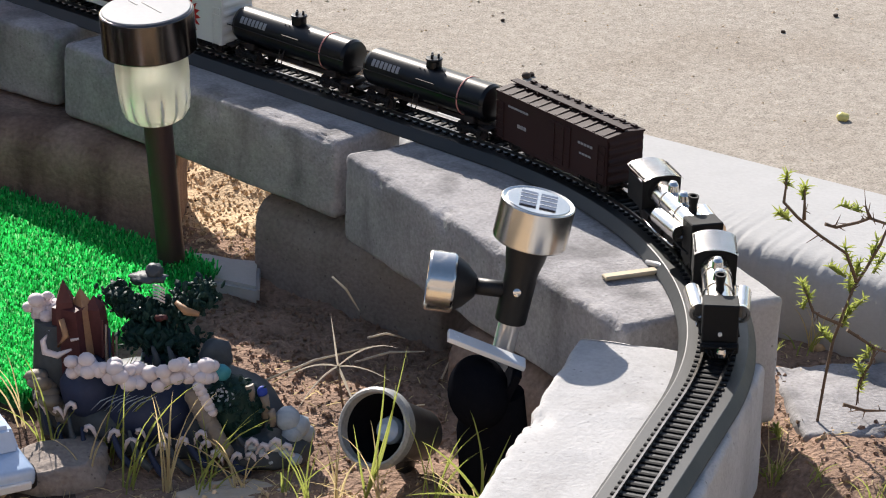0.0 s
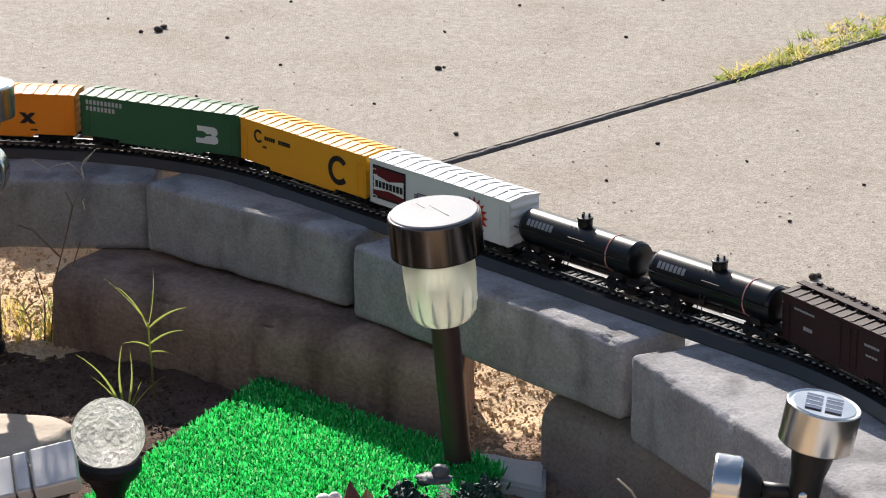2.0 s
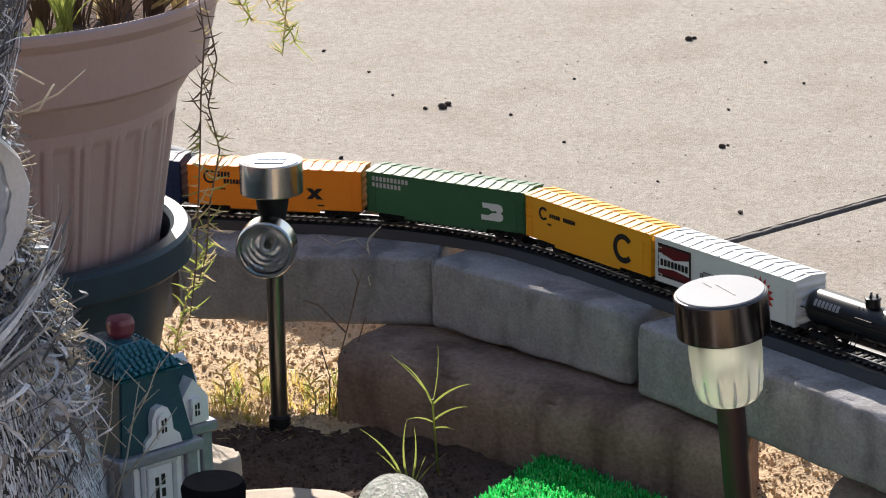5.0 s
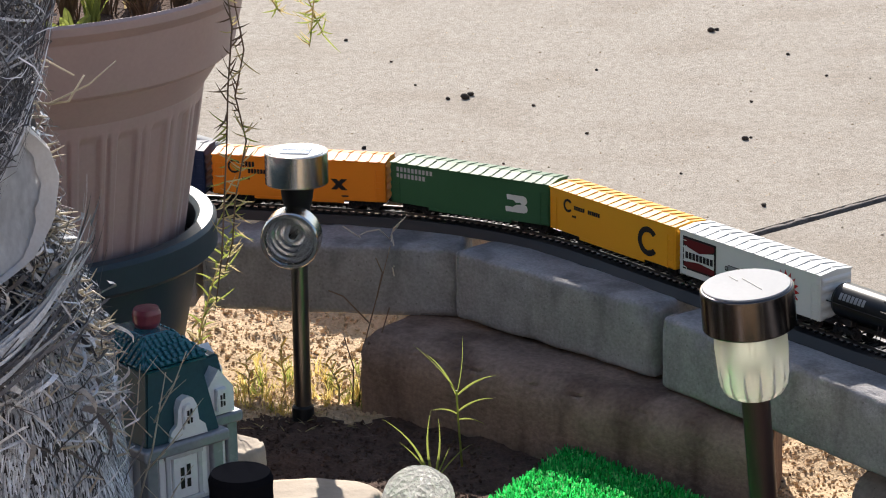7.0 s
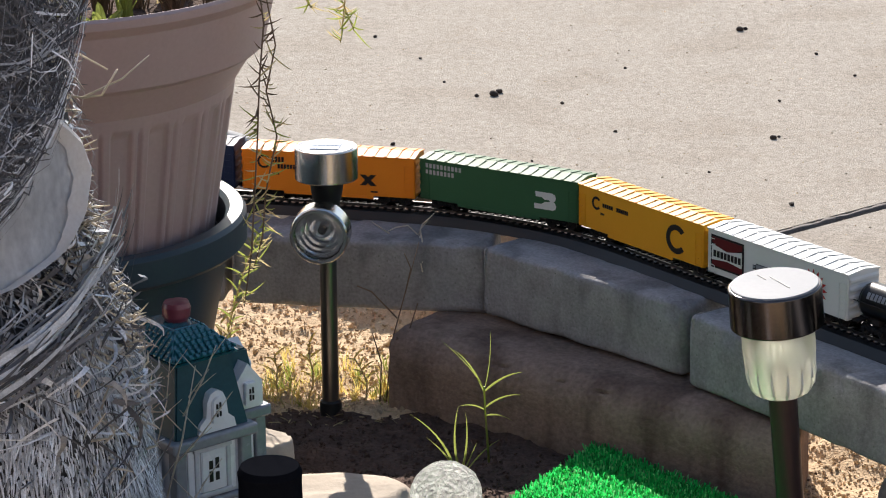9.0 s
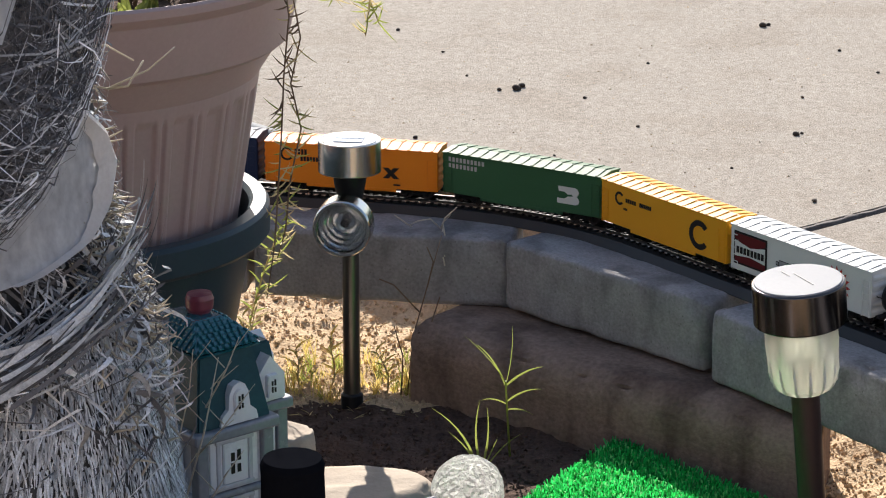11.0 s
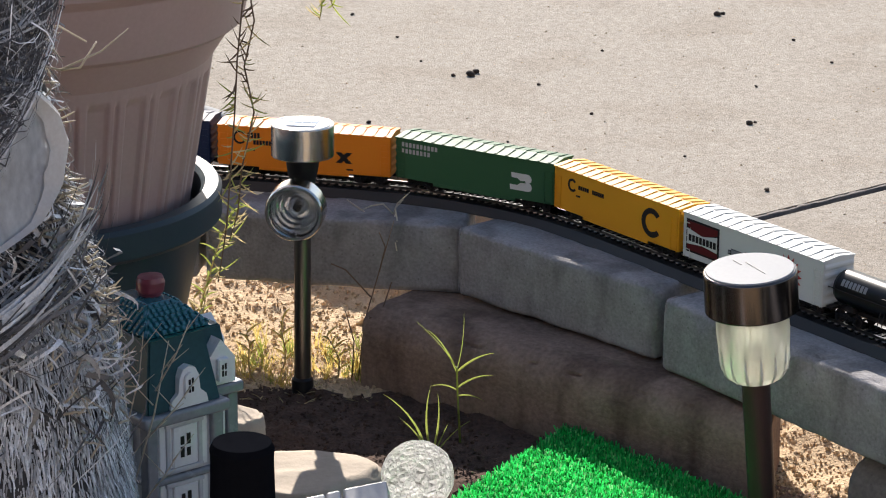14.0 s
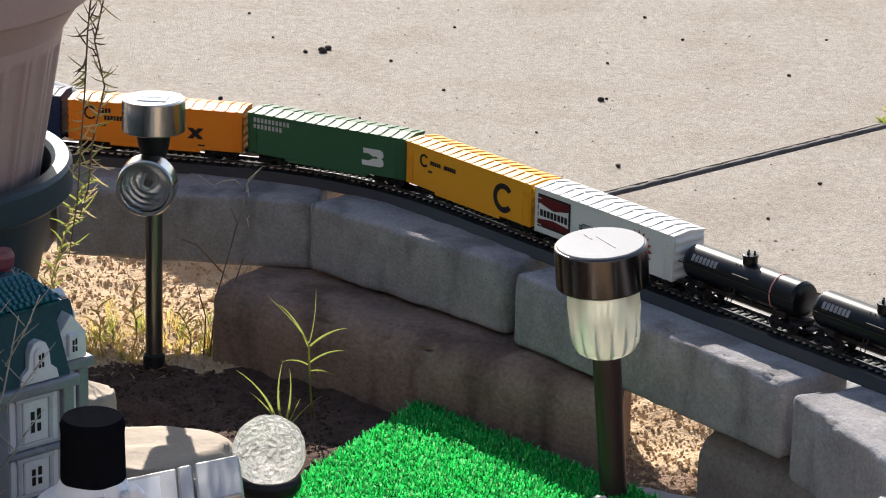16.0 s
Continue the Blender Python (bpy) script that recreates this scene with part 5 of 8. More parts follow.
        for i in range(7):
            f = i / 6
            b = a + drift * ln * f / 0.13 + 0.10 * ln / 0.08 * math.sin(f * 3.6 + k)
            pts.append(palm_at(b, max(tangle_foot(b) + wob, z + (rise * f + curl * f * f + 0.18 * math.sin(f * 4.4 + 1.7 * k)) * ln), o + 0.006 * math.sin(f * 5 + k)))
        strip(pts, rnd.uniform(0.0007, 0.0022), Vector((rnd.gauss(0, 0.4), 0.4, 1)).normalized())
    me = bpy.data.meshes.new("tangled_strand")
    me.from_pydata(verts, [], faces)
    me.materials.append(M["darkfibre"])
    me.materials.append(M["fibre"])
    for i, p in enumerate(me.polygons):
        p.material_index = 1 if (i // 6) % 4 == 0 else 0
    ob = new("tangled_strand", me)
    ob.parent = t
    ob["kind"] = "stuff"
    # a frayed strap of fibres slung across below it
    verts, faces = [], []
    for k in range(110):
        f0, f1 = sorted((rnd.uniform(0, 1), rnd.uniform(0, 1)))
        f1 = min(1.08, f0 + rnd.uniform(0.15, 0.5))
        lift, turn, off = rnd.gauss(0, 0.010), rnd.gauss(0, 0.06), rnd.uniform(0.012, 0.028)
        pts = []
        for i in range(8):
            f = f0 + (f1 - f0) * i / 7
            pts.append(palm_at(radians(-125 + 124 * f), 0.080 + 0.145 * f + lift + turn * (f - 0.5 * (f0 + f1)) + 0.003 * math.sin(f * 9 + k), off + 0.013 * f ** 4 + 0.003 * math.sin(f * 7 + 2 * k)))
        strip(pts, rnd.uniform(0.0014, 0.0066), Vector((0.1 * rnd.gauss(0, 1), 0.2, 1)).normalized())
    # broad torn ribbons in the strap, ending in a frayed tip beyond the trunk's edge
    for k in range(16):
        f0 = -0.05 + 0.05 * k if k < 10 else 0.45 + 0.05 * (k - 10)
        f1 = min(1.16, f0 + rnd.uniform(0.35, 0.6))
        lift, off, wide = rnd.gauss(0.0, 0.012), rnd.uniform(0.018, 0.029), rnd.uniform(0.003, 0.0085)
        pts = []
        for i in range(8):
            f = f0 + (f1 - f0) * i / 7
            pts.append(palm_at(radians(-125 + 118 * min(f, 1.05)), 0.078 + 0.140 * f + 0.05 * max(0, f - 0.85) + lift, off + 0.02 * max(0.0, f - 0.8) + 0.002 * math.sin(f * 11 + k)))
        strip(pts, wide, Vector((0.15 * rnd.gauss(0, 1), 0.15, 1)).normalized())
    me = bpy.data.meshes.new("fibre_strap")
    me.from_pydata(verts, [], faces)
    me.materials.append(M["flake"])
    me.materials.append(M["darkfibre"])
    for i, p in enumerate(me.polygons):
        p.material_index = 1 if (i // 7) % 5 < 2 else 0
    ob = new("fibre_strap", me)
    ob.parent = t
    ob["kind"] = "stuff"
    # curled dead leaflets hanging between the frond base and the strap
    verts, faces = [], []
    for k in range(380):
        a = radians(rnd.uniform(-120, 2))
        z = rnd.uniform(0.10, 0.235) if k % 3 else rnd.uniform(0.06, 0.16)
        ln, drift, curl = rnd.uniform(0.015, 0.045), rnd.gauss(0.0, 0.8), rnd.gauss(0, 0.5)
        o = rnd.uniform(0.006, 0.020)
        pts = [palm_at(a + drift * ln * f / 0.13, z - ln * (0.7 * f + curl * f * f * 0.6), o + 0.010 * math.sin(f * 3 + k)) for f in (0.0, 0.2, 0.4, 0.6, 0.8, 1.0)]
        strip(pts, rnd.uniform(0.0012, 0.0042), Vector((rnd.gauss(0, 0.5), rnd.gauss(0, 0.3), rnd.gauss(0, 0.6))).normalized() + Vector((0.6, 0, 0.2)))
    me = bpy.data.meshes.new("curled_leaflet")
    me.from_pydata(verts, [], faces)
    me.materials.append(M["flake"])
    me.materials.append(M["darkfibre"])
    for i, q in enumerate(me.polygons):
        q.material_index = 1 if (i // 5) % 5 < 2 else 0
    ob = new("curled_leaflet", me)
    ob.parent = t
    ob["kind"] = "stuff"
    bm = bmesh.new()
    for k in range(260):
        z = rnd.uniform(0.03, 0.40) if k % 3 else rnd.uniform(0.13, 0.25)
        a = radians(rnd.uniform(-40, -2))
        p = palm_at(a, z, 0.004)
        d = Vector((math.cos(a) * 0.8 + rnd.gauss(0, 0.3), math.sin(a) * 0.5 - rnd.random() * 0.6, rnd.gauss(0.2, 0.6))).normalized()
        ln = rnd.uniform(0.006, 0.026)
        mid = p + d * ln * 0.6
        tube(bm, [p, mid, mid + (d + Vector((rnd.gauss(0, 0.4), rnd.gauss(0, 0.4), rnd.gauss(0.1, 0.4)))).normalized() * ln * 0.5], [0.0012, 0.0009, 0.0003], 4, cap=False)
    ob = part("stray_fibre", bm, "bleached", t)
    ob["kind"] = "stuff"
    bm = bmesh.new()
    for q in (((0.10, -0.05, 0.335), (0.135, -0.055, 0.330), (0.165, -0.06, 0.345), (0.185, -0.06, 0.362)), ((0.135, -0.055, 0.330), (0.15, -0.06, 0.333), (0.162, -0.06, 0.352)), ((0.10, -0.05, 0.358), (0.135, -0.055, 0.362), (0.155, -0.06, 0.352)), ((0.09, -0.05, 0.375), (0.12, -0.055, 0.395), (0.14, -0.06, 0.412))):
        tube(bm, q, [0.0011, 0.0009, 0.0007, 0.0004][: len(q)], 6)
    part("dead_twig", bm, "bleached", t)
    return t


M["stick"] = mat("pale_wood", (0.62, 0.52, 0.36), (0.48, 0.39, 0.26), rough=0.7, scale=40, fine=400, bump=0.3, depth=0.0006, stretch=(0.2, 1, 1))
M["palerim"] = mat("pale_torn_rim", (0.96, 0.94, 0.93), (0.74, 0.70, 0.68), rough=0.6, scale=18, fine=300, mix=0.5, bump=0.3, depth=0.001)
palm()

# ---- ceramic house ----
M["g_wall"] = mat("grey_blue_glaze", (0.68, 0.71, 0.74), (0.38, 0.40, 0.44), rough=0.2, scale=25, fine=220, mix=0.7, bump=0.15, depth=0.0008, coat=0.4)
M["g_dark"] = mat("grey_glaze", (0.32, 0.34, 0.37), (0.17, 0.18, 0.205), rough=0.25, scale=25, fine=220, mix=0.7, bump=0.15, depth=0.0008, coat=0.3)
M["g_white"] = mat("white_glaze", (0.85, 0.87, 0.89), (0.70, 0.72, 0.74), rough=0.28, scale=25, fine=220, mix=0.7, bump=0.1, depth=0.0006, coat=0.4)
M["g_teal"] = mat("teal_glaze", (0.022, 0.175, 0.210), (0.008, 0.075, 0.095), rough=0.18, scale=25, fine=220, mix=0.7, bump=0.15, depth=0.0008, coat=0.6, spec=0.5)
M["g_slate"] = mat("dark_teal_glaze", (0.024, 0.095, 0.115), (0.008, 0.040, 0.052), rough=0.42, scale=25, fine=220, mix=0.6, bump=0.2, depth=0.0008, spec=0.3)
M["g_red"] = mat("oxblood_glaze", (0.24, 0.048, 0.075), (0.13, 0.026, 0.04), rough=0.35, scale=25, fine=220, mix=0.7, bump=0.2, depth=0.001, coat=0.2)


def frustum(bm, x0, x1, y0, y1, z0, z1, inset_x, inset_y, bevel=0.0015):
    lo = [bm.verts.new(p) for p in ((x0, y0, z0), (x1, y0, z0), (x1, y1, z0), (x0, y1, z0))]
    hi = [bm.verts.new(p) for p in ((x0 + inset_x, y0 + inset_y, z1), (x1 - inset_x, y0 + inset_y, z1), (x1 - inset_x, y1 - inset_y, z1), (x0 + inset_x, y1 - inset_y, z1))]
    fs = [bm.faces.new(lo[::-1]), bm.faces.new(hi)]
    for k in range(4):
        fs.append(bm.faces.new((lo[k], lo[(k + 1) % 4], hi[(k + 1) % 4], hi[k])))
    if bevel:
        bmesh.ops.bevel(bm, geom=list({e for f in fs for e in f.edges}), offset=bevel, segments=2, affect="EDGES")


def window(parent, x, y, z, w, h, arch=False, ang=0.0):
    """A small glazed window set proud of a wall that faces -y, turned by ang."""
    m = Matrix.Translation((x, y, z)) @ Matrix.Rotation(radians(ang), 4, "Z")
    bm = bmesh.new()
    if arch:
        pts = [(-w / 2, 0), (w / 2, 0)] + [(w / 2 * math.cos(radians(a)), h - w / 2 + w / 2 * math.sin(radians(a))) for a in range(0, 181, 20)]
    else:
        pts = [(-w / 2, 0), (w / 2, 0), (w / 2, h), (-w / 2, h)]
    a = [bm.verts.new((px, -0.004, pz)) for px, pz in pts]
    b = [bm.verts.new((px, 0.002, pz)) for px, pz in pts]
    bm.faces.new(a)
    for k in range(len(pts)):
        k2 = (k + 1) % len(pts)
        bm.faces.new((a[k], b[k], b[k2], a[k2]))
    bmesh.ops.recalc_face_normals(bm, faces=bm.faces)
    bmesh.ops.bevel(bm, geom=[e for e in bm.edges if len(e.link_faces) == 2], offset=0.0007, segments=2, affect="EDGES")
    bmesh.ops.transform(bm, matrix=m, verts=bm.verts[:])
    wi = part("window", bm, "g_white", parent)
    bm = bmesh.new()
    s = 0.62
    for px, pz, ww, hh in ((-w * 0.13, h * 0.28, w * 0.2, h * 0.26), (w * 0.13, h * 0.58, w * 0.2, h * 0.26), (w * 0.13, h * 0.28, w * 0.2, h * 0.2), (-w * 0.13, h * 0.58, w * 0.2, h * 0.2)):
        box(bm, (px, -0.0041, pz + hh * 0.3), (ww * s * 1.2, 0.0010, hh), m=m)
    part("pane", bm, "black", wi)
    return wi


HOUSE = (-0.260, 2.419)


def ceramic_house():
    t = thing("ceramic_house", pose(HOUSE[0], HOUSE[1], -0.134, 0, 0, 40), "glazed ceramic toy house with teal mansard roof and red chimney", "ceramic house")
    hx, hy = 0.033, 0.048
    bm = bmesh.new()
    box(bm, (0, 0, 0.055), (2 * hx, 2 * hy, 0.11), 0.002, 2)
    box(bm, (0.052, 0.002, 0.058), (0.032, 0.042, 0.116), 0.002, 2)
    part("wall", bm, "g_wall", t)
    for x, y in ((-hx, -hy), (hx, -hy), (-hx, hy), (0.068, -0.020), (0.041, -0.020)):
        bm = bmesh.new()
        box(bm, (x, y, 0.055), (0.011, 0.011, 0.112), 0.0015, 2)
        part("pilaster", bm, "g_dark", t)
    for z, d, hh in ((0.008, 0.006, 0.016), (0.056, 0.005, 0.006), (0.112, 0.010, 0.010)):
        bm = bmesh.new()
        box(bm, (0, 0, z), (2 * hx + 2 * d, 2 * hy + 2 * d, hh), 0.0025, 3)
        box(bm, (0.052, 0.002, z), (0.032 + 2 * d, 0.042 + 2 * d, hh), 0.0025, 3)
        part("cornice", bm, "g_dark", t)
    bm = bmesh.new()
    frustum(bm, -hx - 0.004, hx + 0.004, -hy - 0.004, hy + 0.004, 0.116, 0.178, 0.010, 0.010)
    frustum(bm, 0.034, 0.071, -0.021, 0.025, 0.116, 0.166, 0.006, 0.008)
    part("mansard", bm, "g_slate", t)
    bm = bmesh.new()
    frustum(bm, -hx + 0.002, hx - 0.002, -hy + 0.002, hy - 0.002, 0.178, 0.181, -0.002, -0.002, 0.0008)
    frustum(bm, -hx + 0.001, hx - 0.001, -hy + 0.001, hy - 0.001, 0.1812, 0.201, 0.018, 0.026)
    top = part("upper_roof", bm, "g_teal", t, "scalloped teal roof")
    # raised scallops over the upper roof's front and side
    shell = None
    rows = 7
    for face in range(3):
        for r in range(rows):
            f = (r + 0.4) / rows
            wid = 1 - 0.58 * f
            n = int((11 if face else 8) * wid) + 2
            for k in range(n):
                g = (k + 0.5 * (r % 2) + 0.25) / n * 2 - 1
                z = 0.1825 + 0.0180 * f
                if face == 0:
                    x, y, rx, rz = g * (hx - 0.003) * wid, -(hy - 0.001) + 0.026 * f, 38, 0
                elif face == 1:
                    x, y, rx, rz = (hx - 0.001) - 0.018 * f, g * (hy - 0.003) * wid, 38, 90
                else:
                    x, y, rx, rz = -(hx - 0.001) + 0.018 * f, g * (hy - 0.003) * wid, 38, -90
                m = pose(x, y, z, rx, 0, rz)
                if shell is None:
                    bm = bmesh.new()
                    box(bm, (0, 0, 0.0006), (0.0044, 0.0046, 0.0022), 0.0008, 1)
                    ob = part("shingle", bm, "g_teal", top, m=m)
                    shell = ob.data
                else:
                    ob = new("shingle", shell)
                    ob.parent = top
                    ob.matrix_basis = m
    bm = bmesh.new()
    lathe(bm, [(0.0, 0.180), (0.0088, 0.180), (0.0094, 0.201), (0.0116, 0.205), (0.0121, 0.213), (0.0108, 0.217), (0.0, 0.218)], 20, Matrix.Translation((0.004, 0.0, 0)))
    roughen(bm, 0.0008, 150)
    part("chimney", bm, "g_red", t, "glazed oxblood chimney")
    # dormer with an arched window and scrolls
    bm = bmesh.new()
    pts = [(-0.019, 0), (0.019, 0), (0.017, 0.008), (0.011, 0.013), (0.0095, 0.026), (0.006, 0.033), (0, 0.0355), (-0.006, 0.033), (-0.0095, 0.026), (-0.011, 0.013), (-0.017, 0.008)]
    a = [bm.verts.new((x + 0.004, -hy - 0.006, 0.118 + z)) for x, z in pts]
    b = [bm.verts.new((x + 0.004, -hy + 0.014, 0.118 + z)) for x, z in pts]
    bm.faces.new(a)
    for k in range(len(pts)):
        k2 = (k + 1) % len(pts)
        bm.faces.new((a[k], b[k], b[k2], a[k2]))
    bmesh.ops.recalc_face_normals(bm, faces=bm.faces)
    part("dormer", bm, "g_white", t)
    window(t, 0.004, -hy - 0.0045, 0.126, 0.012, 0.022, True)
    bm = bmesh.new()
    a = [bm.verts.new((0.0725, y, z)) for y, z in ((-0.008, 0.12), (0.030, 0.12), (0.030, 0.150), (0.011, 0.168), (-0.008, 0.150))]
    b = [bm.verts.new((0.062, v.co.y, v.co.z)) for v in a]
    bm.faces.new(a)
    for k in range(5):
        bm.faces.new((a[k], b[k], b[(k + 1) % 5], a[(k + 1) % 5]))
    bmesh.ops.recalc_face_normals(bm, faces=bm.faces)
    part("gable", bm, "g_white", t)
    bm = bmesh.new()
    a = [bm.verts.new((x, -0.028, z)) for x, z in ((0.040, 0.118), (0.069, 0.118), (0.069, 0.140), (0.0545, 0.158), (0.040, 0.140))]
    b = [bm.verts.new((v.co.x, -0.010, v.co.z)) for v in a]
    bm.faces.new(a)
    for k in range(5):
        bm.faces.new((a[k], b[k], b[(k + 1) % 5], a[(k + 1) % 5]))
    bmesh.ops.recalc_face_normals(bm, faces=bm.faces)
    part("gable", bm, "g_white", t)
    window(t, 0.0545, -0.0285, 0.122, 0.011, 0.020)
    for x, z, w, h in ((0.0, 0.062, 0.048, 0.044), (0.0, 0.018, 0.048, 0.034)):
        bm = bmesh.new()
        box(bm, (x, -hy - 0.0006, z + h / 2), (w, 0.0024, h), 0.0009, 2)
        part("wall_panel", bm, "g_white", t, "white glazed wall panel")
    for x, y, z, w, h in ((0.0, -hy - 0.0018, 0.0635, 0.032, 0.040), (0.0, -hy - 0.0018, 0.019, 0.032, 0.032)):
        bm = bmesh.new()
        for sx in (-1, 1):
            box(bm, (x + sx * w / 2, y, z + h / 2), (0.004, 0.004, h), 0.001, 2)
        box(bm, (x, y, z + h), (w + 0.006, 0.0055, 0.004), 0.001, 2)
        box(bm, (x, y, z), (w + 0.006, 0.0055, 0.004), 0.001, 2)
        part("window_surround", bm, "g_wall", t)
    window(t, 0.0, -hy - 0.0005, 0.066, 0.024, 0.036)
    window(t, 0.0, -hy - 0.0005, 0.021, 0.024, 0.028)
    window(t, -hx - 0.0005, -0.012, 0.066, 0.024, 0.036, ang=-90)
    window(t, 0.0535, -0.0195, 0.020, 0.016, 0.080)
    return t


ceramic_house()


# ---- stones, globe, figure and small garden pieces ----
def stone(name, c, size, seed, matname, label, rz=0.0):
    bm = bmesh.new()
    bmesh.ops.create_icosphere(bm, subdivisions=4, radius=1.0)
    off = Vector((seed * 3.7, seed * 1.9, seed))
    for v in bm.verts:
        k = 1 + 0.22 * noise.noise(v.co * 1.3 + off) + 0.07 * noise.noise(v.co * 4 + off)
        q = v.co * k
        q.z = max(min(q.z, 0.62 + 0.1 * noise.noise(v.co * 3 + off)), -0.7)
        v.co = Vector((q.x * size[0], q.y * size[1], q.z * size[2]))
        v.co += v.normal * 0.0015 * noise.noise(v.co * 160)
    for f in bm.faces:
        f.smooth = True
    ob = part(name, bm, matname, m=pose(*c, 0, 0, rz))
    return tagged(ob, label, "stone")


stone("flat_stone", (-0.150, 2.52, -0.147), (0.085, 0.060, 0.028), 2, "stone", "flat pale sandy stone lying on the soil", 10)
stone("round_stone", (-0.205, 2.565, -0.120), (0.034, 0.036, 0.042), 5, "stone", "round pale stone beside the ceramic house")
stone("tan_stone", (0.140, 2.068, -0.150), (0.048, 0.030, 0.030), 9, "taupeblock", "rough taupe stone at the edge of the bed", 30)
stone("buried_stone", (0.262, 2.018, -0.160), (0.05, 0.02, 0.026), 12, "stone", "half-buried pale stone in the grass")
# a split piece of pale paving lying in the gap
bm = bmesh.new()
low = [bm.verts.new((x, y, -0.152)) for x, y in ((0.250, 2.476), (0.252, 2.424), (0.326, 2.372), (0.334, 2.432))]
bm.faces.new(low)
top = bmesh.ops.extrude_face_region(bm, geom=bm.faces[:])["geom"]
for v in top:
    if isinstance(v, bmesh.types.BMVert):
        v.co.z = -0.137
bmesh.ops.recalc_face_normals(bm, faces=bm.faces[:])
bmesh.ops.bevel(bm, geom=bm.edges[:], offset=0.003, segments=2, affect="EDGES")
bmesh.ops.subdivide_edges(bm, edges=bm.edges[:], cuts=3, use_grid_fill=True)
roughen(bm, 0.0015, 60, 15)
tagged(part("paving_piece", bm, "smooth"), "pale split paving piece in the gap of the wall", "paving stone")

M["crackle"] = bpy.data.materials.new("crackle_glass")
M["crackle"].use_nodes = True
_n, _l = M["crackle"].node_tree.nodes, M["crackle"].node_tree.links
_b = _n["Principled BSDF"]
_b.inputs["Base Color"].default_value = (0.93, 0.92, 0.90, 1)
_b.inputs["Roughness"].default_value = 0.06
_b.inputs["Transmission Weight"].default_value = 1.0
_b.inputs["IOR"].default_value = 1.45
_v = _n.new("ShaderNodeTexVoronoi")
_v.feature = "DISTANCE_TO_EDGE"
_v.inputs["Scale"].default_value = 150
_tc = _n.new("ShaderNodeTexCoord")
_l.new(_tc.outputs["Object"], _v.inputs[0])
_nz = _n.new("ShaderNodeTexNoise")
_nz.inputs["Scale"].default_value = 260
_l.new(_tc.outputs["Object"], _nz.inputs[0])
_ad = _n.new("ShaderNodeMath")
_l.new(_v.outputs["Distance"], _ad.inputs[0])
_l.new(_nz.outputs[0], _ad.inputs[1])
_bp = _n.new("ShaderNodeBump")
_bp.inputs["Strength"].default_value = 1.0
_bp.inputs["Distance"].default_value = 0.0035
_l.new(_ad.outputs[0], _bp.inputs["Height"])
_l.new(_bp.outputs[0], _b.inputs["Normal"])
_tl = _n.new("ShaderNodeBsdfTranslucent")
_tl.inputs[0].default_value = (0.96, 0.95, 0.93, 1)
_l.new(_bp.outputs[0], _tl.inputs["Normal"])
# cell tones in the colour stand in for the sparkle of the facets
_vc = _n.new("ShaderNodeTexVoronoi")
_vc.inputs["Scale"].default_value = 210
_l.new(_tc.outputs["Object"], _vc.inputs[0])
_vr = _n.new("ShaderNodeValToRGB")
_vr.color_ramp.elements[0].position, _vr.color_ramp.elements[1].position = 0.1, 0.75
_vr.color_ramp.elements[0].color, _vr.color_ramp.elements[1].color = (0.55, 0.54, 0.53, 1), (1, 0.99, 0.97, 1)
_l.new(_vc.outputs["Color"], _vr.inputs[0])
_l.new(_vr.outputs[0], _tl.inputs[0])
_ms = _n.new("ShaderNodeMixShader")
_ms.inputs[0].default_value = 0.6
_l.new(_b.outputs[0], _ms.inputs[1])
_l.new(_tl.outputs[0], _ms.inputs[2])
_l.new(_ms.outputs[0], _n["Material Output"].inputs[0])


def globe_lamp():
    t = thing("globe_lamp", pose(-0.0335, 2.318, -0.147), "crackled glass solar globe on a black stake", "garden lamp")
    bm = bmesh.new()
    bmesh.ops.create_icosphere(bm, subdivisions=5, radius=0.0295, matrix=Matrix.Translation((0, 0, 0.096)))
    roughen(bm, 0.0009, 120, 2)
    part("globe", bm, "crackle", t, smooth=True)
    bm = bmesh.new()
    lathe(bm, [(0.0, 0.060), (0.022, 0.060), (0.026, 0.066), (0.0265, 0.072), (0.024, 0.076), (0.0, 0.076)], 32)
    part("collar", bm, "black", t)
    bm = bmesh.new()
    lathe(bm, [(0.0, -0.01), (0.006, -0.01), (0.012, 0.045), (0.020, 0.061), (0.0, 0.061)], 20)
    part("stake", bm, "black", t)


globe_lamp()


def hat_figure():
    """A snowman-like garden figure, kept plain."""
    bm = bmesh.new()
    lathe(bm, [(0.0, 0.0), (0.055, 0.0), (0.066, 0.03), (0.064, 0.07), (0.052, 0.095), (0.040, 0.112), (0.027, 0.120), (0.024, 0.130), (0.0, 0.131)], 40)
    for v in bm.verts:
        v.co += Vector((1, 1, 0)) * 0.003 * noise.noise(v.co * 40)
    lathe(bm, [(0.0235, 0.126), (0.0240, 0.132), (0.0232, 0.165), (0.0238, 0.172), (0.0215, 0.177), (0.0, 0.1765)], 40, mi=1)
    tube(bm, [(0.006, -0.030, 0.124), (0.012, -0.036, 0.128), (0.010, -0.040, 0.134)], [0.0022, 0.0015, 0.0008], 6)
    tube(bm, [(0.024, -0.018, 0.120), (0.033, -0.020, 0.124), (0.030, -0.024, 0.132)], [0.006, 0.007, 0.004], 8)
    ob = part("snowman_figure", bm, ("clothwhite", "feltblack"), m=pose(-0.158, 2.09, -0.110))
    tagged(ob, "white garden figure wearing a black felt top hat", "garden figure")


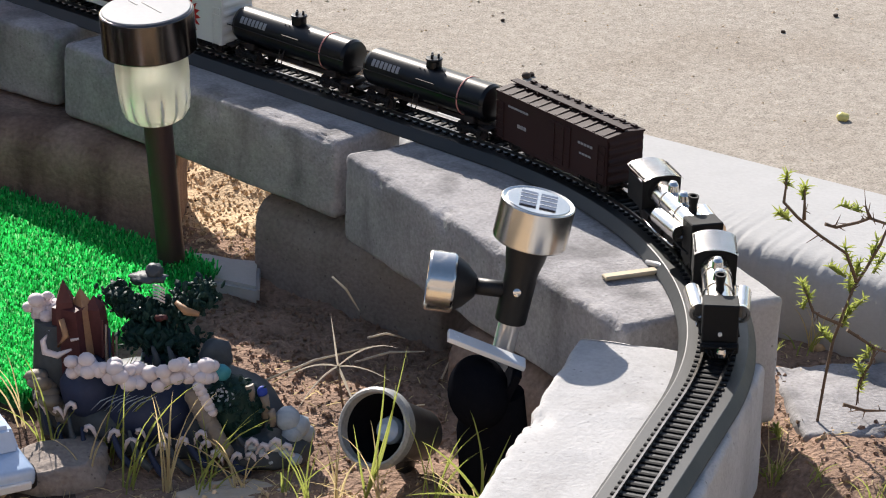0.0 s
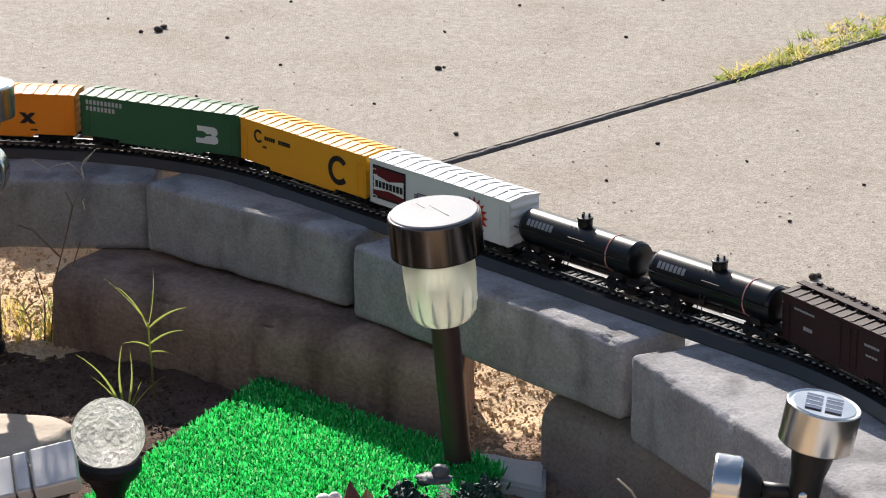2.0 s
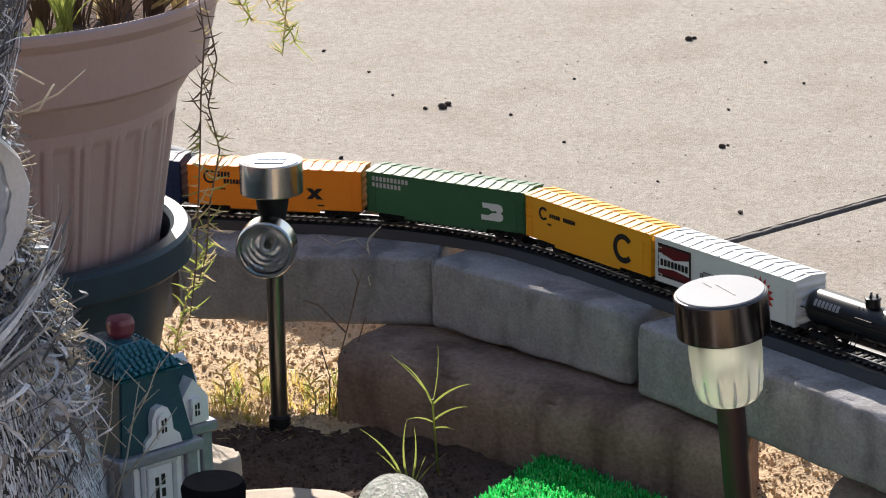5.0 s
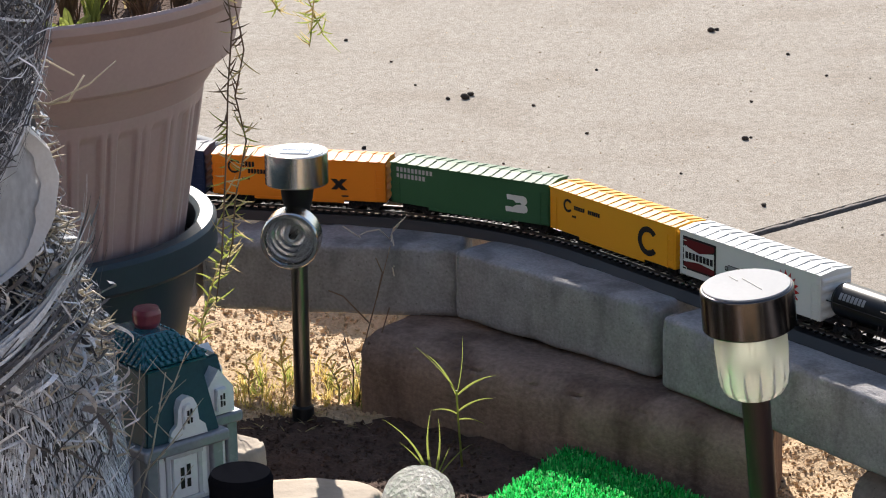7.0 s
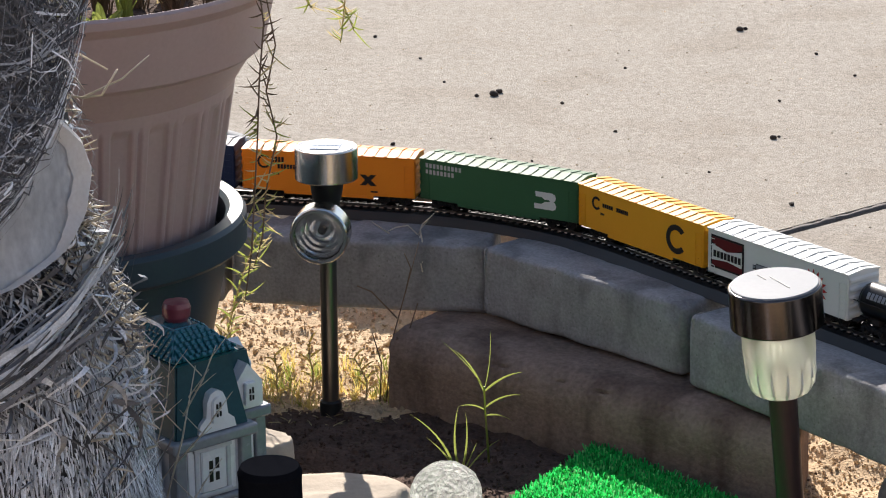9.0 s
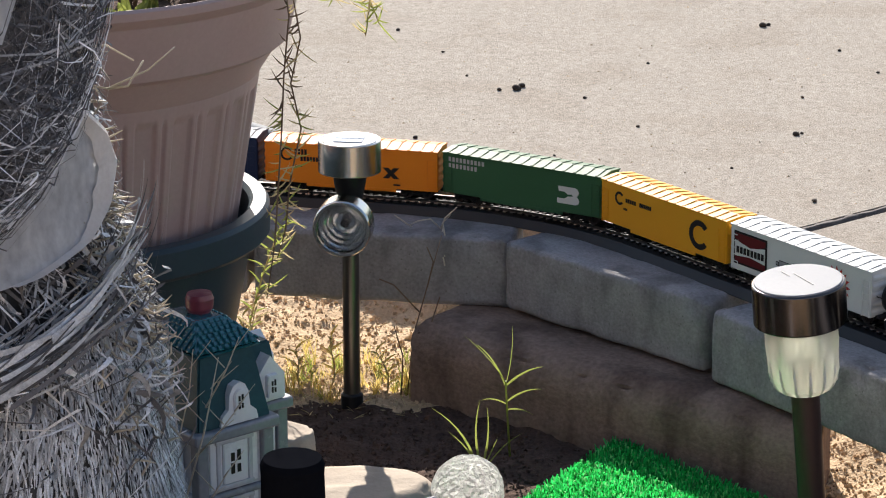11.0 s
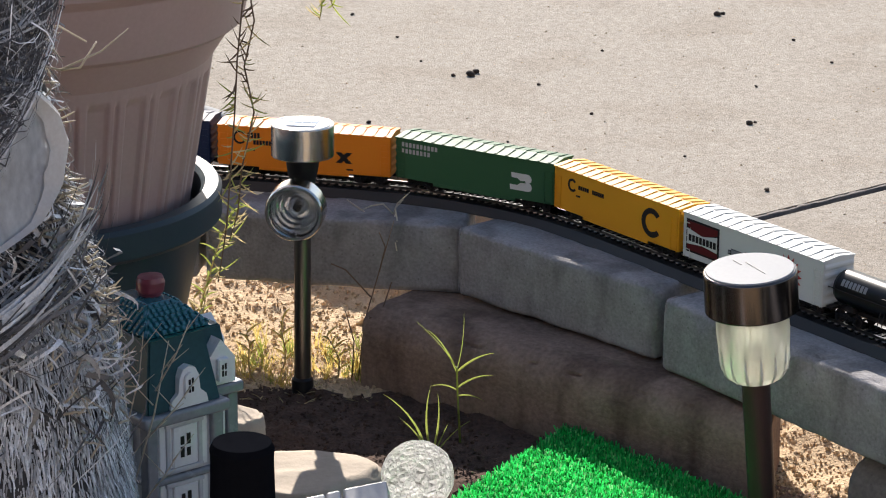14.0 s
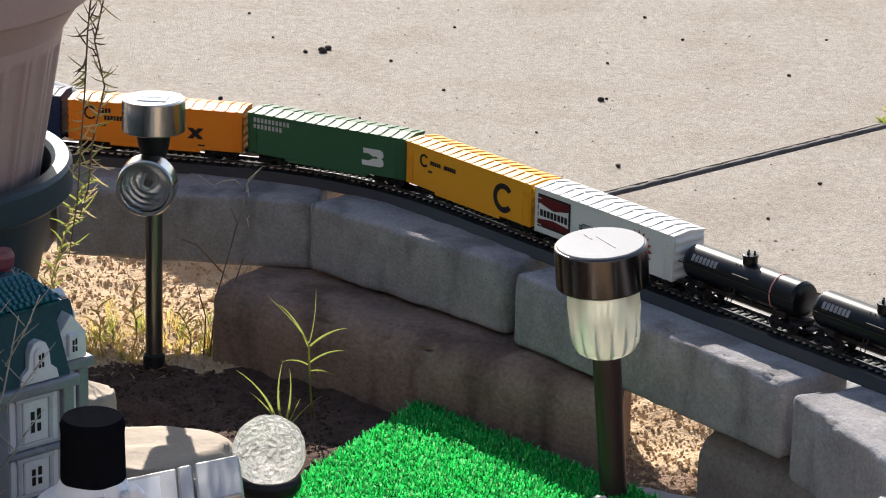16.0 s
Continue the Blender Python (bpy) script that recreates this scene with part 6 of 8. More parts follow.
M["clothwhite"] = mat("white_painted_resin", (0.88, 0.88, 0.90), (0.76, 0.77, 0.80), rough=0.6, scale=25, fine=200, bump=0.3, depth=0.001)
M["feltblack"] = mat("black_felt", (0.005, 0.0055, 0.0075), (0.008, 0.0085, 0.011), rough=0.95, scale=200, fine=900, bump=0.3, depth=0.0005, spec=0.0)
hat_figure()


def solar_box():
    t = thing("solar_panel_box", pose(-0.108, 2.085, 0.006, 22, -12, 2), "silver-framed solar panel with a pale glossy face", "solar panel")
    bm = bmesh.new()
    box(bm, (-0.018, 0, 0.004), (0.062, 0.040, 0.007), 0.0015, 2)
    part("frame", bm, "alu", t)
    bm = bmesh.new()
    box(bm, (-0.022, 0, 0.0079), (0.046, 0.030, 0.0008), 0.0002, 1)
    part("panel", bm, "capwhite", t, "pale glossy panel")
    bm = bmesh.new()
    box(bm, (0.0195, 0, 0.003), (0.011, 0.040, 0.011), 0.002, 2)
    part("end_cap", bm, "alu", t)
    bm = bmesh.new()
    box(bm, (0.043, 0, 0.001), (0.033, 0.042, 0.014), 0.002, 2)
    part("battery_box", bm, "alu", t)
    bm = bmesh.new()
    box(bm, (0.0, 0.002, -0.010), (0.10, 0.032, 0.014), 0.003, 2)
    tube(bm, [(0.0, 0.004, -0.012), (0.004, 0.045, -0.075), (0.006, 0.07, -0.140)], 0.008, 12)
    part("bracket", bm, "black", t)


M["alu"] = mat("silver_plastic", (0.42, 0.42, 0.43), (0.36, 0.36, 0.37), rough=0.35, metal=0.3, scale=30, fine=400, bump=0.05, depth=0.0003)
solar_box()


def floodlight(base, aim, label):
    t = thing("floodlight", Matrix.Translation(base), label, "garden lamp")
    m = Vector(aim).normalized().to_track_quat("Z", "Y").to_matrix().to_4x4()
    bm = bmesh.new()
    lathe(bm, [(0.0, -0.060), (0.012, -0.060), (0.019, -0.052), (0.0225, -0.020), (0.0265, 0.004), (0.0290, 0.012), (0.0268, 0.013)], 44, m)
    part("housing", bm, "black", t)
    bm = bmesh.new()
    lathe(bm, [(0.0285, 0.008), (0.0300, 0.010), (0.0300, 0.018), (0.0280, 0.0205), (0.0262, 0.0200), (0.0255, 0.012)], 56, m)
    part("bezel", bm, "dullgrey", t, "worn grey bezel")
    bm = bmesh.new()
    lathe(bm, [(0.0260, 0.012), (0.021, -0.006), (0.014, -0.018), (0.0, -0.020)], 44, m)
    part("reflector", bm, "feltblack", t)
    bm = bmesh.new()
    lathe(bm, [(0.0095, -0.016), (0.0105, -0.006), (0.009, -0.002), (0.004, 0.001), (0.0, 0.0015)], 28, m)
    part("bulb", bm, "bulbglass", t, "bulb lens tinted blue as reflected sky")
    bm = bmesh.new()
    tube(bm, [m @ Vector((0, 0, -0.035)), m @ Vector((0, 0, -0.035)) + Vector((0.0, 0.01, -0.03)), Vector((0.01, 0.03, -0.075))], 0.007, 10)
    part("stake", bm, "black", t)
    return t


M["dullgrey"] = mat("dull_grey_plastic", (0.42, 0.42, 0.41), (0.20, 0.20, 0.195), rough=0.5, scale=50, fine=400, bump=0.3, depth=0.0008)
# the bulb's blue is put in as a reflection of the sky
M["bulbglass"] = mat("sky_tinted_lens", (0.50, 0.62, 0.80), (0.38, 0.48, 0.64), rough=0.08, scale=50, fine=400, bump=0.1, depth=0.0005, coat=0.5)
floodlight((0.374, 2.014, -0.100), (-0.60, -0.66, 0.42), "black bullet floodlight with a grey ring lying in the bed")


def panel_spot():
    t = thing("panel_spotlight", pose(0.443, 1.986, -0.072), "black solar spotlight under a pale tilted panel", "garden lamp")
    bm = bmesh.new()
    bmesh.ops.create_uvsphere(bm, u_segments=28, v_segments=16, radius=0.026, matrix=Matrix.Translation((-0.008, -0.005, 0.014)) @ Matrix.Diagonal((0.85, 1.2, 1.0, 1)))
    lathe(bm, [(0.0, -0.085), (0.020, -0.085), (0.026, -0.02), (0.022, 0.012), (0.0, 0.014)], 28, Matrix.Translation((0.004, 0, 0)))
    part("housing", bm, "feltblack", t, smooth=True)
    m = Matrix.Translation((-0.004, -0.008, 0.048)) @ Matrix.Rotation(radians(21), 4, "Y") @ Matrix.Rotation(radians(10), 4, "X") @ Matrix.Rotation(radians(-8), 4, "Z")
    bm = bmesh.new()
    box(bm, (0, 0, 0), (0.060, 0.014, 0.004), 0.0008, 2, m)
    part("panel", bm, "capwhite", t, "pale tilted panel")
    bm = bmesh.new()
    box(bm, (0.026, 0.0, -0.035), (0.006, 0.030, 0.066), 0.001, 1, m)
    part("bracket", bm, "feltblack", t)


panel_spot()


# ---- resin castle ----
def castle():
    """A painted resin scene, kept as one piece: mound, waves, clouds, tower and trees."""
    rnd = random.Random(21)
    bm = bmesh.new()

    def ball(c, r, mi, sq=1.0, sub=2):
        q = bmesh.ops.create_icosphere(bm, subdivisions=sub, radius=r, matrix=Matrix.Translation(c) @ Matrix.Diagonal((1, 1, sq, 1)))
        for v in q["verts"]:
            for f in v.link_faces:
                f.material_index, f.smooth = mi, True

    q = bmesh.ops.create_icosphere(bm, subdivisions=4, radius=1.0, matrix=Matrix.Translation((0, 0, 0.012)) @ Matrix.Diagonal((0.096, 0.052, 0.036, 1)))
    for v in q["verts"]:
        v.co += v.normal * 0.012 * noise.noise(v.co * 30)
        for f in v.link_faces:
            f.material_index, f.smooth = 0, True
    def leaf_bit(p, r, mi):
        m = Matrix.Translation(p) @ Euler((rnd.uniform(0, 6), rnd.uniform(0, 6), rnd.uniform(0, 6))).to_matrix().to_4x4() @ Matrix.Diagonal((1.3, 0.8, 0.4, 1))
        q = bmesh.ops.create_icosphere(bm, subdivisions=1, radius=r, matrix=m)
        for v in q["verts"]:
            for f in v.link_faces:
                f.material_index = mi

    def leafy(c, spread, n, mi, r0=0.0015, r1=0.0032):
        for k in range(n):
            p = Vector(c) + Vector((rnd.gauss(0, spread[0]), rnd.gauss(0, spread[1]), rnd.gauss(0, spread[2])))
            leaf_bit(p, rnd.uniform(r0, r1), mi)

    def lump(c, r, mi, seed, rough=0.12, sub=3):
        """A knobbly ellipsoid."""
        q = bmesh.ops.create_icosphere(bm, subdivisions=sub, radius=1.0)
        off = Vector((seed, seed * 2.3, 0))
        for v in q["verts"]:
            k = 1 + rough * (noise.noise(v.co * 2.2 + off) + 0.5 * noise.noise(v.co * 6 + off))
            v.co = Vector((c[0] + v.co.x * r[0] * k, c[1] + v.co.y * r[1] * k, c[2] + v.co.z * r[2] * k))
            for f in v.link_faces:
                f.material_index, f.smooth = mi, True

    def curl(p, h, turn, mi):
        """A foam hook: a stalk that rises and rolls over."""
        p = Vector(p)
        pts = [p + Vector((turn * x, y, z)) * h for x, y, z in ((-0.5, 0.1, -1.6), (-0.35, -0.1, -0.6), (0.0, -0.2, 0.3), (0.5, -0.25, 0.75), (1.0, -0.25, 0.55), (1.15, -0.25, 0.05), (0.8, -0.25, -0.2))]
        tube(bm, pts, [0.10 * h, 0.26 * h, 0.38 * h, 0.42 * h, 0.42 * h, 0.36 * h, 0.22 * h], 8, mi)

    # two smooth navy hollows under the clouds, pale lines laid between as highlights
    lump((-0.004, -0.030, 0.026), (0.036, 0.030, 0.027), 1, 2, 0.06)
    lump((-0.050, -0.028, 0.040), (0.022, 0.024, 0.024), 1, 5, 0.06)
    for k in range(7):
        x = -0.044 + 0.005 * k
        tube(bm, [(x, -0.056, 0.034), (x + 0.008, -0.060, 0.044), (x + 0.020, -0.060, 0.050)], [0.0002, 0.0004, 0.0002], 4, 5)
    # sandy run beside the green growth
    for k in range(14):
        f = k / 13
        lump((0.032 + 0.024 * f, -0.052 - 0.010 * f, 0.048 - 0.038 * f), (0.007, 0.006, 0.007), 4, k, 0.2, 2)
    lump((0.060, -0.034, 0.030), (0.024, 0.018, 0.028), 2, 9, 0.25)
    leafy((0.060, -0.048, 0.038), (0.011, 0.004, 0.011), 260, 2, 0.0012, 0.0028)
    leafy((0.052, -0.050, 0.048), (0.006, 0.003, 0.005), 40, 5, 0.0008, 0.0016)
    for x, z, tall in ((0.073, 0.040, 0.016), (0.084, 0.030, 0.018), (0.089, 0.024, 0.012)):
        tube(bm, [(x, -0.042, z), (x + 0.001, -0.044, z + tall * 0.6), (x - 0.001, -0.044, z + tall)], [0.0034, 0.0028, 0.0036], 7, 4)
    lump((0.0816, -0.042, 0.050), (0.004, 0.004, 0.005), 9, 3, 0.1, 2)
    lump((0.052, -0.042, 0.064), (0.0065, 0.006, 0.0065), 8, 4, 0.2, 2)
    lump((0.044, -0.016, 0.066), (0.012, 0.010, 0.013), 0, 6, 0.25)
    for c, r in (((0.100, -0.036, 0.026), 0.010), ((0.108, -0.034, 0.020), 0.009), ((0.104, -0.040, 0.016), 0.008), ((0.112, -0.030, 0.012), 0.008)):
        lump(c, (r, r, r), 5, r * 900, 0.15, 2)
    # band of clouds, and the bank on the left
    for k in range(46):
        f = k / 45
        ball((-0.062 + 0.108 * f + rnd.gauss(0, 0.002), -0.044 - 0.008 * math.sin(f * 3) + rnd.gauss(0, 0.003), 0.0640 - 0.001 * f + 0.003 * math.sin(f * 9) + rnd.gauss(0, 0.0034)), rnd.uniform(0.0042, 0.0074), 3, 0.85)
    for k in range(26):
        ball((-0.086 + rnd.gauss(0, 0.0075), rnd.gauss(0, 0.005), 0.090 + rnd.gauss(0, 0.0042)), rnd.uniform(0.004, 0.007), 3, 0.85)
    for k in range(6):
        ball((0.036 + 0.002 * k, -0.056, 0.058 - 0.004 * k), 0.0046, 3, 0.9)
    # dark stump under the left bank, pale bands below it, and a white horn
    lathe(bm, [(0.0, 0.02), (0.020, 0.02), (0.017, 0.084), (0.0, 0.086)], 14, Matrix.Translation((-0.078, -0.004, 0)), 0)
    for k in range(12):
        lump((-0.090 + 0.0022 * k, -0.026 + rnd.gauss(0, 0.003), 0.046 - 0.0032 * k), (0.009, 0.008, 0.005), 4, k + 20, 0.2, 2)
    tube(bm, [(-0.0785, -0.032, 0.086), (-0.0830, -0.034, 0.078), (-0.0815, -0.035, 0.070), (-0.072, -0.036, 0.068), (-0.0615, -0.036, 0.0735)], [0.0006, 0.0022, 0.0030, 0.0026, 0.0008], 8, 3)
    # oxblood tower of leaning faces with a pointed top and one gold side
    for c, r, z0, z1, tip, mi, turn in (((-0.056, -0.010), 0.020, 0.045, 0.100, 0.101, 6, 0.3), ((-0.064, -0.008), 0.011, 0.070, 0.105, 0.122, 6, 0.9), ((-0.049, -0.010), 0.012, 0.060, 0.098, 0.114, 7, 0.2), ((-0.041, -0.006), 0.011, 0.058, 0.098, 0.108, 6, 0.6)):
        lathe(bm, [(0.0, z0), (r, z0), (r * 0.78, z1), (0.0, tip)], 4, Matrix.Translation((*c, 0)) @ Matrix.Rotation(turn, 4, "Z") @ Matrix.Rotation(radians(-5), 4, "Y"), mi, False)
    for k in range(5):
        x = -0.040 + 0.0026 * k
        box(bm, (x, -0.024, 0.078 - 0.003 * k), (0.0016, 0.002, 0.030), 0.0004, 1, mi=(6, 4, 1, 6, 4)[k])
    tube(bm, [(-0.070, -0.028, 0.094), (-0.066, -0.032, 0.082), (-0.072, -0.034, 0.074)], [0.0022, 0.0026, 0.0010], 6, 7)
    tube(bm, [(-0.062, -0.034, 0.080), (-0.056, -0.035, 0.082)], [0.0012, 0.0008], 5, 3)
    # the dark green crown behind: clumps of leaves on short limbs, gaps between
    lathe(bm, [(0.0, 0.0), (0.024, 0.0), (0.013, 0.06), (0.0, 0.074)], 14, Matrix.Translation((-0.002, 0.010, 0)), 1)
    for c, n, w in (((-0.006, 0.010, 0.086), 150, 0.008), ((-0.034, 0.012, 0.098), 80, 0.0055), ((-0.024, 0.012, 0.090), 70, 0.006), ((0.014, 0.010, 0.092), 100, 0.006), ((0.030, 0.014, 0.104), 70, 0.005), ((0.024, 0.014, 0.094), 60, 0.005), ((-0.002, 0.0, 0.070), 120, 0.009), ((0.016, 0.0, 0.068), 90, 0.007), ((-0.018, 0.0, 0.074), 60, 0.006)):
        leafy(c, (w * 1.1, 0.006, w * 0.9), int(n * 1.5), 2, 0.0016, 0.0040)
        lump(c, (w * 1.5, 0.009, w * 1.3), 2, c[0] * 300, 0.35, 3)
    tube(bm, [(0.0, 0.004, 0.078), (0.016, 0.006, 0.094), (0.034, 0.012, 0.112)], [0.003, 0.0024, 0.0016], 6, 2)
    for x in (-0.002, 0.010):
        tube(bm, [(x, -0.018, 0.050), (x + 0.002, -0.020, 0.062), (x - 0.002, -0.018, 0.072)], [0.004, 0.003, 0.0012], 7, 0)
    # grey-green cap on top, pale ribs and a tan foot
    lump((-0.010, 0.010, 0.1155), (0.014, 0.010, 0.0030), 0, 3.3, 0.35)
    lump((-0.006, 0.010, 0.1205), (0.0065, 0.006, 0.0060), 0, 4.1, 0.3)
    lump((-0.018, 0.008, 0.113), (0.006, 0.005, 0.0030), 2, 5.1, 0.3)
    for k in range(5):
        tube(bm, [(-0.005, -0.004, 0.115 - 0.0026 * k), (-0.001, -0.008, 0.1165 - 0.0026 * k), (0.004, -0.006, 0.1125 - 0.0026 * k)], 0.0008, 5, 3)
    tube(bm, [(0.012, -0.004, 0.102), (0.020, -0.008, 0.097), (0.030, -0.007, 0.0945)], [0.0018, 0.0034, 0.0020], 8, 7)
    tube(bm, [(-0.002, -0.008, 0.090), (0.006, -0.010, 0.092)], [0.003, 0.0018], 7, 6)
    # swept waves round the foot, each ridge ending above in a foam hook
    for k in range(16):
        f = k / 15
        a = radians(-165 + 128 * f)
        top = Vector((0.088 * math.cos(a) - 0.004, 0.060 * math.sin(a) - 0.004, 0.020 + 0.006 * math.sin(k * 1.9)))
        sweep_x = 0.012 + 0.030 * max(0.0, f - 0.35)
        foot = top + Vector((sweep_x, -0.010, -0.026))
        mid = top.lerp(foot, 0.5) + Vector((-0.004, -0.004, -0.005))
        tube(bm, [(1 - q) ** 2 * top + 2 * q * (1 - q) * mid + q * q * foot for q in (0, 0.2, 0.4, 0.6, 0.8, 1)], [0.0012, 0.0018, 0.0024, 0.0028, 0.0030, 0.0030], 7, 1 if k % 2 else 0)
    for x, y, z, h, turn in ((-0.062, -0.052, 0.034, 0.0050, 1), (-0.068, -0.048, 0.028, 0.0042, -1), (-0.042, -0.060, 0.020, 0.0048, -1), (-0.0276, -0.064, 0.0196, 0.0048, 1), (-0.0153, -0.065, 0.0135, 0.0052, 1), (-0.0044, -0.063, 0.0213, 0.0040, -1), (0.008, -0.066, 0.012, 0.0048, 1), (0.015, -0.066, 0.020, 0.0040, -1),
                             (0.0236, -0.068, 0.0177, 0.0050, 1), (0.0372, -0.068, 0.0240, 0.0050, 1), (0.041, -0.069, 0.0170, 0.0046, 1), (0.0535, -0.070, 0.0096, 0.0050, -1), (0.064, -0.068, 0.008, 0.0046, 1), (-0.084, -0.036, 0.026, 0.0044, -1), (-0.090, -0.026, 0.032, 0.0044, 1)):
        curl((x, y, z), h, turn, 3)
    for x, z in ((0.074, 0.016), (0.082, 0.012), (0.091, 0.016), (0.099, 0.012), (0.106, 0.006), (0.078, 0.004), (0.088, 0.004)):
        curl((x, -0.060 + 0.10 * (x - 0.074), z), 0.0052, 1 if z > 0.01 else -1, 3)
        ball((x + 0.002, -0.056, z - 0.003), 0.0058, 5, 0.8)
    lump((0.085, -0.040, 0.002), (0.034, 0.022, 0.014), 0, 11, 0.15)
    t = thing("resin_castle", pose(0.222, 2.135, -0.143, 0, 0, -14), "painted resin fantasy scene with clouds, trees and waves", "garden ornament")
    bm.verts.index_update()
    for k, (name, key) in enumerate((("rock", "r_dark"), ("wave", "r_navy"), ("foliage", "r_green"), ("cloud", "r_cloud"), ("sand_lump", "r_sand"), ("ice_and_highlight", "r_ice"), ("tower", "r_brown"), ("tower_face", "r_tan"), ("teal_ball", "r_teal"), ("blue_ball", "r_blue"))):
        faces = [f for f in bm.faces if f.material_index == k]
        left, lumps = set(faces), []
        if name == "foliage":
            left, lumps = set(), [faces]
        while left:
            todo, lump = [left.pop()], []
            while todo:
                f = todo.pop()
                lump.append(f)
                for e in f.edges:
                    for g in e.link_faces:
                        if g in left:
                            left.discard(g)
                            todo.append(g)
            lumps.append(lump)
        for lump in lumps:
            piece = bmesh.new()
            made = {}
            for f in lump:
                for v in f.verts:
                    if v.index not in made:
                        made[v.index] = piece.verts.new(v.co)
                piece.faces.new([made[v.index] for v in f.verts]).smooth = f.smooth
            ob = part(name, piece, key, t)
            if name == "foliage":
                ob["kind"] = "stuff"
    bm.free()


for key, c, c2 in (("r_dark", (0.085, 0.10, 0.11), (0.045, 0.05, 0.058)), ("r_navy", (0.035, 0.048, 0.10), (0.02, 0.028, 0.06)), ("r_green", (0.010, 0.045, 0.036), (0.006, 0.022, 0.02)), ("r_cloud", (0.78, 0.70, 0.70), (0.58, 0.51, 0.52)),
                   ("r_sand", (0.30, 0.25, 0.20), (0.2, 0.165, 0.13)), ("r_ice", (0.46, 0.52, 0.57), (0.25, 0.3, 0.35)), ("r_brown", (0.13, 0.042, 0.042), (0.05, 0.02, 0.02)), ("r_tan", (0.46, 0.29, 0.15), (0.24, 0.12, 0.08)), ("r_blue", (0.03, 0.07, 0.4), (0.02, 0.04, 0.25)), ("r_teal", (0.06, 0.30, 0.34), (0.04, 0.2, 0.24))):
    M[key] = mat(key, c, c2, rough=0.55, scale=60, fine=350, mix=0.7, bump=0.35, depth=0.001, spec=0.25)
castle()


# ---- toy car at the front of the bed ----
def toy_car():
    t = thing("toy_car", pose(0.088, 2.045, -0.128, 0, 8, -70), "pale blue toy car nosing into dry grass", "toy car")
    bm = bmesh.new()
    box(bm, (0, 0, 0.012), (0.085, 0.040, 0.016), 0.005, 3)
    part("body", bm, "toyblue", t, smooth=True)
    bm = bmesh.new()
    frustum(bm, -0.030, 0.018, -0.018, 0.018, 0.018, 0.036, 0.010, 0.004, 0.003)
    part("cabin", bm, "toyblue", t)
    bm = bmesh.new()
    box(bm, (0.043, 0, 0.008), (0.004, 0.030, 0.007), 0.001, 1)
    part("grille", bm, "capwhite", t)
    for sx in (-1, 1):
        for sy in (-1, 1):
            bm = bmesh.new()
            lathe(bm, [(0.0, -0.004), (0.009, -0.004), (0.010, -0.002), (0.010, 0.002), (0.009, 0.004), (0.0, 0.004)], 18, Matrix.Translation((sx * 0.027, sy * 0.019, 0.004)) @ Matrix.Rotation(radians(90), 4, "X"))
            part("wheel", bm, "black", t)


M["toyblue"] = mat("pale_blue_paint", (0.46, 0.58, 0.76), (0.36, 0.47, 0.64), rough=0.25, scale=30, fine=300, bump=0.05, depth=0.0003, coat=0.5)
toy_car()


# ---- soil crumbs, gravel and litter ----
def on_ground(x, y):
    return Vector((x, y, ground_height(x, y)))


def scatter_clods(name, label, matname, zones, seed):
    rnd = random.Random(seed)
    verts, faces = [], []
    ico = bmesh.new()
    bmesh.ops.create_icosphere(ico, subdivisions=1, radius=1.0)
    base = [v.co.copy() for v in ico.verts]
    tri = [[v.index for v in f.verts] for f in ico.faces]
    ico.free()
    for x0, x1, y0, y1, n in zones:
        for k in range(n):
            x, y = rnd.uniform(x0, x1), rnd.uniform(y0, y1)
            r = 0.0006 + 0.0021 * rnd.random() ** 2.5
            if rnd.random() < 0.02:
                r *= 2.2
            p = on_ground(x, y) + Vector((0, 0, r * 0.25))
            m = Euler((rnd.random() * 6, rnd.random() * 6, rnd.random() * 6)).to_matrix()
            sc = Vector((r * rnd.uniform(0.7, 1.4), r * rnd.uniform(0.7, 1.3), r * rnd.uniform(0.35, 0.6)))
            o = len(verts)
            for q in base:
                j = 1 + rnd.uniform(-0.22, 0.22)
                w = m @ Vector((q.x * sc.x * j, q.y * sc.y * j, q.z * sc.z * j))
                verts.append((p.x + w.x, p.y + w.y, p.z + w.z))
            faces += [[o + i for i in f] for f in tri]
    me = bpy.data.meshes.new(name)
    me.from_pydata(verts, [], faces)
    me.materials.append(M[matname])
    tagged(new(name, me), label, "soil", kind="stuff")


scatter_clods("dry_gravel", "loose dry soil crumbs and small gravel", "clod", ((-0.32, -0.05, 2.765, 3.12, 5200), (0.27, 0.42, 2.46, 2.75, 2600), (0.62, 0.95, 1.95, 2.25, 600), (0.05, 0.45, 1.95, 2.03, 800)), 31)
# crumbs on the shaded bed take the darkened soil colour, lit ones the brown
scatter_clods("shade_crumb", "soil crumbs in the bed, darkened for shade", "damp", ((-0.10, 0.30, 2.55, 2.70, 700), (-0.20, 0.02, 2.45, 2.76, 2200)), 33)
scatter_clods("soil_crumb", "brown crumbly soil lying in the bed", "soil", ((0.24, 0.47, 2.05, 2.40, 3600), (0.62, 0.90, 1.75, 2.1, 1800)), 34)


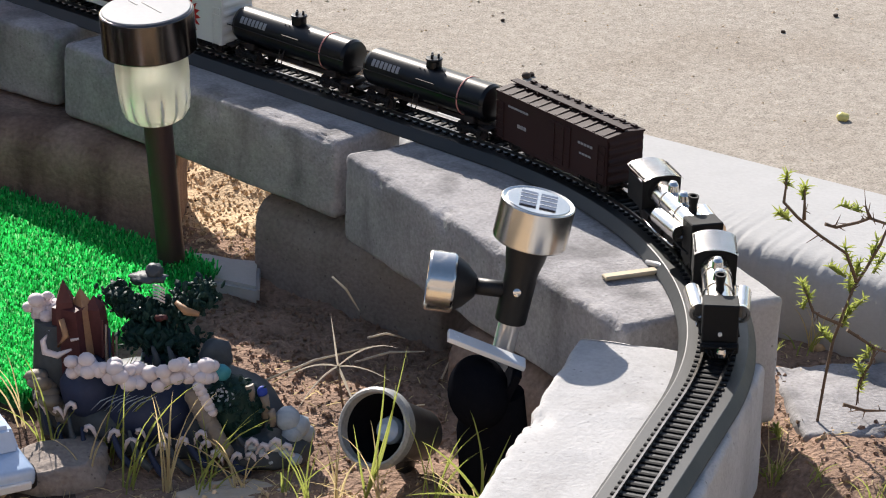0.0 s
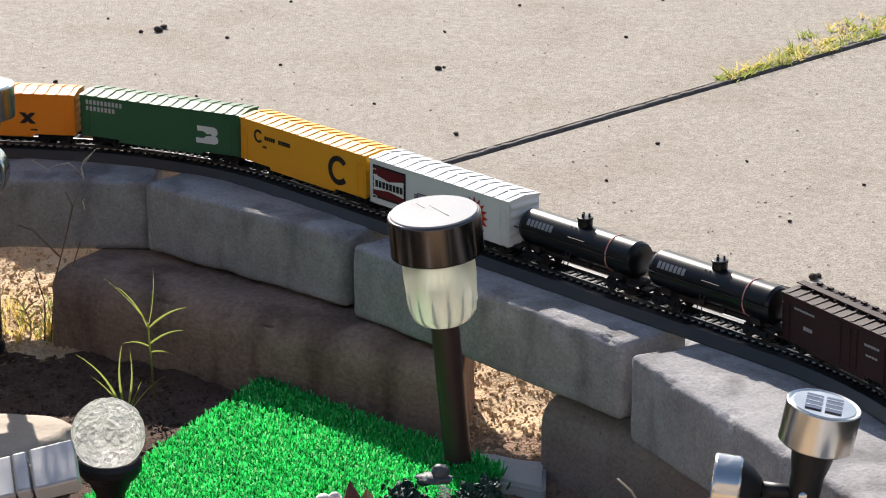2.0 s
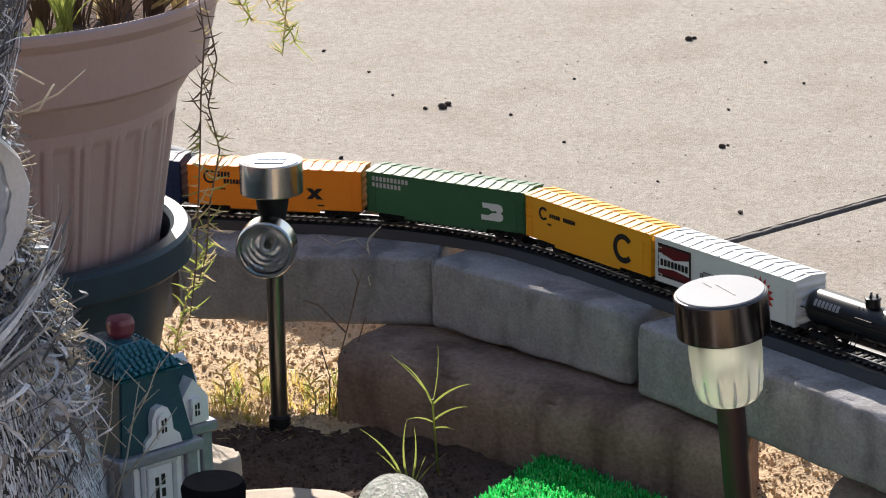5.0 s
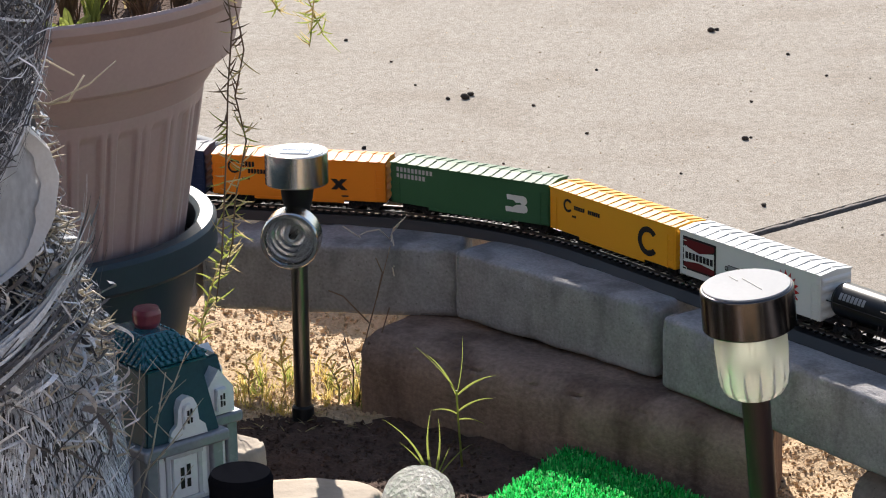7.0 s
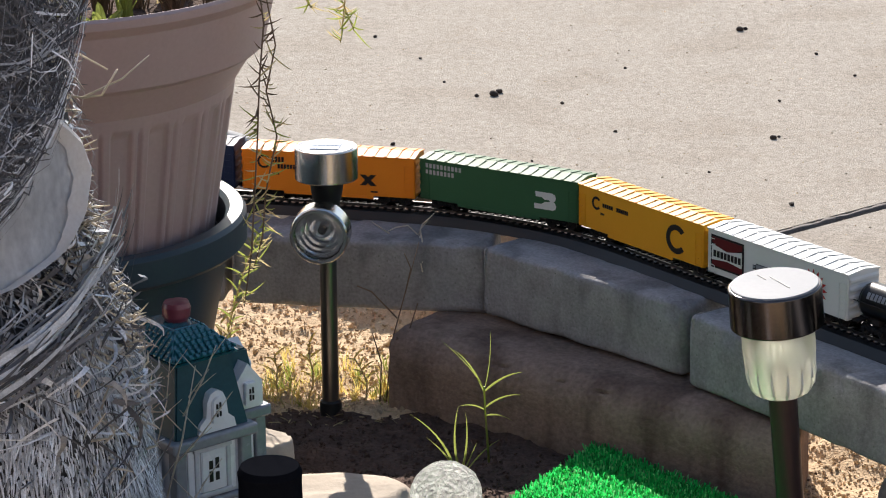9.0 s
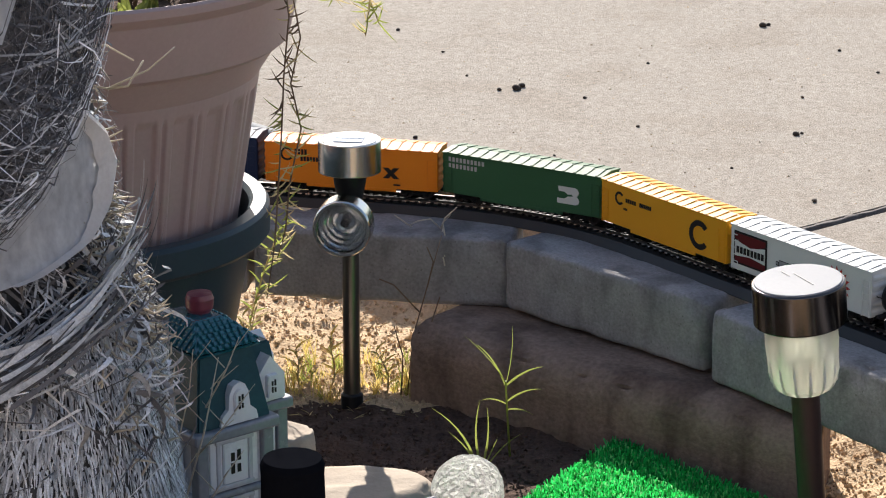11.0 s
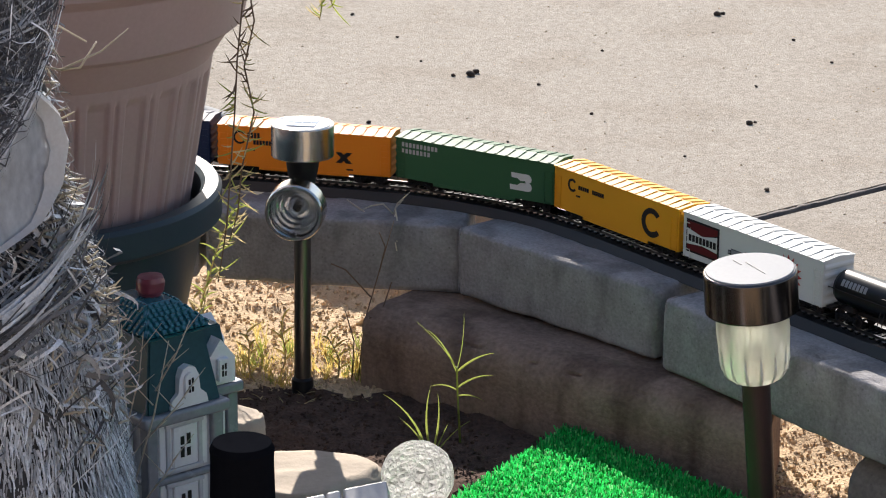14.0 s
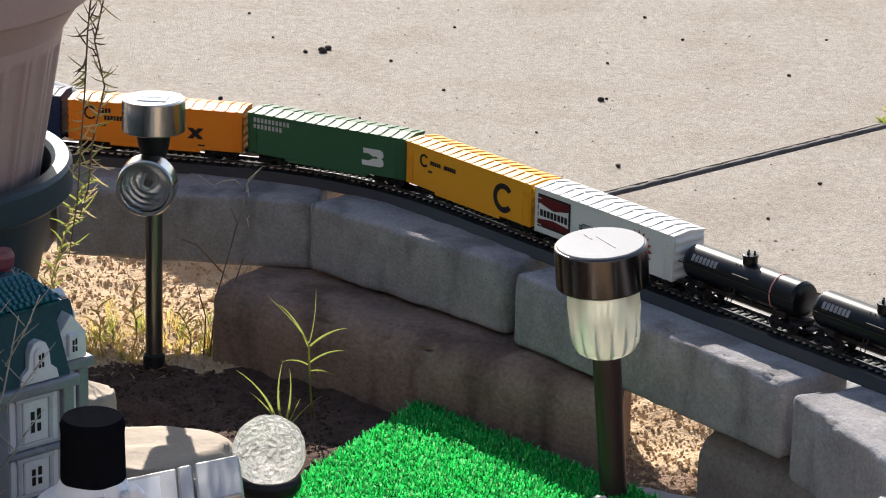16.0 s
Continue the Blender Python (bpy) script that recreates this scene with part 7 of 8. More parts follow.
def straw_litter():
    """Short bits of straw and dead leaf lying on the soil in front of the wall."""
    rnd = random.Random(52)
    bm = bmesh.new()
    for x0, x1, y0, y1, n in ((0.26, 0.46, 1.98, 2.24, 260), (0.02, 0.30, 1.98, 2.12, 380), (0.62, 0.90, 1.85, 2.15, 300), (-0.30, -0.08, 2.74, 2.92, 420)):
        for k in range(n):
            x, y = rnd.uniform(x0, x1), rnd.uniform(y0, y1)
            a, ln = rnd.uniform(0, 6.28), rnd.uniform(0.004, 0.016)
            p = on_ground(x, y) + Vector((0, 0, 0.0006))
            d = Vector((math.cos(a) * ln, math.sin(a) * ln, rnd.gauss(0.0012, 0.0025)))
            blade(bm, p, p + d, rnd.uniform(0.0006, 0.0016), (0, 0, 0.0005), 2)
    ob = part("straw_litter", bm, "straw")
    tagged(ob, "bits of dry straw scattered on the soil", "straw", kind="stuff")


straw_litter()


def crumb(name, x, y, r, z, matname, label, category, seed, group=""):
    bm = bmesh.new()
    bmesh.ops.create_icosphere(bm, subdivisions=2, radius=r)
    for v in bm.verts:
        v.co *= 1 + 0.4 * noise.noise(v.co * (0.9 / r) + Vector((seed, seed * 2, 0)))
        v.co.z *= 0.7
    ob = part(name, bm, matname, m=pose(x, y, z + r * 0.5), smooth=True)
    return tagged(ob, label, category, group)


M["litter"] = mat("dark_seed_husk", (0.05, 0.035, 0.025), (0.03, 0.02, 0.015), rough=0.9, scale=200, fine=900, bump=0.5, depth=0.001, piece=0.4)
M["fruit"] = mat("yellow_fruit", (0.66, 0.58, 0.20), (0.50, 0.46, 0.14), rough=0.5, scale=80, fine=400, bump=0.2, depth=0.0006)
LITTER = "small dark seed husk on the sunlit patio"
for k, (x, y, r) in enumerate(((0.009, 3.535, 0.0055), (0.016, 3.548, 0.004), (-0.011, 3.532, 0.0028), (0.325, 3.852, 0.0048), (0.332, 3.858, 0.003), (-0.141, 3.834, 0.0026), (-0.081, 3.718, 0.002), (-0.104, 3.322, 0.0028),
                               (0.089, 3.495, 0.0024), (0.321, 3.333, 0.0036), (0.328, 3.340, 0.002), (0.343, 3.496, 0.0022), (0.444, 3.612, 0.002), (0.409, 3.722, 0.0025), (0.594, 2.589, 0.0042), (0.600, 2.594, 0.003),
                               (0.864, 2.694, 0.0022), (0.929, 2.737, 0.0026), (0.605, 2.753, 0.002), (0.317, 3.075, 0.003), (0.146, 3.369, 0.0022), (0.681, 3.310, 0.0026), (0.722, 3.354, 0.002), (0.52, 3.02, 0.0022),
                               (0.60, 2.95, 0.0018), (0.70, 2.86, 0.002), (0.45, 2.90, 0.002), (0.24, 3.20, 0.0018), (0.05, 3.25, 0.0016), (-0.05, 3.60, 0.0018), (0.17, 3.66, 0.002), (0.55, 3.45, 0.0022), (0.62, 3.62, 0.002), (0.80, 3.10, 0.002))):
    crumb("seed_husk", x, y, r, SLAB_Z, "litter", LITTER, "litter", k * 1.7, "seed husks on the patio")
crumb("yellow_fruit", 0.848, 2.452, 0.0058, SLAB_Z, "fruit", "small fallen yellow fruit on the patio", "fruit", 4.0)


def patio_grit():
    rnd = random.Random(77)
    verts, faces = [], []
    for k in range(2600):
        e, n = rnd.uniform(-2.75, -1.1), 2.22 + 1.3 * rnd.random() ** 1.3
        p = uv(e, n)
        if NOTCH_A < e < NOTCH_B and n < NOTCH_N + 0.02:
            continue
        r = 0.0006 + 0.0014 * rnd.random() ** 4
        a = rnd.random() * 6.28
        o = len(verts)
        for i in range(4):
            verts.append((p.x + r * math.cos(a + i * 1.57) * rnd.uniform(0.7, 1.4), p.y + r * math.sin(a + i * 1.57) * rnd.uniform(0.7, 1.4), SLAB_Z))
        verts.append((p.x, p.y, SLAB_Z + r * rnd.uniform(0.5, 1.0)))
        faces += [(o + i, o + (i + 1) % 4, o + 4) for i in range(4)]
    me = bpy.data.meshes.new("patio_grit")
    me.from_pydata(verts, [], faces)
    me.materials.append(M["clod"])
    tagged(new("patio_grit", me), "scattered grit on the patio", "grit", kind="stuff")


patio_grit()


# ---- grass and weeds ----
def tuft(name, x, y, z, n, spread, height, width, matname, label, category, seed, lean=(0, 0), group=""):
    rnd = random.Random(seed)
    t = thing(name, pose(x, y, z), label, category, group)
    for k in range(n):
        bm = bmesh.new()
        a = rnd.uniform(0, 6.28)
        h = height * rnd.uniform(0.55, 1.1)
        d = Vector((math.cos(a) * spread * rnd.uniform(0.3, 1.0) + lean[0] * h, math.sin(a) * spread * rnd.uniform(0.3, 1.0) + lean[1] * h, h))
        b = Vector((rnd.gauss(0, 0.003), rnd.gauss(0, 0.003), -0.001))
        blade(bm, b, b + d, width * rnd.uniform(0.7, 1.2), (-d.x * 0.15, -d.y * 0.15, h * 0.12), 6)
        part("blade", bm, matname, t)
    return t


def weed(name, x, y, z, height, n, leaf, matname, label, seed, lean=(0.0, 0.0), stemmat="stem"):
    """An upright stem with narrow leaves in pairs."""
    rnd = random.Random(seed)
    t = thing(name, pose(x, y, z), label, "weed")
    pts = [Vector((lean[0] * height * f + 0.004 * math.sin(f * 5 + seed), lean[1] * height * f, height * f)) for f in (0, 0.25, 0.5, 0.75, 1.0)]
    bm = bmesh.new()
    tube(bm, pts, [0.0011, 0.001, 0.0009, 0.0007, 0.0004], 5)
    part("stalk", bm, stemmat, t)
    for k in range(n):
        f = 0.3 + 0.7 * k / max(1, n - 1)
        i = min(3, int(f * 4))
        p = pts[i].lerp(pts[i + 1], f * 4 - i)
        a = k * 2.4 + rnd.gauss(0, 0.4)
        bm = bmesh.new()
        d = Vector((math.cos(a) * leaf, math.sin(a) * leaf * 0.6, leaf * rnd.uniform(0.25, 0.8)))
        blade(bm, p, p + d, 0.0028, (0, 0, leaf * 0.12), 5)
        part("leaf", bm, matname, t)
    return t


SPRIG = "green grass sprig growing in the shaded soil"
# long-bladed sprigs beside the turf
def sprig(x, y, z, blades, label, name="grass_sprig", matname="leaf", stem=None):
    t = thing(name, pose(x, y, z), label, "weed")
    if stem:
        bm = bmesh.new()
        tube(bm, stem, [0.0012] + [0.0009] * (len(stem) - 1), 5)
        part("stalk", bm, "stem" if matname != "leaf" else "leaf", t)
    for a, b, w, bend in blades:
        bm = bmesh.new()
        blade(bm, a, b, w * 0.75, bend, 7)
        part("blade", bm, matname, t)
    return t


sprig(-0.003, 2.640, -0.124, [((0.0, 0, 0.045), (-0.028, -0.004, 0.088), 0.0030, (0.002, 0, 0.004)), ((0.0, 0, 0.048), (-0.040, 0.0, 0.096), 0.0016, (0.004, 0, 0)), ((0.001, 0, 0.046), (0.036, -0.006, 0.066), 0.0036, (0, 0, 0.004)),
                              ((0.001, 0, 0.030), (0.034, -0.006, 0.044), 0.0032, (0, 0, 0.004)), ((0.0, 0, 0.028), (-0.024, -0.006, 0.033), 0.0026, (0, 0, 0.003)), ((0.001, 0, 0.022), (0.026, -0.004, 0.018), 0.0026, (0, 0, 0.003)), ((0.001, 0, 0.05), (0.006, 0, 0.105), 0.0014, (0.002, 0, 0))],
      SPRIG, stem=[(0.004, 0, -0.026), (0.001, 0, 0.025), (0.0, 0, 0.05)])
sprig(-0.030, 2.615, -0.147, [((0, 0, 0), (-0.040, -0.01, 0.060), 0.0040, (0.006, 0, 0.004)), ((0, 0, 0), (-0.026, 0, 0.034), 0.0034, (0.004, 0, 0)), ((0.004, 0, 0), (0.004, -0.004, 0.066), 0.0038, (-0.004, 0, 0)), ((0.006, 0, 0), (0.010, 0, 0.058), 0.0036, (0.003, 0, 0)),
                              ((0.008, 0, 0), (0.020, 0.0, 0.028), 0.0026, (0, 0, 0)), ((0.010, 0, 0), (0.042, 0.004, 0.030), 0.0022, (0, 0, 0.004))], SPRIG)

# dry yellow weeds behind and under the wall's left end
DRY = "dry yellow weeds growing through the sunlit soil"
rnd = random.Random(5)
for k in range(64):
    x, y = rnd.uniform(-0.30, -0.085), rnd.uniform(2.785, 2.90)
    if -0.17 < x < -0.13 and y < 2.82:
        continue
    tuft("dry_weed", x, y, ground_height(x, y) - 0.002, rnd.randint(6, 11), 0.014, rnd.uniform(0.010, 0.034), 0.0013, "yellowgrass" if k % 3 else "leaf", DRY, "weed", 100 + k, group="dry weeds")
for k, (x, y, h) in enumerate(((-0.225, 2.79, 0.075), (-0.195, 2.80, 0.055), (-0.262, 2.79, 0.085), (-0.115, 2.79, 0.050), (-0.175, 2.82, 0.06))):
    weed("tall_weed", x, y, ground_height(x, y) - 0.003, h, 9, 0.016, "yellowgrass", "thin dry weed stalk with narrow leaves", 40 + k, (rnd.gauss(0, 0.2), -0.05), "straw")


def trailing_plant():
    """Thin stems that spill over the pot's rim and hang beside it."""
    rnd = random.Random(8)
    t = thing("trailing_plant", pose(-0.392, 2.665, 0.29), "wispy trailing plant spilling over the pot", "plant")
    paths = [[(0.165, -0.10, 0.01), (0.205, -0.115, 0.04), (0.215, -0.12, -0.02), (0.206, -0.12, -0.06), (0.214, -0.12, -0.10), (0.203, -0.12, -0.15), (0.199, -0.12, -0.19), (0.190, -0.12, -0.22)],
             [(0.16, -0.10, 0.01), (0.200, -0.115, 0.05), (0.206, -0.125, 0.0), (0.201, -0.13, -0.05), (0.198, -0.13, -0.10), (0.190, -0.13, -0.20), (0.182, -0.13, -0.25)],
             [(0.17, -0.08, 0.02), (0.22, -0.10, 0.06), (0.265, -0.11, 0.035), (0.282, -0.115, -0.01)],
             [(0.17, -0.09, 0.02), (0.225, -0.10, 0.05), (0.250, -0.11, 0.045), (0.262, -0.11, 0.02)],
             [(0.17, -0.09, 0.02), (0.215, -0.10, 0.06), (0.240, -0.11, 0.05), (0.288, -0.115, 0.045)],
             [(0.16, -0.10, 0.02), (0.205, -0.11, 0.058), (0.236, -0.115, 0.062), (0.272, -0.12, 0.058)],
             [(0.16, -0.10, 0.02), (0.210, -0.11, 0.045), (0.232, -0.115, 0.035), (0.246, -0.12, 0.012)],
             [(0.16, -0.09, 0.02), (0.220, -0.10, 0.055), (0.255, -0.11, 0.060), (0.276, -0.115, 0.028), (0.270, -0.115, -0.02)]]
    for j, q in enumerate(paths):
        q = [Vector(v) for v in q]
        bm = bmesh.new()
        tube(bm, q, [0.0010] + [0.0008] * (len(q) - 2) + [0.0004], 5)
        st = part("stem", bm, "stem" if j < 2 else "straw", t)
        for k in range(len(q) * (11 if j < 2 else 17)):
            f = rnd.uniform(0.25, 1) * (len(q) - 1)
            i = min(len(q) - 2, int(f))
            p = q[i].lerp(q[i + 1], f - i)
            a = rnd.uniform(0, 6.28)
            ln = rnd.uniform(0.008, 0.020)
            bm = bmesh.new()
            blade(bm, p, p + Vector((math.cos(a) * ln, math.sin(a) * ln * 0.6, rnd.gauss(0.2, 0.6) * ln)), 0.0020, (0, 0, -0.001), 3)
            part("leaf", bm, "straw" if (j + k) % 3 == 0 or (p.z < -0.1 and k % 2) or (j > 1 and k % 3 == 1) else ("stem" if j < 2 and p.z > -0.08 else "leaf"), st)


trailing_plant()
for k in range(22):
    r = 1.0 if k < 11 else 0.72
    x, y = -0.392 + 0.185 * r * math.cos(radians(-165 + 15 * (k % 11))), 2.665 + 0.165 * r * math.sin(radians(-165 + 15 * (k % 11)))
    tuft("pot_grass", x, y, 0.288, 44, 0.05, 0.080 + 0.016 * math.sin(k * 2.1), 0.0020, ("straw", "stem", "leaf", "stem", "stem")[k % 5], "dry grassy growth filling the pot", "plant", 61 + k, group="plants in the pot")
t = thing("pot_leaves", pose(-0.315, 2.485, 0.285), "broad green leaves at the pot's rim", "plant")
for k in range(7):
    bm = bmesh.new()
    a = k * 0.9
    blade(bm, (0, 0, 0), (0.026 * math.cos(a), 0.018 * math.sin(a), 0.022 + 0.006 * (k % 3)), 0.016, (0, 0, 0.006), 6)
    part("leaf", bm, "leaf", t)

SPRIG_TWIGS = (((0, 0, 0), (-0.004, 0, 0.10), 0.003), ((-0.004, 0, 0.10), (-0.012, 0, 0.165), 0.0026), ((-0.002, 0, 0.06), (0.020, 0, 0.15), 0.0028), ((0.006, 0, 0.09), (0.034, 0, 0.125), 0.0024),
               ((0.012, 0, 0.12), (0.032, 0, 0.162), 0.0024), ((-0.004, 0, 0.10), (0.006, 0, 0.155), 0.0022), ((-0.003, 0, 0.07), (-0.022, 0, 0.125), 0.0024), ((0.002, 0, 0.05), (0.026, 0, 0.085), 0.0024), ((-0.010, 0, 0.13), (-0.020, 0, 0.155), 0.002))
# the weed by the palm's edge, dry and bright
t = thing("dry_sprig", pose(-0.260, 2.31, -0.147) @ Matrix.Scale(1.42, 4), "bleached dry weed beside the palm trunk", "weed")
for a, b, w in SPRIG_TWIGS:
    bm = bmesh.new()
    va, vb = Vector(a), Vector(b)
    tube(bm, [va, va.lerp(vb, 0.5) + Vector((0.002, 0, 0.001)), vb], [w * 0.22, w * 0.2, w * 0.1], 5)
    part("twig", bm, "bleached", t)
    for k in range(3):
        f = 0.35 + 0.22 * k
        p = va.lerp(vb, f)
        d = Vector(((-1) ** k * 0.012, 0.002, 0.010 + 0.003 * k))
        bm = bmesh.new()
        tube(bm, [p, p + d], [w * 0.16, w * 0.07], 4)
        part("twig", bm, "bleached", t)

# a yellow-green shoot between the planter and the wall
weed("yellow_shoot", -0.264, 2.75, -0.145, 0.185, 26, 0.017, "leaf", "yellow-green weed shoot beside the dark planter", 71, (0.26, 0.0), "straw")
weed("yellow_shoot", -0.255, 2.745, -0.145, 0.10, 16, 0.018, "straw", "yellow-green weed shoot beside the dark planter", 72, (0.12, 0.0), "straw")
# star-shaped dry grass over the soil and loose straws
sprig(0.349, 2.085, -0.080, [((0, 0, 0), (-0.006, 0.0, 0.042), 0.0026, (0, 0, 0)), ((0, 0, 0), (0.046, 0.0, 0.012), 0.0024, (0, 0, 0.008)), ((0, 0, 0), (-0.042, 0, -0.010), 0.0024, (0, 0, 0.006)), ((0, 0, 0), (-0.034, -0.01, -0.034), 0.0024, (0, 0, 0.006)),
                             ((0, 0, 0), (0.018, -0.01, -0.044), 0.0034, (0, 0, 0)), ((0, 0, 0), (0.040, 0.004, -0.016), 0.0020, (0, 0, 0.004))], "bleached star-shaped dry grass head", "dry_grass_head", "bleached", [(0.012, 0.01, -0.07), (0.004, 0.004, -0.03), (0, 0, 0)])
for k, (x, y, z, dx, dy, dz) in enumerate(((0.30, 2.16, -0.125, 0.09, 0.03, 0.012), (0.38, 2.20, -0.13, 0.05, -0.03, 0.02), (0.366, 2.232, -0.070, 0.022, 0.0, -0.030), (0.388, 2.190, -0.105, 0.030, 0.0, -0.002), (0.44, 2.15, -0.125, 0.02, 0.01, 0.03), (0.36, 2.10, -0.135, 0.06, 0.01, 0.008))):
    bm = bmesh.new()
    tube(bm, [(0, 0, 0), (dx * 0.5, dy * 0.5, dz * 0.5 + 0.004), (dx, dy, dz)], [0.0009, 0.0010, 0.0005], 5)
    tagged(part("straw_piece", bm, "bleached", m=pose(x, y, z)), "loose bleached straw in the bed", "straw", "loose straws")

# grass along the front of the bed
rnd = random.Random(9)
for k, (x, y) in enumerate(((0.135, 2.10), (0.16, 2.055), (0.19, 2.045), (0.215, 2.03), (0.24, 2.02), (0.27, 2.02), (0.30, 2.01), (0.335, 1.985), (0.175, 2.085), (0.36, 1.96), (0.40, 1.965), (0.43, 1.95), (0.25, 2.05), (0.12, 2.14), (0.31, 1.975), (0.455, 1.935))):
    green = k % 2 == 0
    tuft("grass_tuft", x, y, ground_height(x, y) - 0.003, rnd.randint(4, 8), 0.045, rnd.uniform(0.045, 0.095), 0.0017, "leaf" if green else "straw", "green grass tuft at the front of the bed" if green else "dry straw-coloured grass tuft", "grass", 200 + k, (rnd.gauss(0, 0.25), 0), "grass tufts")
sprig(0.428, 1.925, -0.115, [((0, 0, 0), (0.042, 0.01, 0.030), 0.0042, (0, 0, 0.003)), ((0, 0, 0), (-0.045, 0, 0.048), 0.0036, (0, 0, 0.006)), ((0, 0, 0), (-0.010, 0, 0.070), 0.0034, (0.004, 0, 0)), ((0, 0, 0), (-0.055, 0, 0.006), 0.0036, (0, 0, 0.003)), ((0, 0, 0), (0.030, 0, -0.004), 0.0036, (0, 0, 0.004)), ((0, 0, 0), (0.02, 0, 0.05), 0.0030, (0, 0, 0))],
      "long green grass blades in front of the wall", stem=[(-0.004, 0, -0.05), (0, 0, 0)])
sprig(0.352, 1.965, -0.13, [((0, 0, 0), (0.012, 0, 0.105), 0.0036, (0.003, 0, 0)), ((0, 0, 0), (0.020, 0, 0.090), 0.0034, (0.004, 0, 0)), ((0, 0, 0), (-0.010, 0, 0.060), 0.0030, (0, 0, 0)), ((0, 0, 0), (0.028, 0, 0.12), 0.0026, (0.002, 0, 0))], "long pale grass blades before the floodlight")


def thistle_bush():
    """An open, branching weed with clusters of short spiky leaves, at the foot of the patio's edge."""
    rnd = random.Random(14)
    t = thing("spiky_weed", pose(0.690, 1.985, -0.105), "sprawling green weed with spiky leaf clusters", "weed")
    main = [(0.001, 0, -0.004), (0.001, 0, 0.008), (0.004, 0, 0.041), (0.008, 0, 0.072), (0.014, 0, 0.093), (0.020, 0, 0.113), (0.028, 0, 0.127), (0.038, 0, 0.147), (0.044, 0, 0.165)]
    bare = [main, [(0.022, 0, 0.118), (0.013, 0, 0.140), (-0.008, 0, 0.155), (-0.026, 0, 0.170), (-0.037, 0, 0.182), (-0.036, 0, 0.201)], [(-0.021, 0, 0.168), (-0.022, 0, 0.191)],
            [(-0.005, 0, 0.164), (0.003, 0, 0.161), (0.019, 0, 0.164), (0.028, 0, 0.167), (0.041, 0, 0.162), (0.052, 0, 0.158)], [(0.028, 0, 0.167), (0.024, 0, 0.177)], [(0.014, 0, 0.084), (-0.003, 0, 0.092), (-0.009, 0, 0.096), (-0.017, 0, 0.115)],
            [(0.018, 0, 0.080), (0.041, 0, 0.064), (0.056, 0, 0.058)], [(-0.015, 0, 0.008), (0.008, 0, -0.001), (0.054, 0, -0.020)], [(0.041, 0, 0.066), (0.038, 0, 0.052), (0.031, 0, 0.038), (0.030, 0, 0.019)], [(0.020, 0, 0.020), (0.037, 0, 0.014), (0.053, 0, 0.013)]]
    shoots = [[(x - dx, 0, z - dz), (x - 0.3 * dx, 0.002, z - 0.4 * dz), (x + 0.4 * dx, 0, z + 0.5 * dz)] for x, z, dx, dz in (
        (0.001, 0.077, -0.006, 0.006), (0.017, 0.092, 0.003, 0.010), (0.026, 0.100, 0.008, 0.008), (0.017, 0.117, -0.002, 0.010), (0.023, 0.129, 0.001, 0.008), (0.004, 0.128, -0.010, 0.006), (0.013, 0.140, -0.004, 0.010), (0.034, 0.143, 0.004, 0.012),
        (0.040, 0.134, 0.006, 0.010), (0.030, 0.050, -0.005, 0.008), (0.037, 0.062, 0.004, 0.006), (0.033, 0.037, 0.003, 0.009), (-0.017, 0.115, -0.004, 0.008), (-0.014, 0.104, 0.003, 0.006), (-0.029, 0.000, -0.002, 0.008), (-0.010, -0.030, 0.010, 0.003),
        (0.043, -0.034, 0.005, 0.008), (0.054, -0.040, 0.006, 0.008), (-0.036, 0.200, 0.000, 0.008), (-0.022, 0.190, 0.001, 0.007), (-0.038, 0.172, -0.006, 0.004), (0.046, 0.168, 0.003, 0.010), (0.010, 0.176, -0.012, 0.004))]
    shoots.append([(0.006, 0, 0.001), (-0.011, 0, -0.008), (-0.027, 0, -0.012)])
    for q in bare:
        q = [Vector(v) for v in q]
        bm = bmesh.new()
        tube(bm, q, [0.0015] + [0.0012] * (len(q) - 2) + [0.0006], 6)
        st = part("stem", bm, "stem", t)
        for c in range(len(q) * 2):
            f = rnd.uniform(0.1, 0.95) * (len(q) - 1)
            i = min(len(q) - 2, int(f))
            p = q[i].lerp(q[i + 1], f - i)
            bm = bmesh.new()
            tube(bm, [p, p + Vector((rnd.gauss(0, 0.004), rnd.gauss(0, 0.003), rnd.gauss(0, 0.005)))], [0.0006, 0.0002], 4)
            part("thorn", bm, "stem", st)
    for j, q in enumerate(shoots):
        q = [Vector(v) for v in q]
        bm = bmesh.new()
        tube(bm, q, [0.0012] + [0.0010] * (len(q) - 2) + [0.0006], 6)
        st = part("shoot", bm, "leaf", t)
        for c in range(2 * len(q)):
            f = (c + 0.8) / (2 * len(q)) * (len(q) - 1)
            i = min(len(q) - 2, int(f))
            p = q[i].lerp(q[i + 1], f - i)
            for k in range(6):
                a, e = rnd.uniform(0, 6.28), rnd.uniform(-0.3, 1.3)
                ln = rnd.uniform(0.004, 0.0095)
                bm = bmesh.new()
                blade(bm, p, p + Vector((math.cos(a) * math.cos(e), math.sin(a) * math.cos(e), math.sin(e))) * ln, 0.0017, (0, 0, 0.0006), 3)
                part("leaf", bm, "leaf", st)


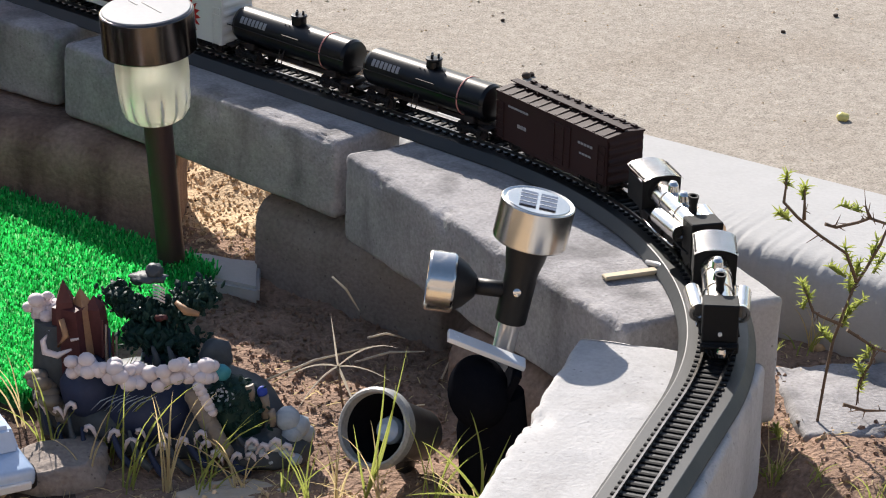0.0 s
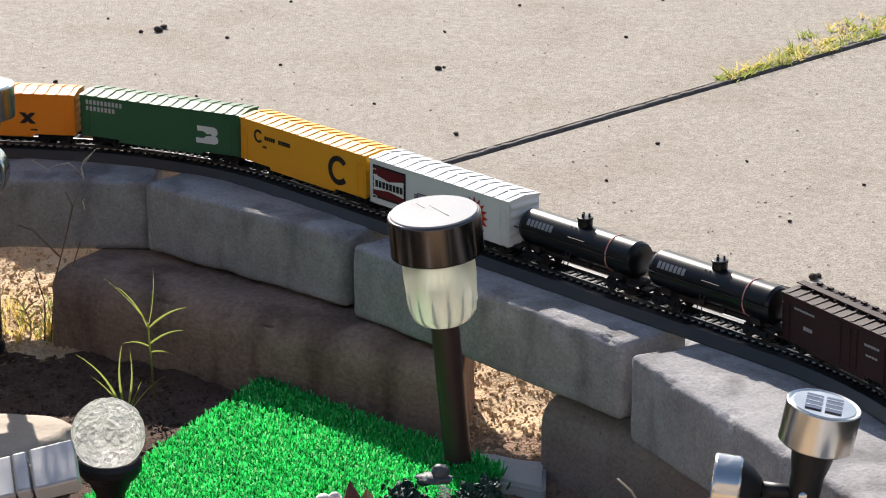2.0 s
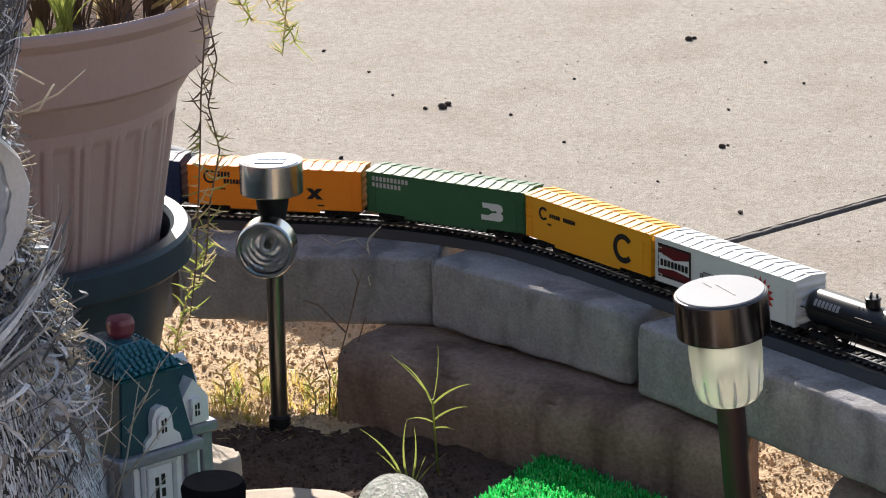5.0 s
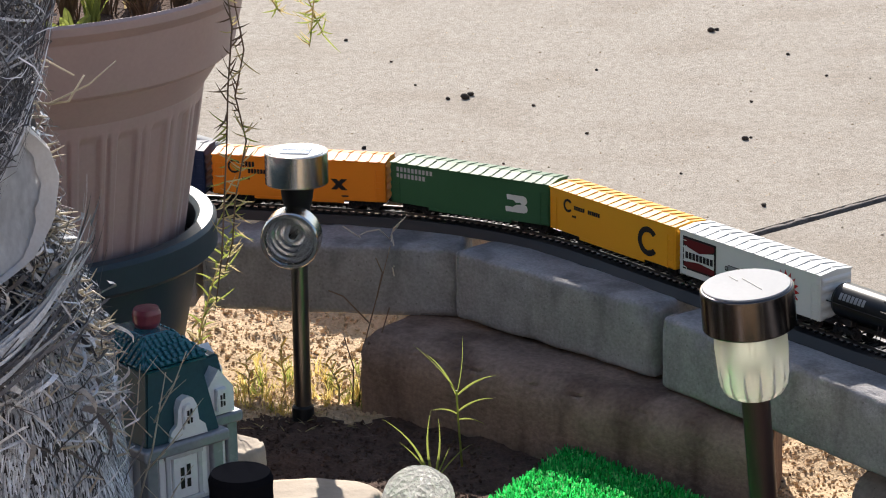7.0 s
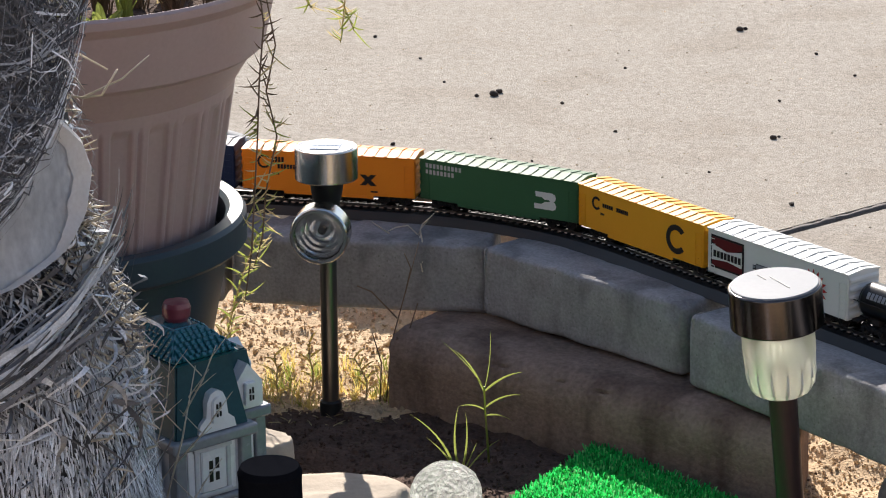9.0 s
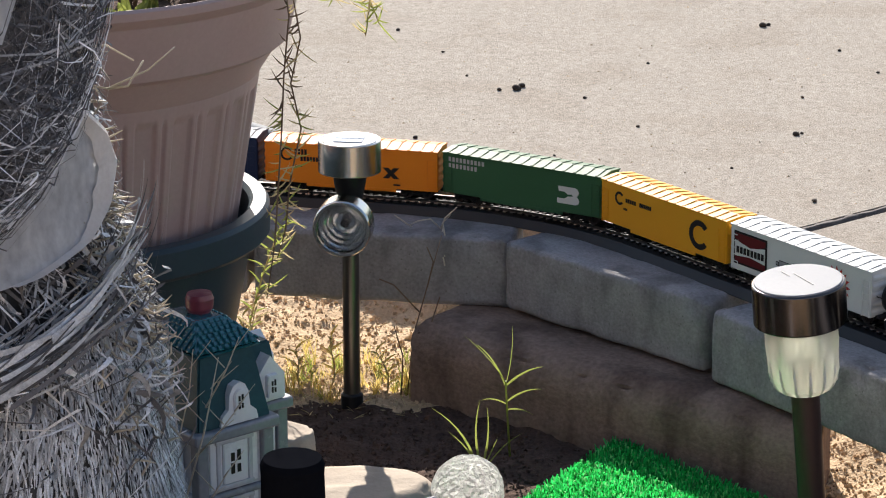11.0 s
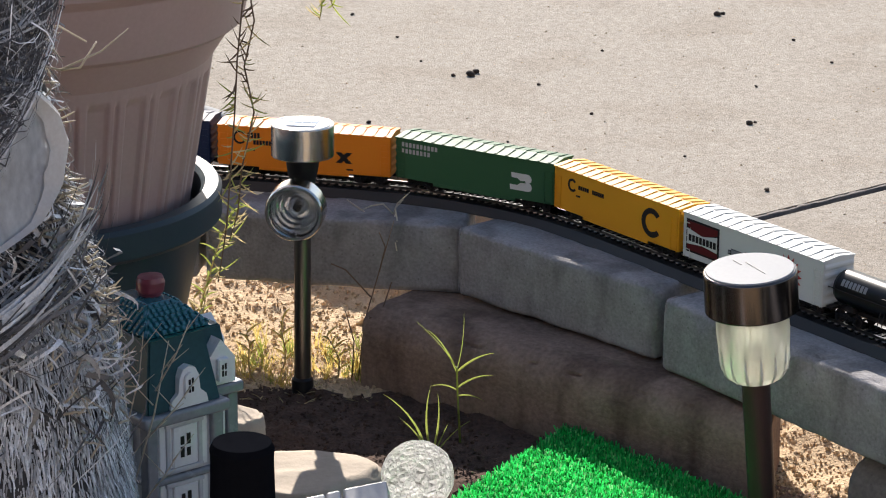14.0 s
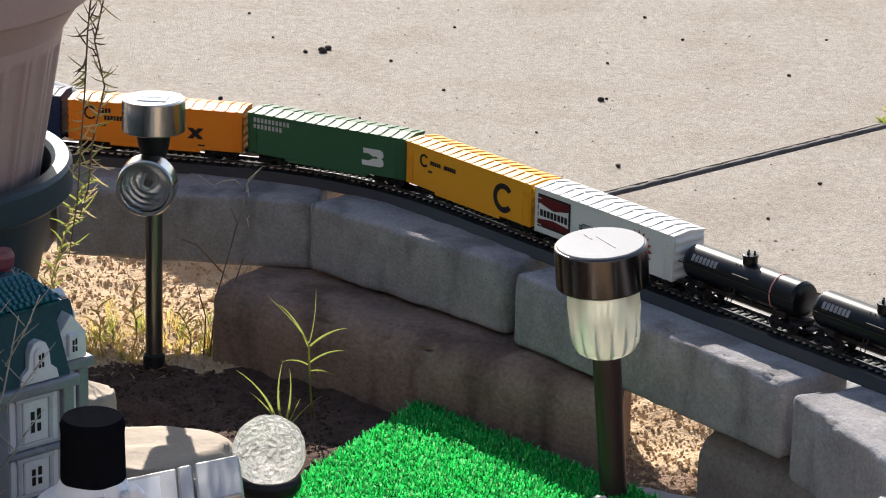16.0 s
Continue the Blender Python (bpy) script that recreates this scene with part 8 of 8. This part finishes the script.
thistle_bush()
for k in range(70):
    x, y = rnd.uniform(0.635, 0.86), rnd.uniform(1.80, 2.16)
    if 0.665 < x and 1.94 < y < 2.095:
        continue
    tuft("dry_weed", x, y, ground_height(x, y) - 0.002, rnd.randint(5, 9), 0.025, rnd.uniform(0.015, 0.045), 0.0014, "straw" if k % 2 else "leaf", "dry weeds on the soil beside the patio", "weed", 300 + k, group="dry weeds")
slab_piece = rough_block("paving_stone", (0.672, 1.962), (0.90, 1.945), 0.13, -0.097, 0.03, "block", 33, "pale broken paving slab in the soil", 0.004)
slab_piece["category"], slab_piece["group"] = "paving slab", ""

# the mat of weeds growing out of the patio joint
for k in range(180):
    f = k / 179
    n = 2.745 + 0.50 * f
    p = uv(joint_e(n) - abs(rnd.gauss(0.0, 0.006 + 0.028 * min(1, f * 1.6))), n)
    tuft("joint_weed", p.x, p.y, SLAB_Z - 0.001, rnd.randint(5, 7), 0.016, rnd.uniform(0.006, 0.015), 0.0019, ("leaf", "leaf", "leaf", "yellowgrass", "straw")[k % 5], "low green weeds growing out of the patio joint", "weed", 500 + k, group="joint weeds")

# dead sprig lying on the wall
t = thing("dead_sprig", pose(-0.066, 2.862, 0.0), "dead curled sprig lying on the wall block", "weed")
for q in ([(0, 0, 0.002), (0.004, -0.004, 0.014), (0.012, -0.006, 0.022), (0.016, -0.006, 0.026)], [(0, 0, 0.002), (-0.010, 0, 0.012), (-0.022, 0, 0.010), (-0.03, 0, 0.006)], [(0.004, -0.02, -0.02), (0.004, -0.014, 0.0), (0.002, -0.006, 0.010), (0.010, -0.004, 0.018)],
          [(0.002, 0, 0.004), (0.0, -0.012, -0.01), (0.004, -0.024, -0.028)], [(-0.045, 0.0, 0.016), (-0.034, 0, 0.008), (-0.028, 0, 0.004)]):
    bm = bmesh.new()
    tube(bm, q, [0.0006, 0.0008, 0.0007, 0.0004][: len(q)], 5)
    part("twig", bm, "bleached", t)

# a thin dry weed standing against the wall's face
t = thing("thin_weed", pose(-0.098, 2.800, -0.147), "thin dry weed standing against the wall", "weed")
for q in ([(0, 0, 0), (0.006, 0, 0.06), (0.020, 0.002, 0.11), (0.034, 0.006, 0.160)], [(0.012, 0, 0.085), (-0.012, 0, 0.112), (-0.026, 0, 0.118)], [(0.020, 0, 0.11), (0.026, 0.0, 0.135), (0.020, 0, 0.150)], [(0.004, 0, 0.05), (0.024, 0, 0.075), (0.032, 0, 0.10)], [(-0.006, 0, 0.0), (-0.004, 0, 0.04), (-0.012, 0, 0.07)]):
    bm = bmesh.new()
    tube(bm, q, [0.0008, 0.0007, 0.0006, 0.0004][: len(q)], 5)
    part("twig", bm, "stem", t)

# a flat stick on the wall and a curl of wire at the bend
bm = bmesh.new()
box(bm, (0, 0, 0.0018), (0.046, 0.008, 0.0032), 0.0008, 1)
tagged(part("wood_stick", bm, "stick", m=pose(0.560, 2.045, -0.0005, 0, 0, 12)), "flat pale wooden stick on the wall block", "stick")
bm = bmesh.new()
tube(bm, [(0, 0, 0.003), (0.007, -0.012, 0.005), (0.014, -0.030, 0.004), (0.017, -0.046, 0.002), (0.016, -0.056, 0.001)], [0.0018, 0.0022, 0.0020, 0.0014, 0.0008], 8)
tagged(part("cable_offcut", bm, "alu", m=pose(0.575, 2.062, 0.0)), "short silvery cable offcut beside the track", "cable")
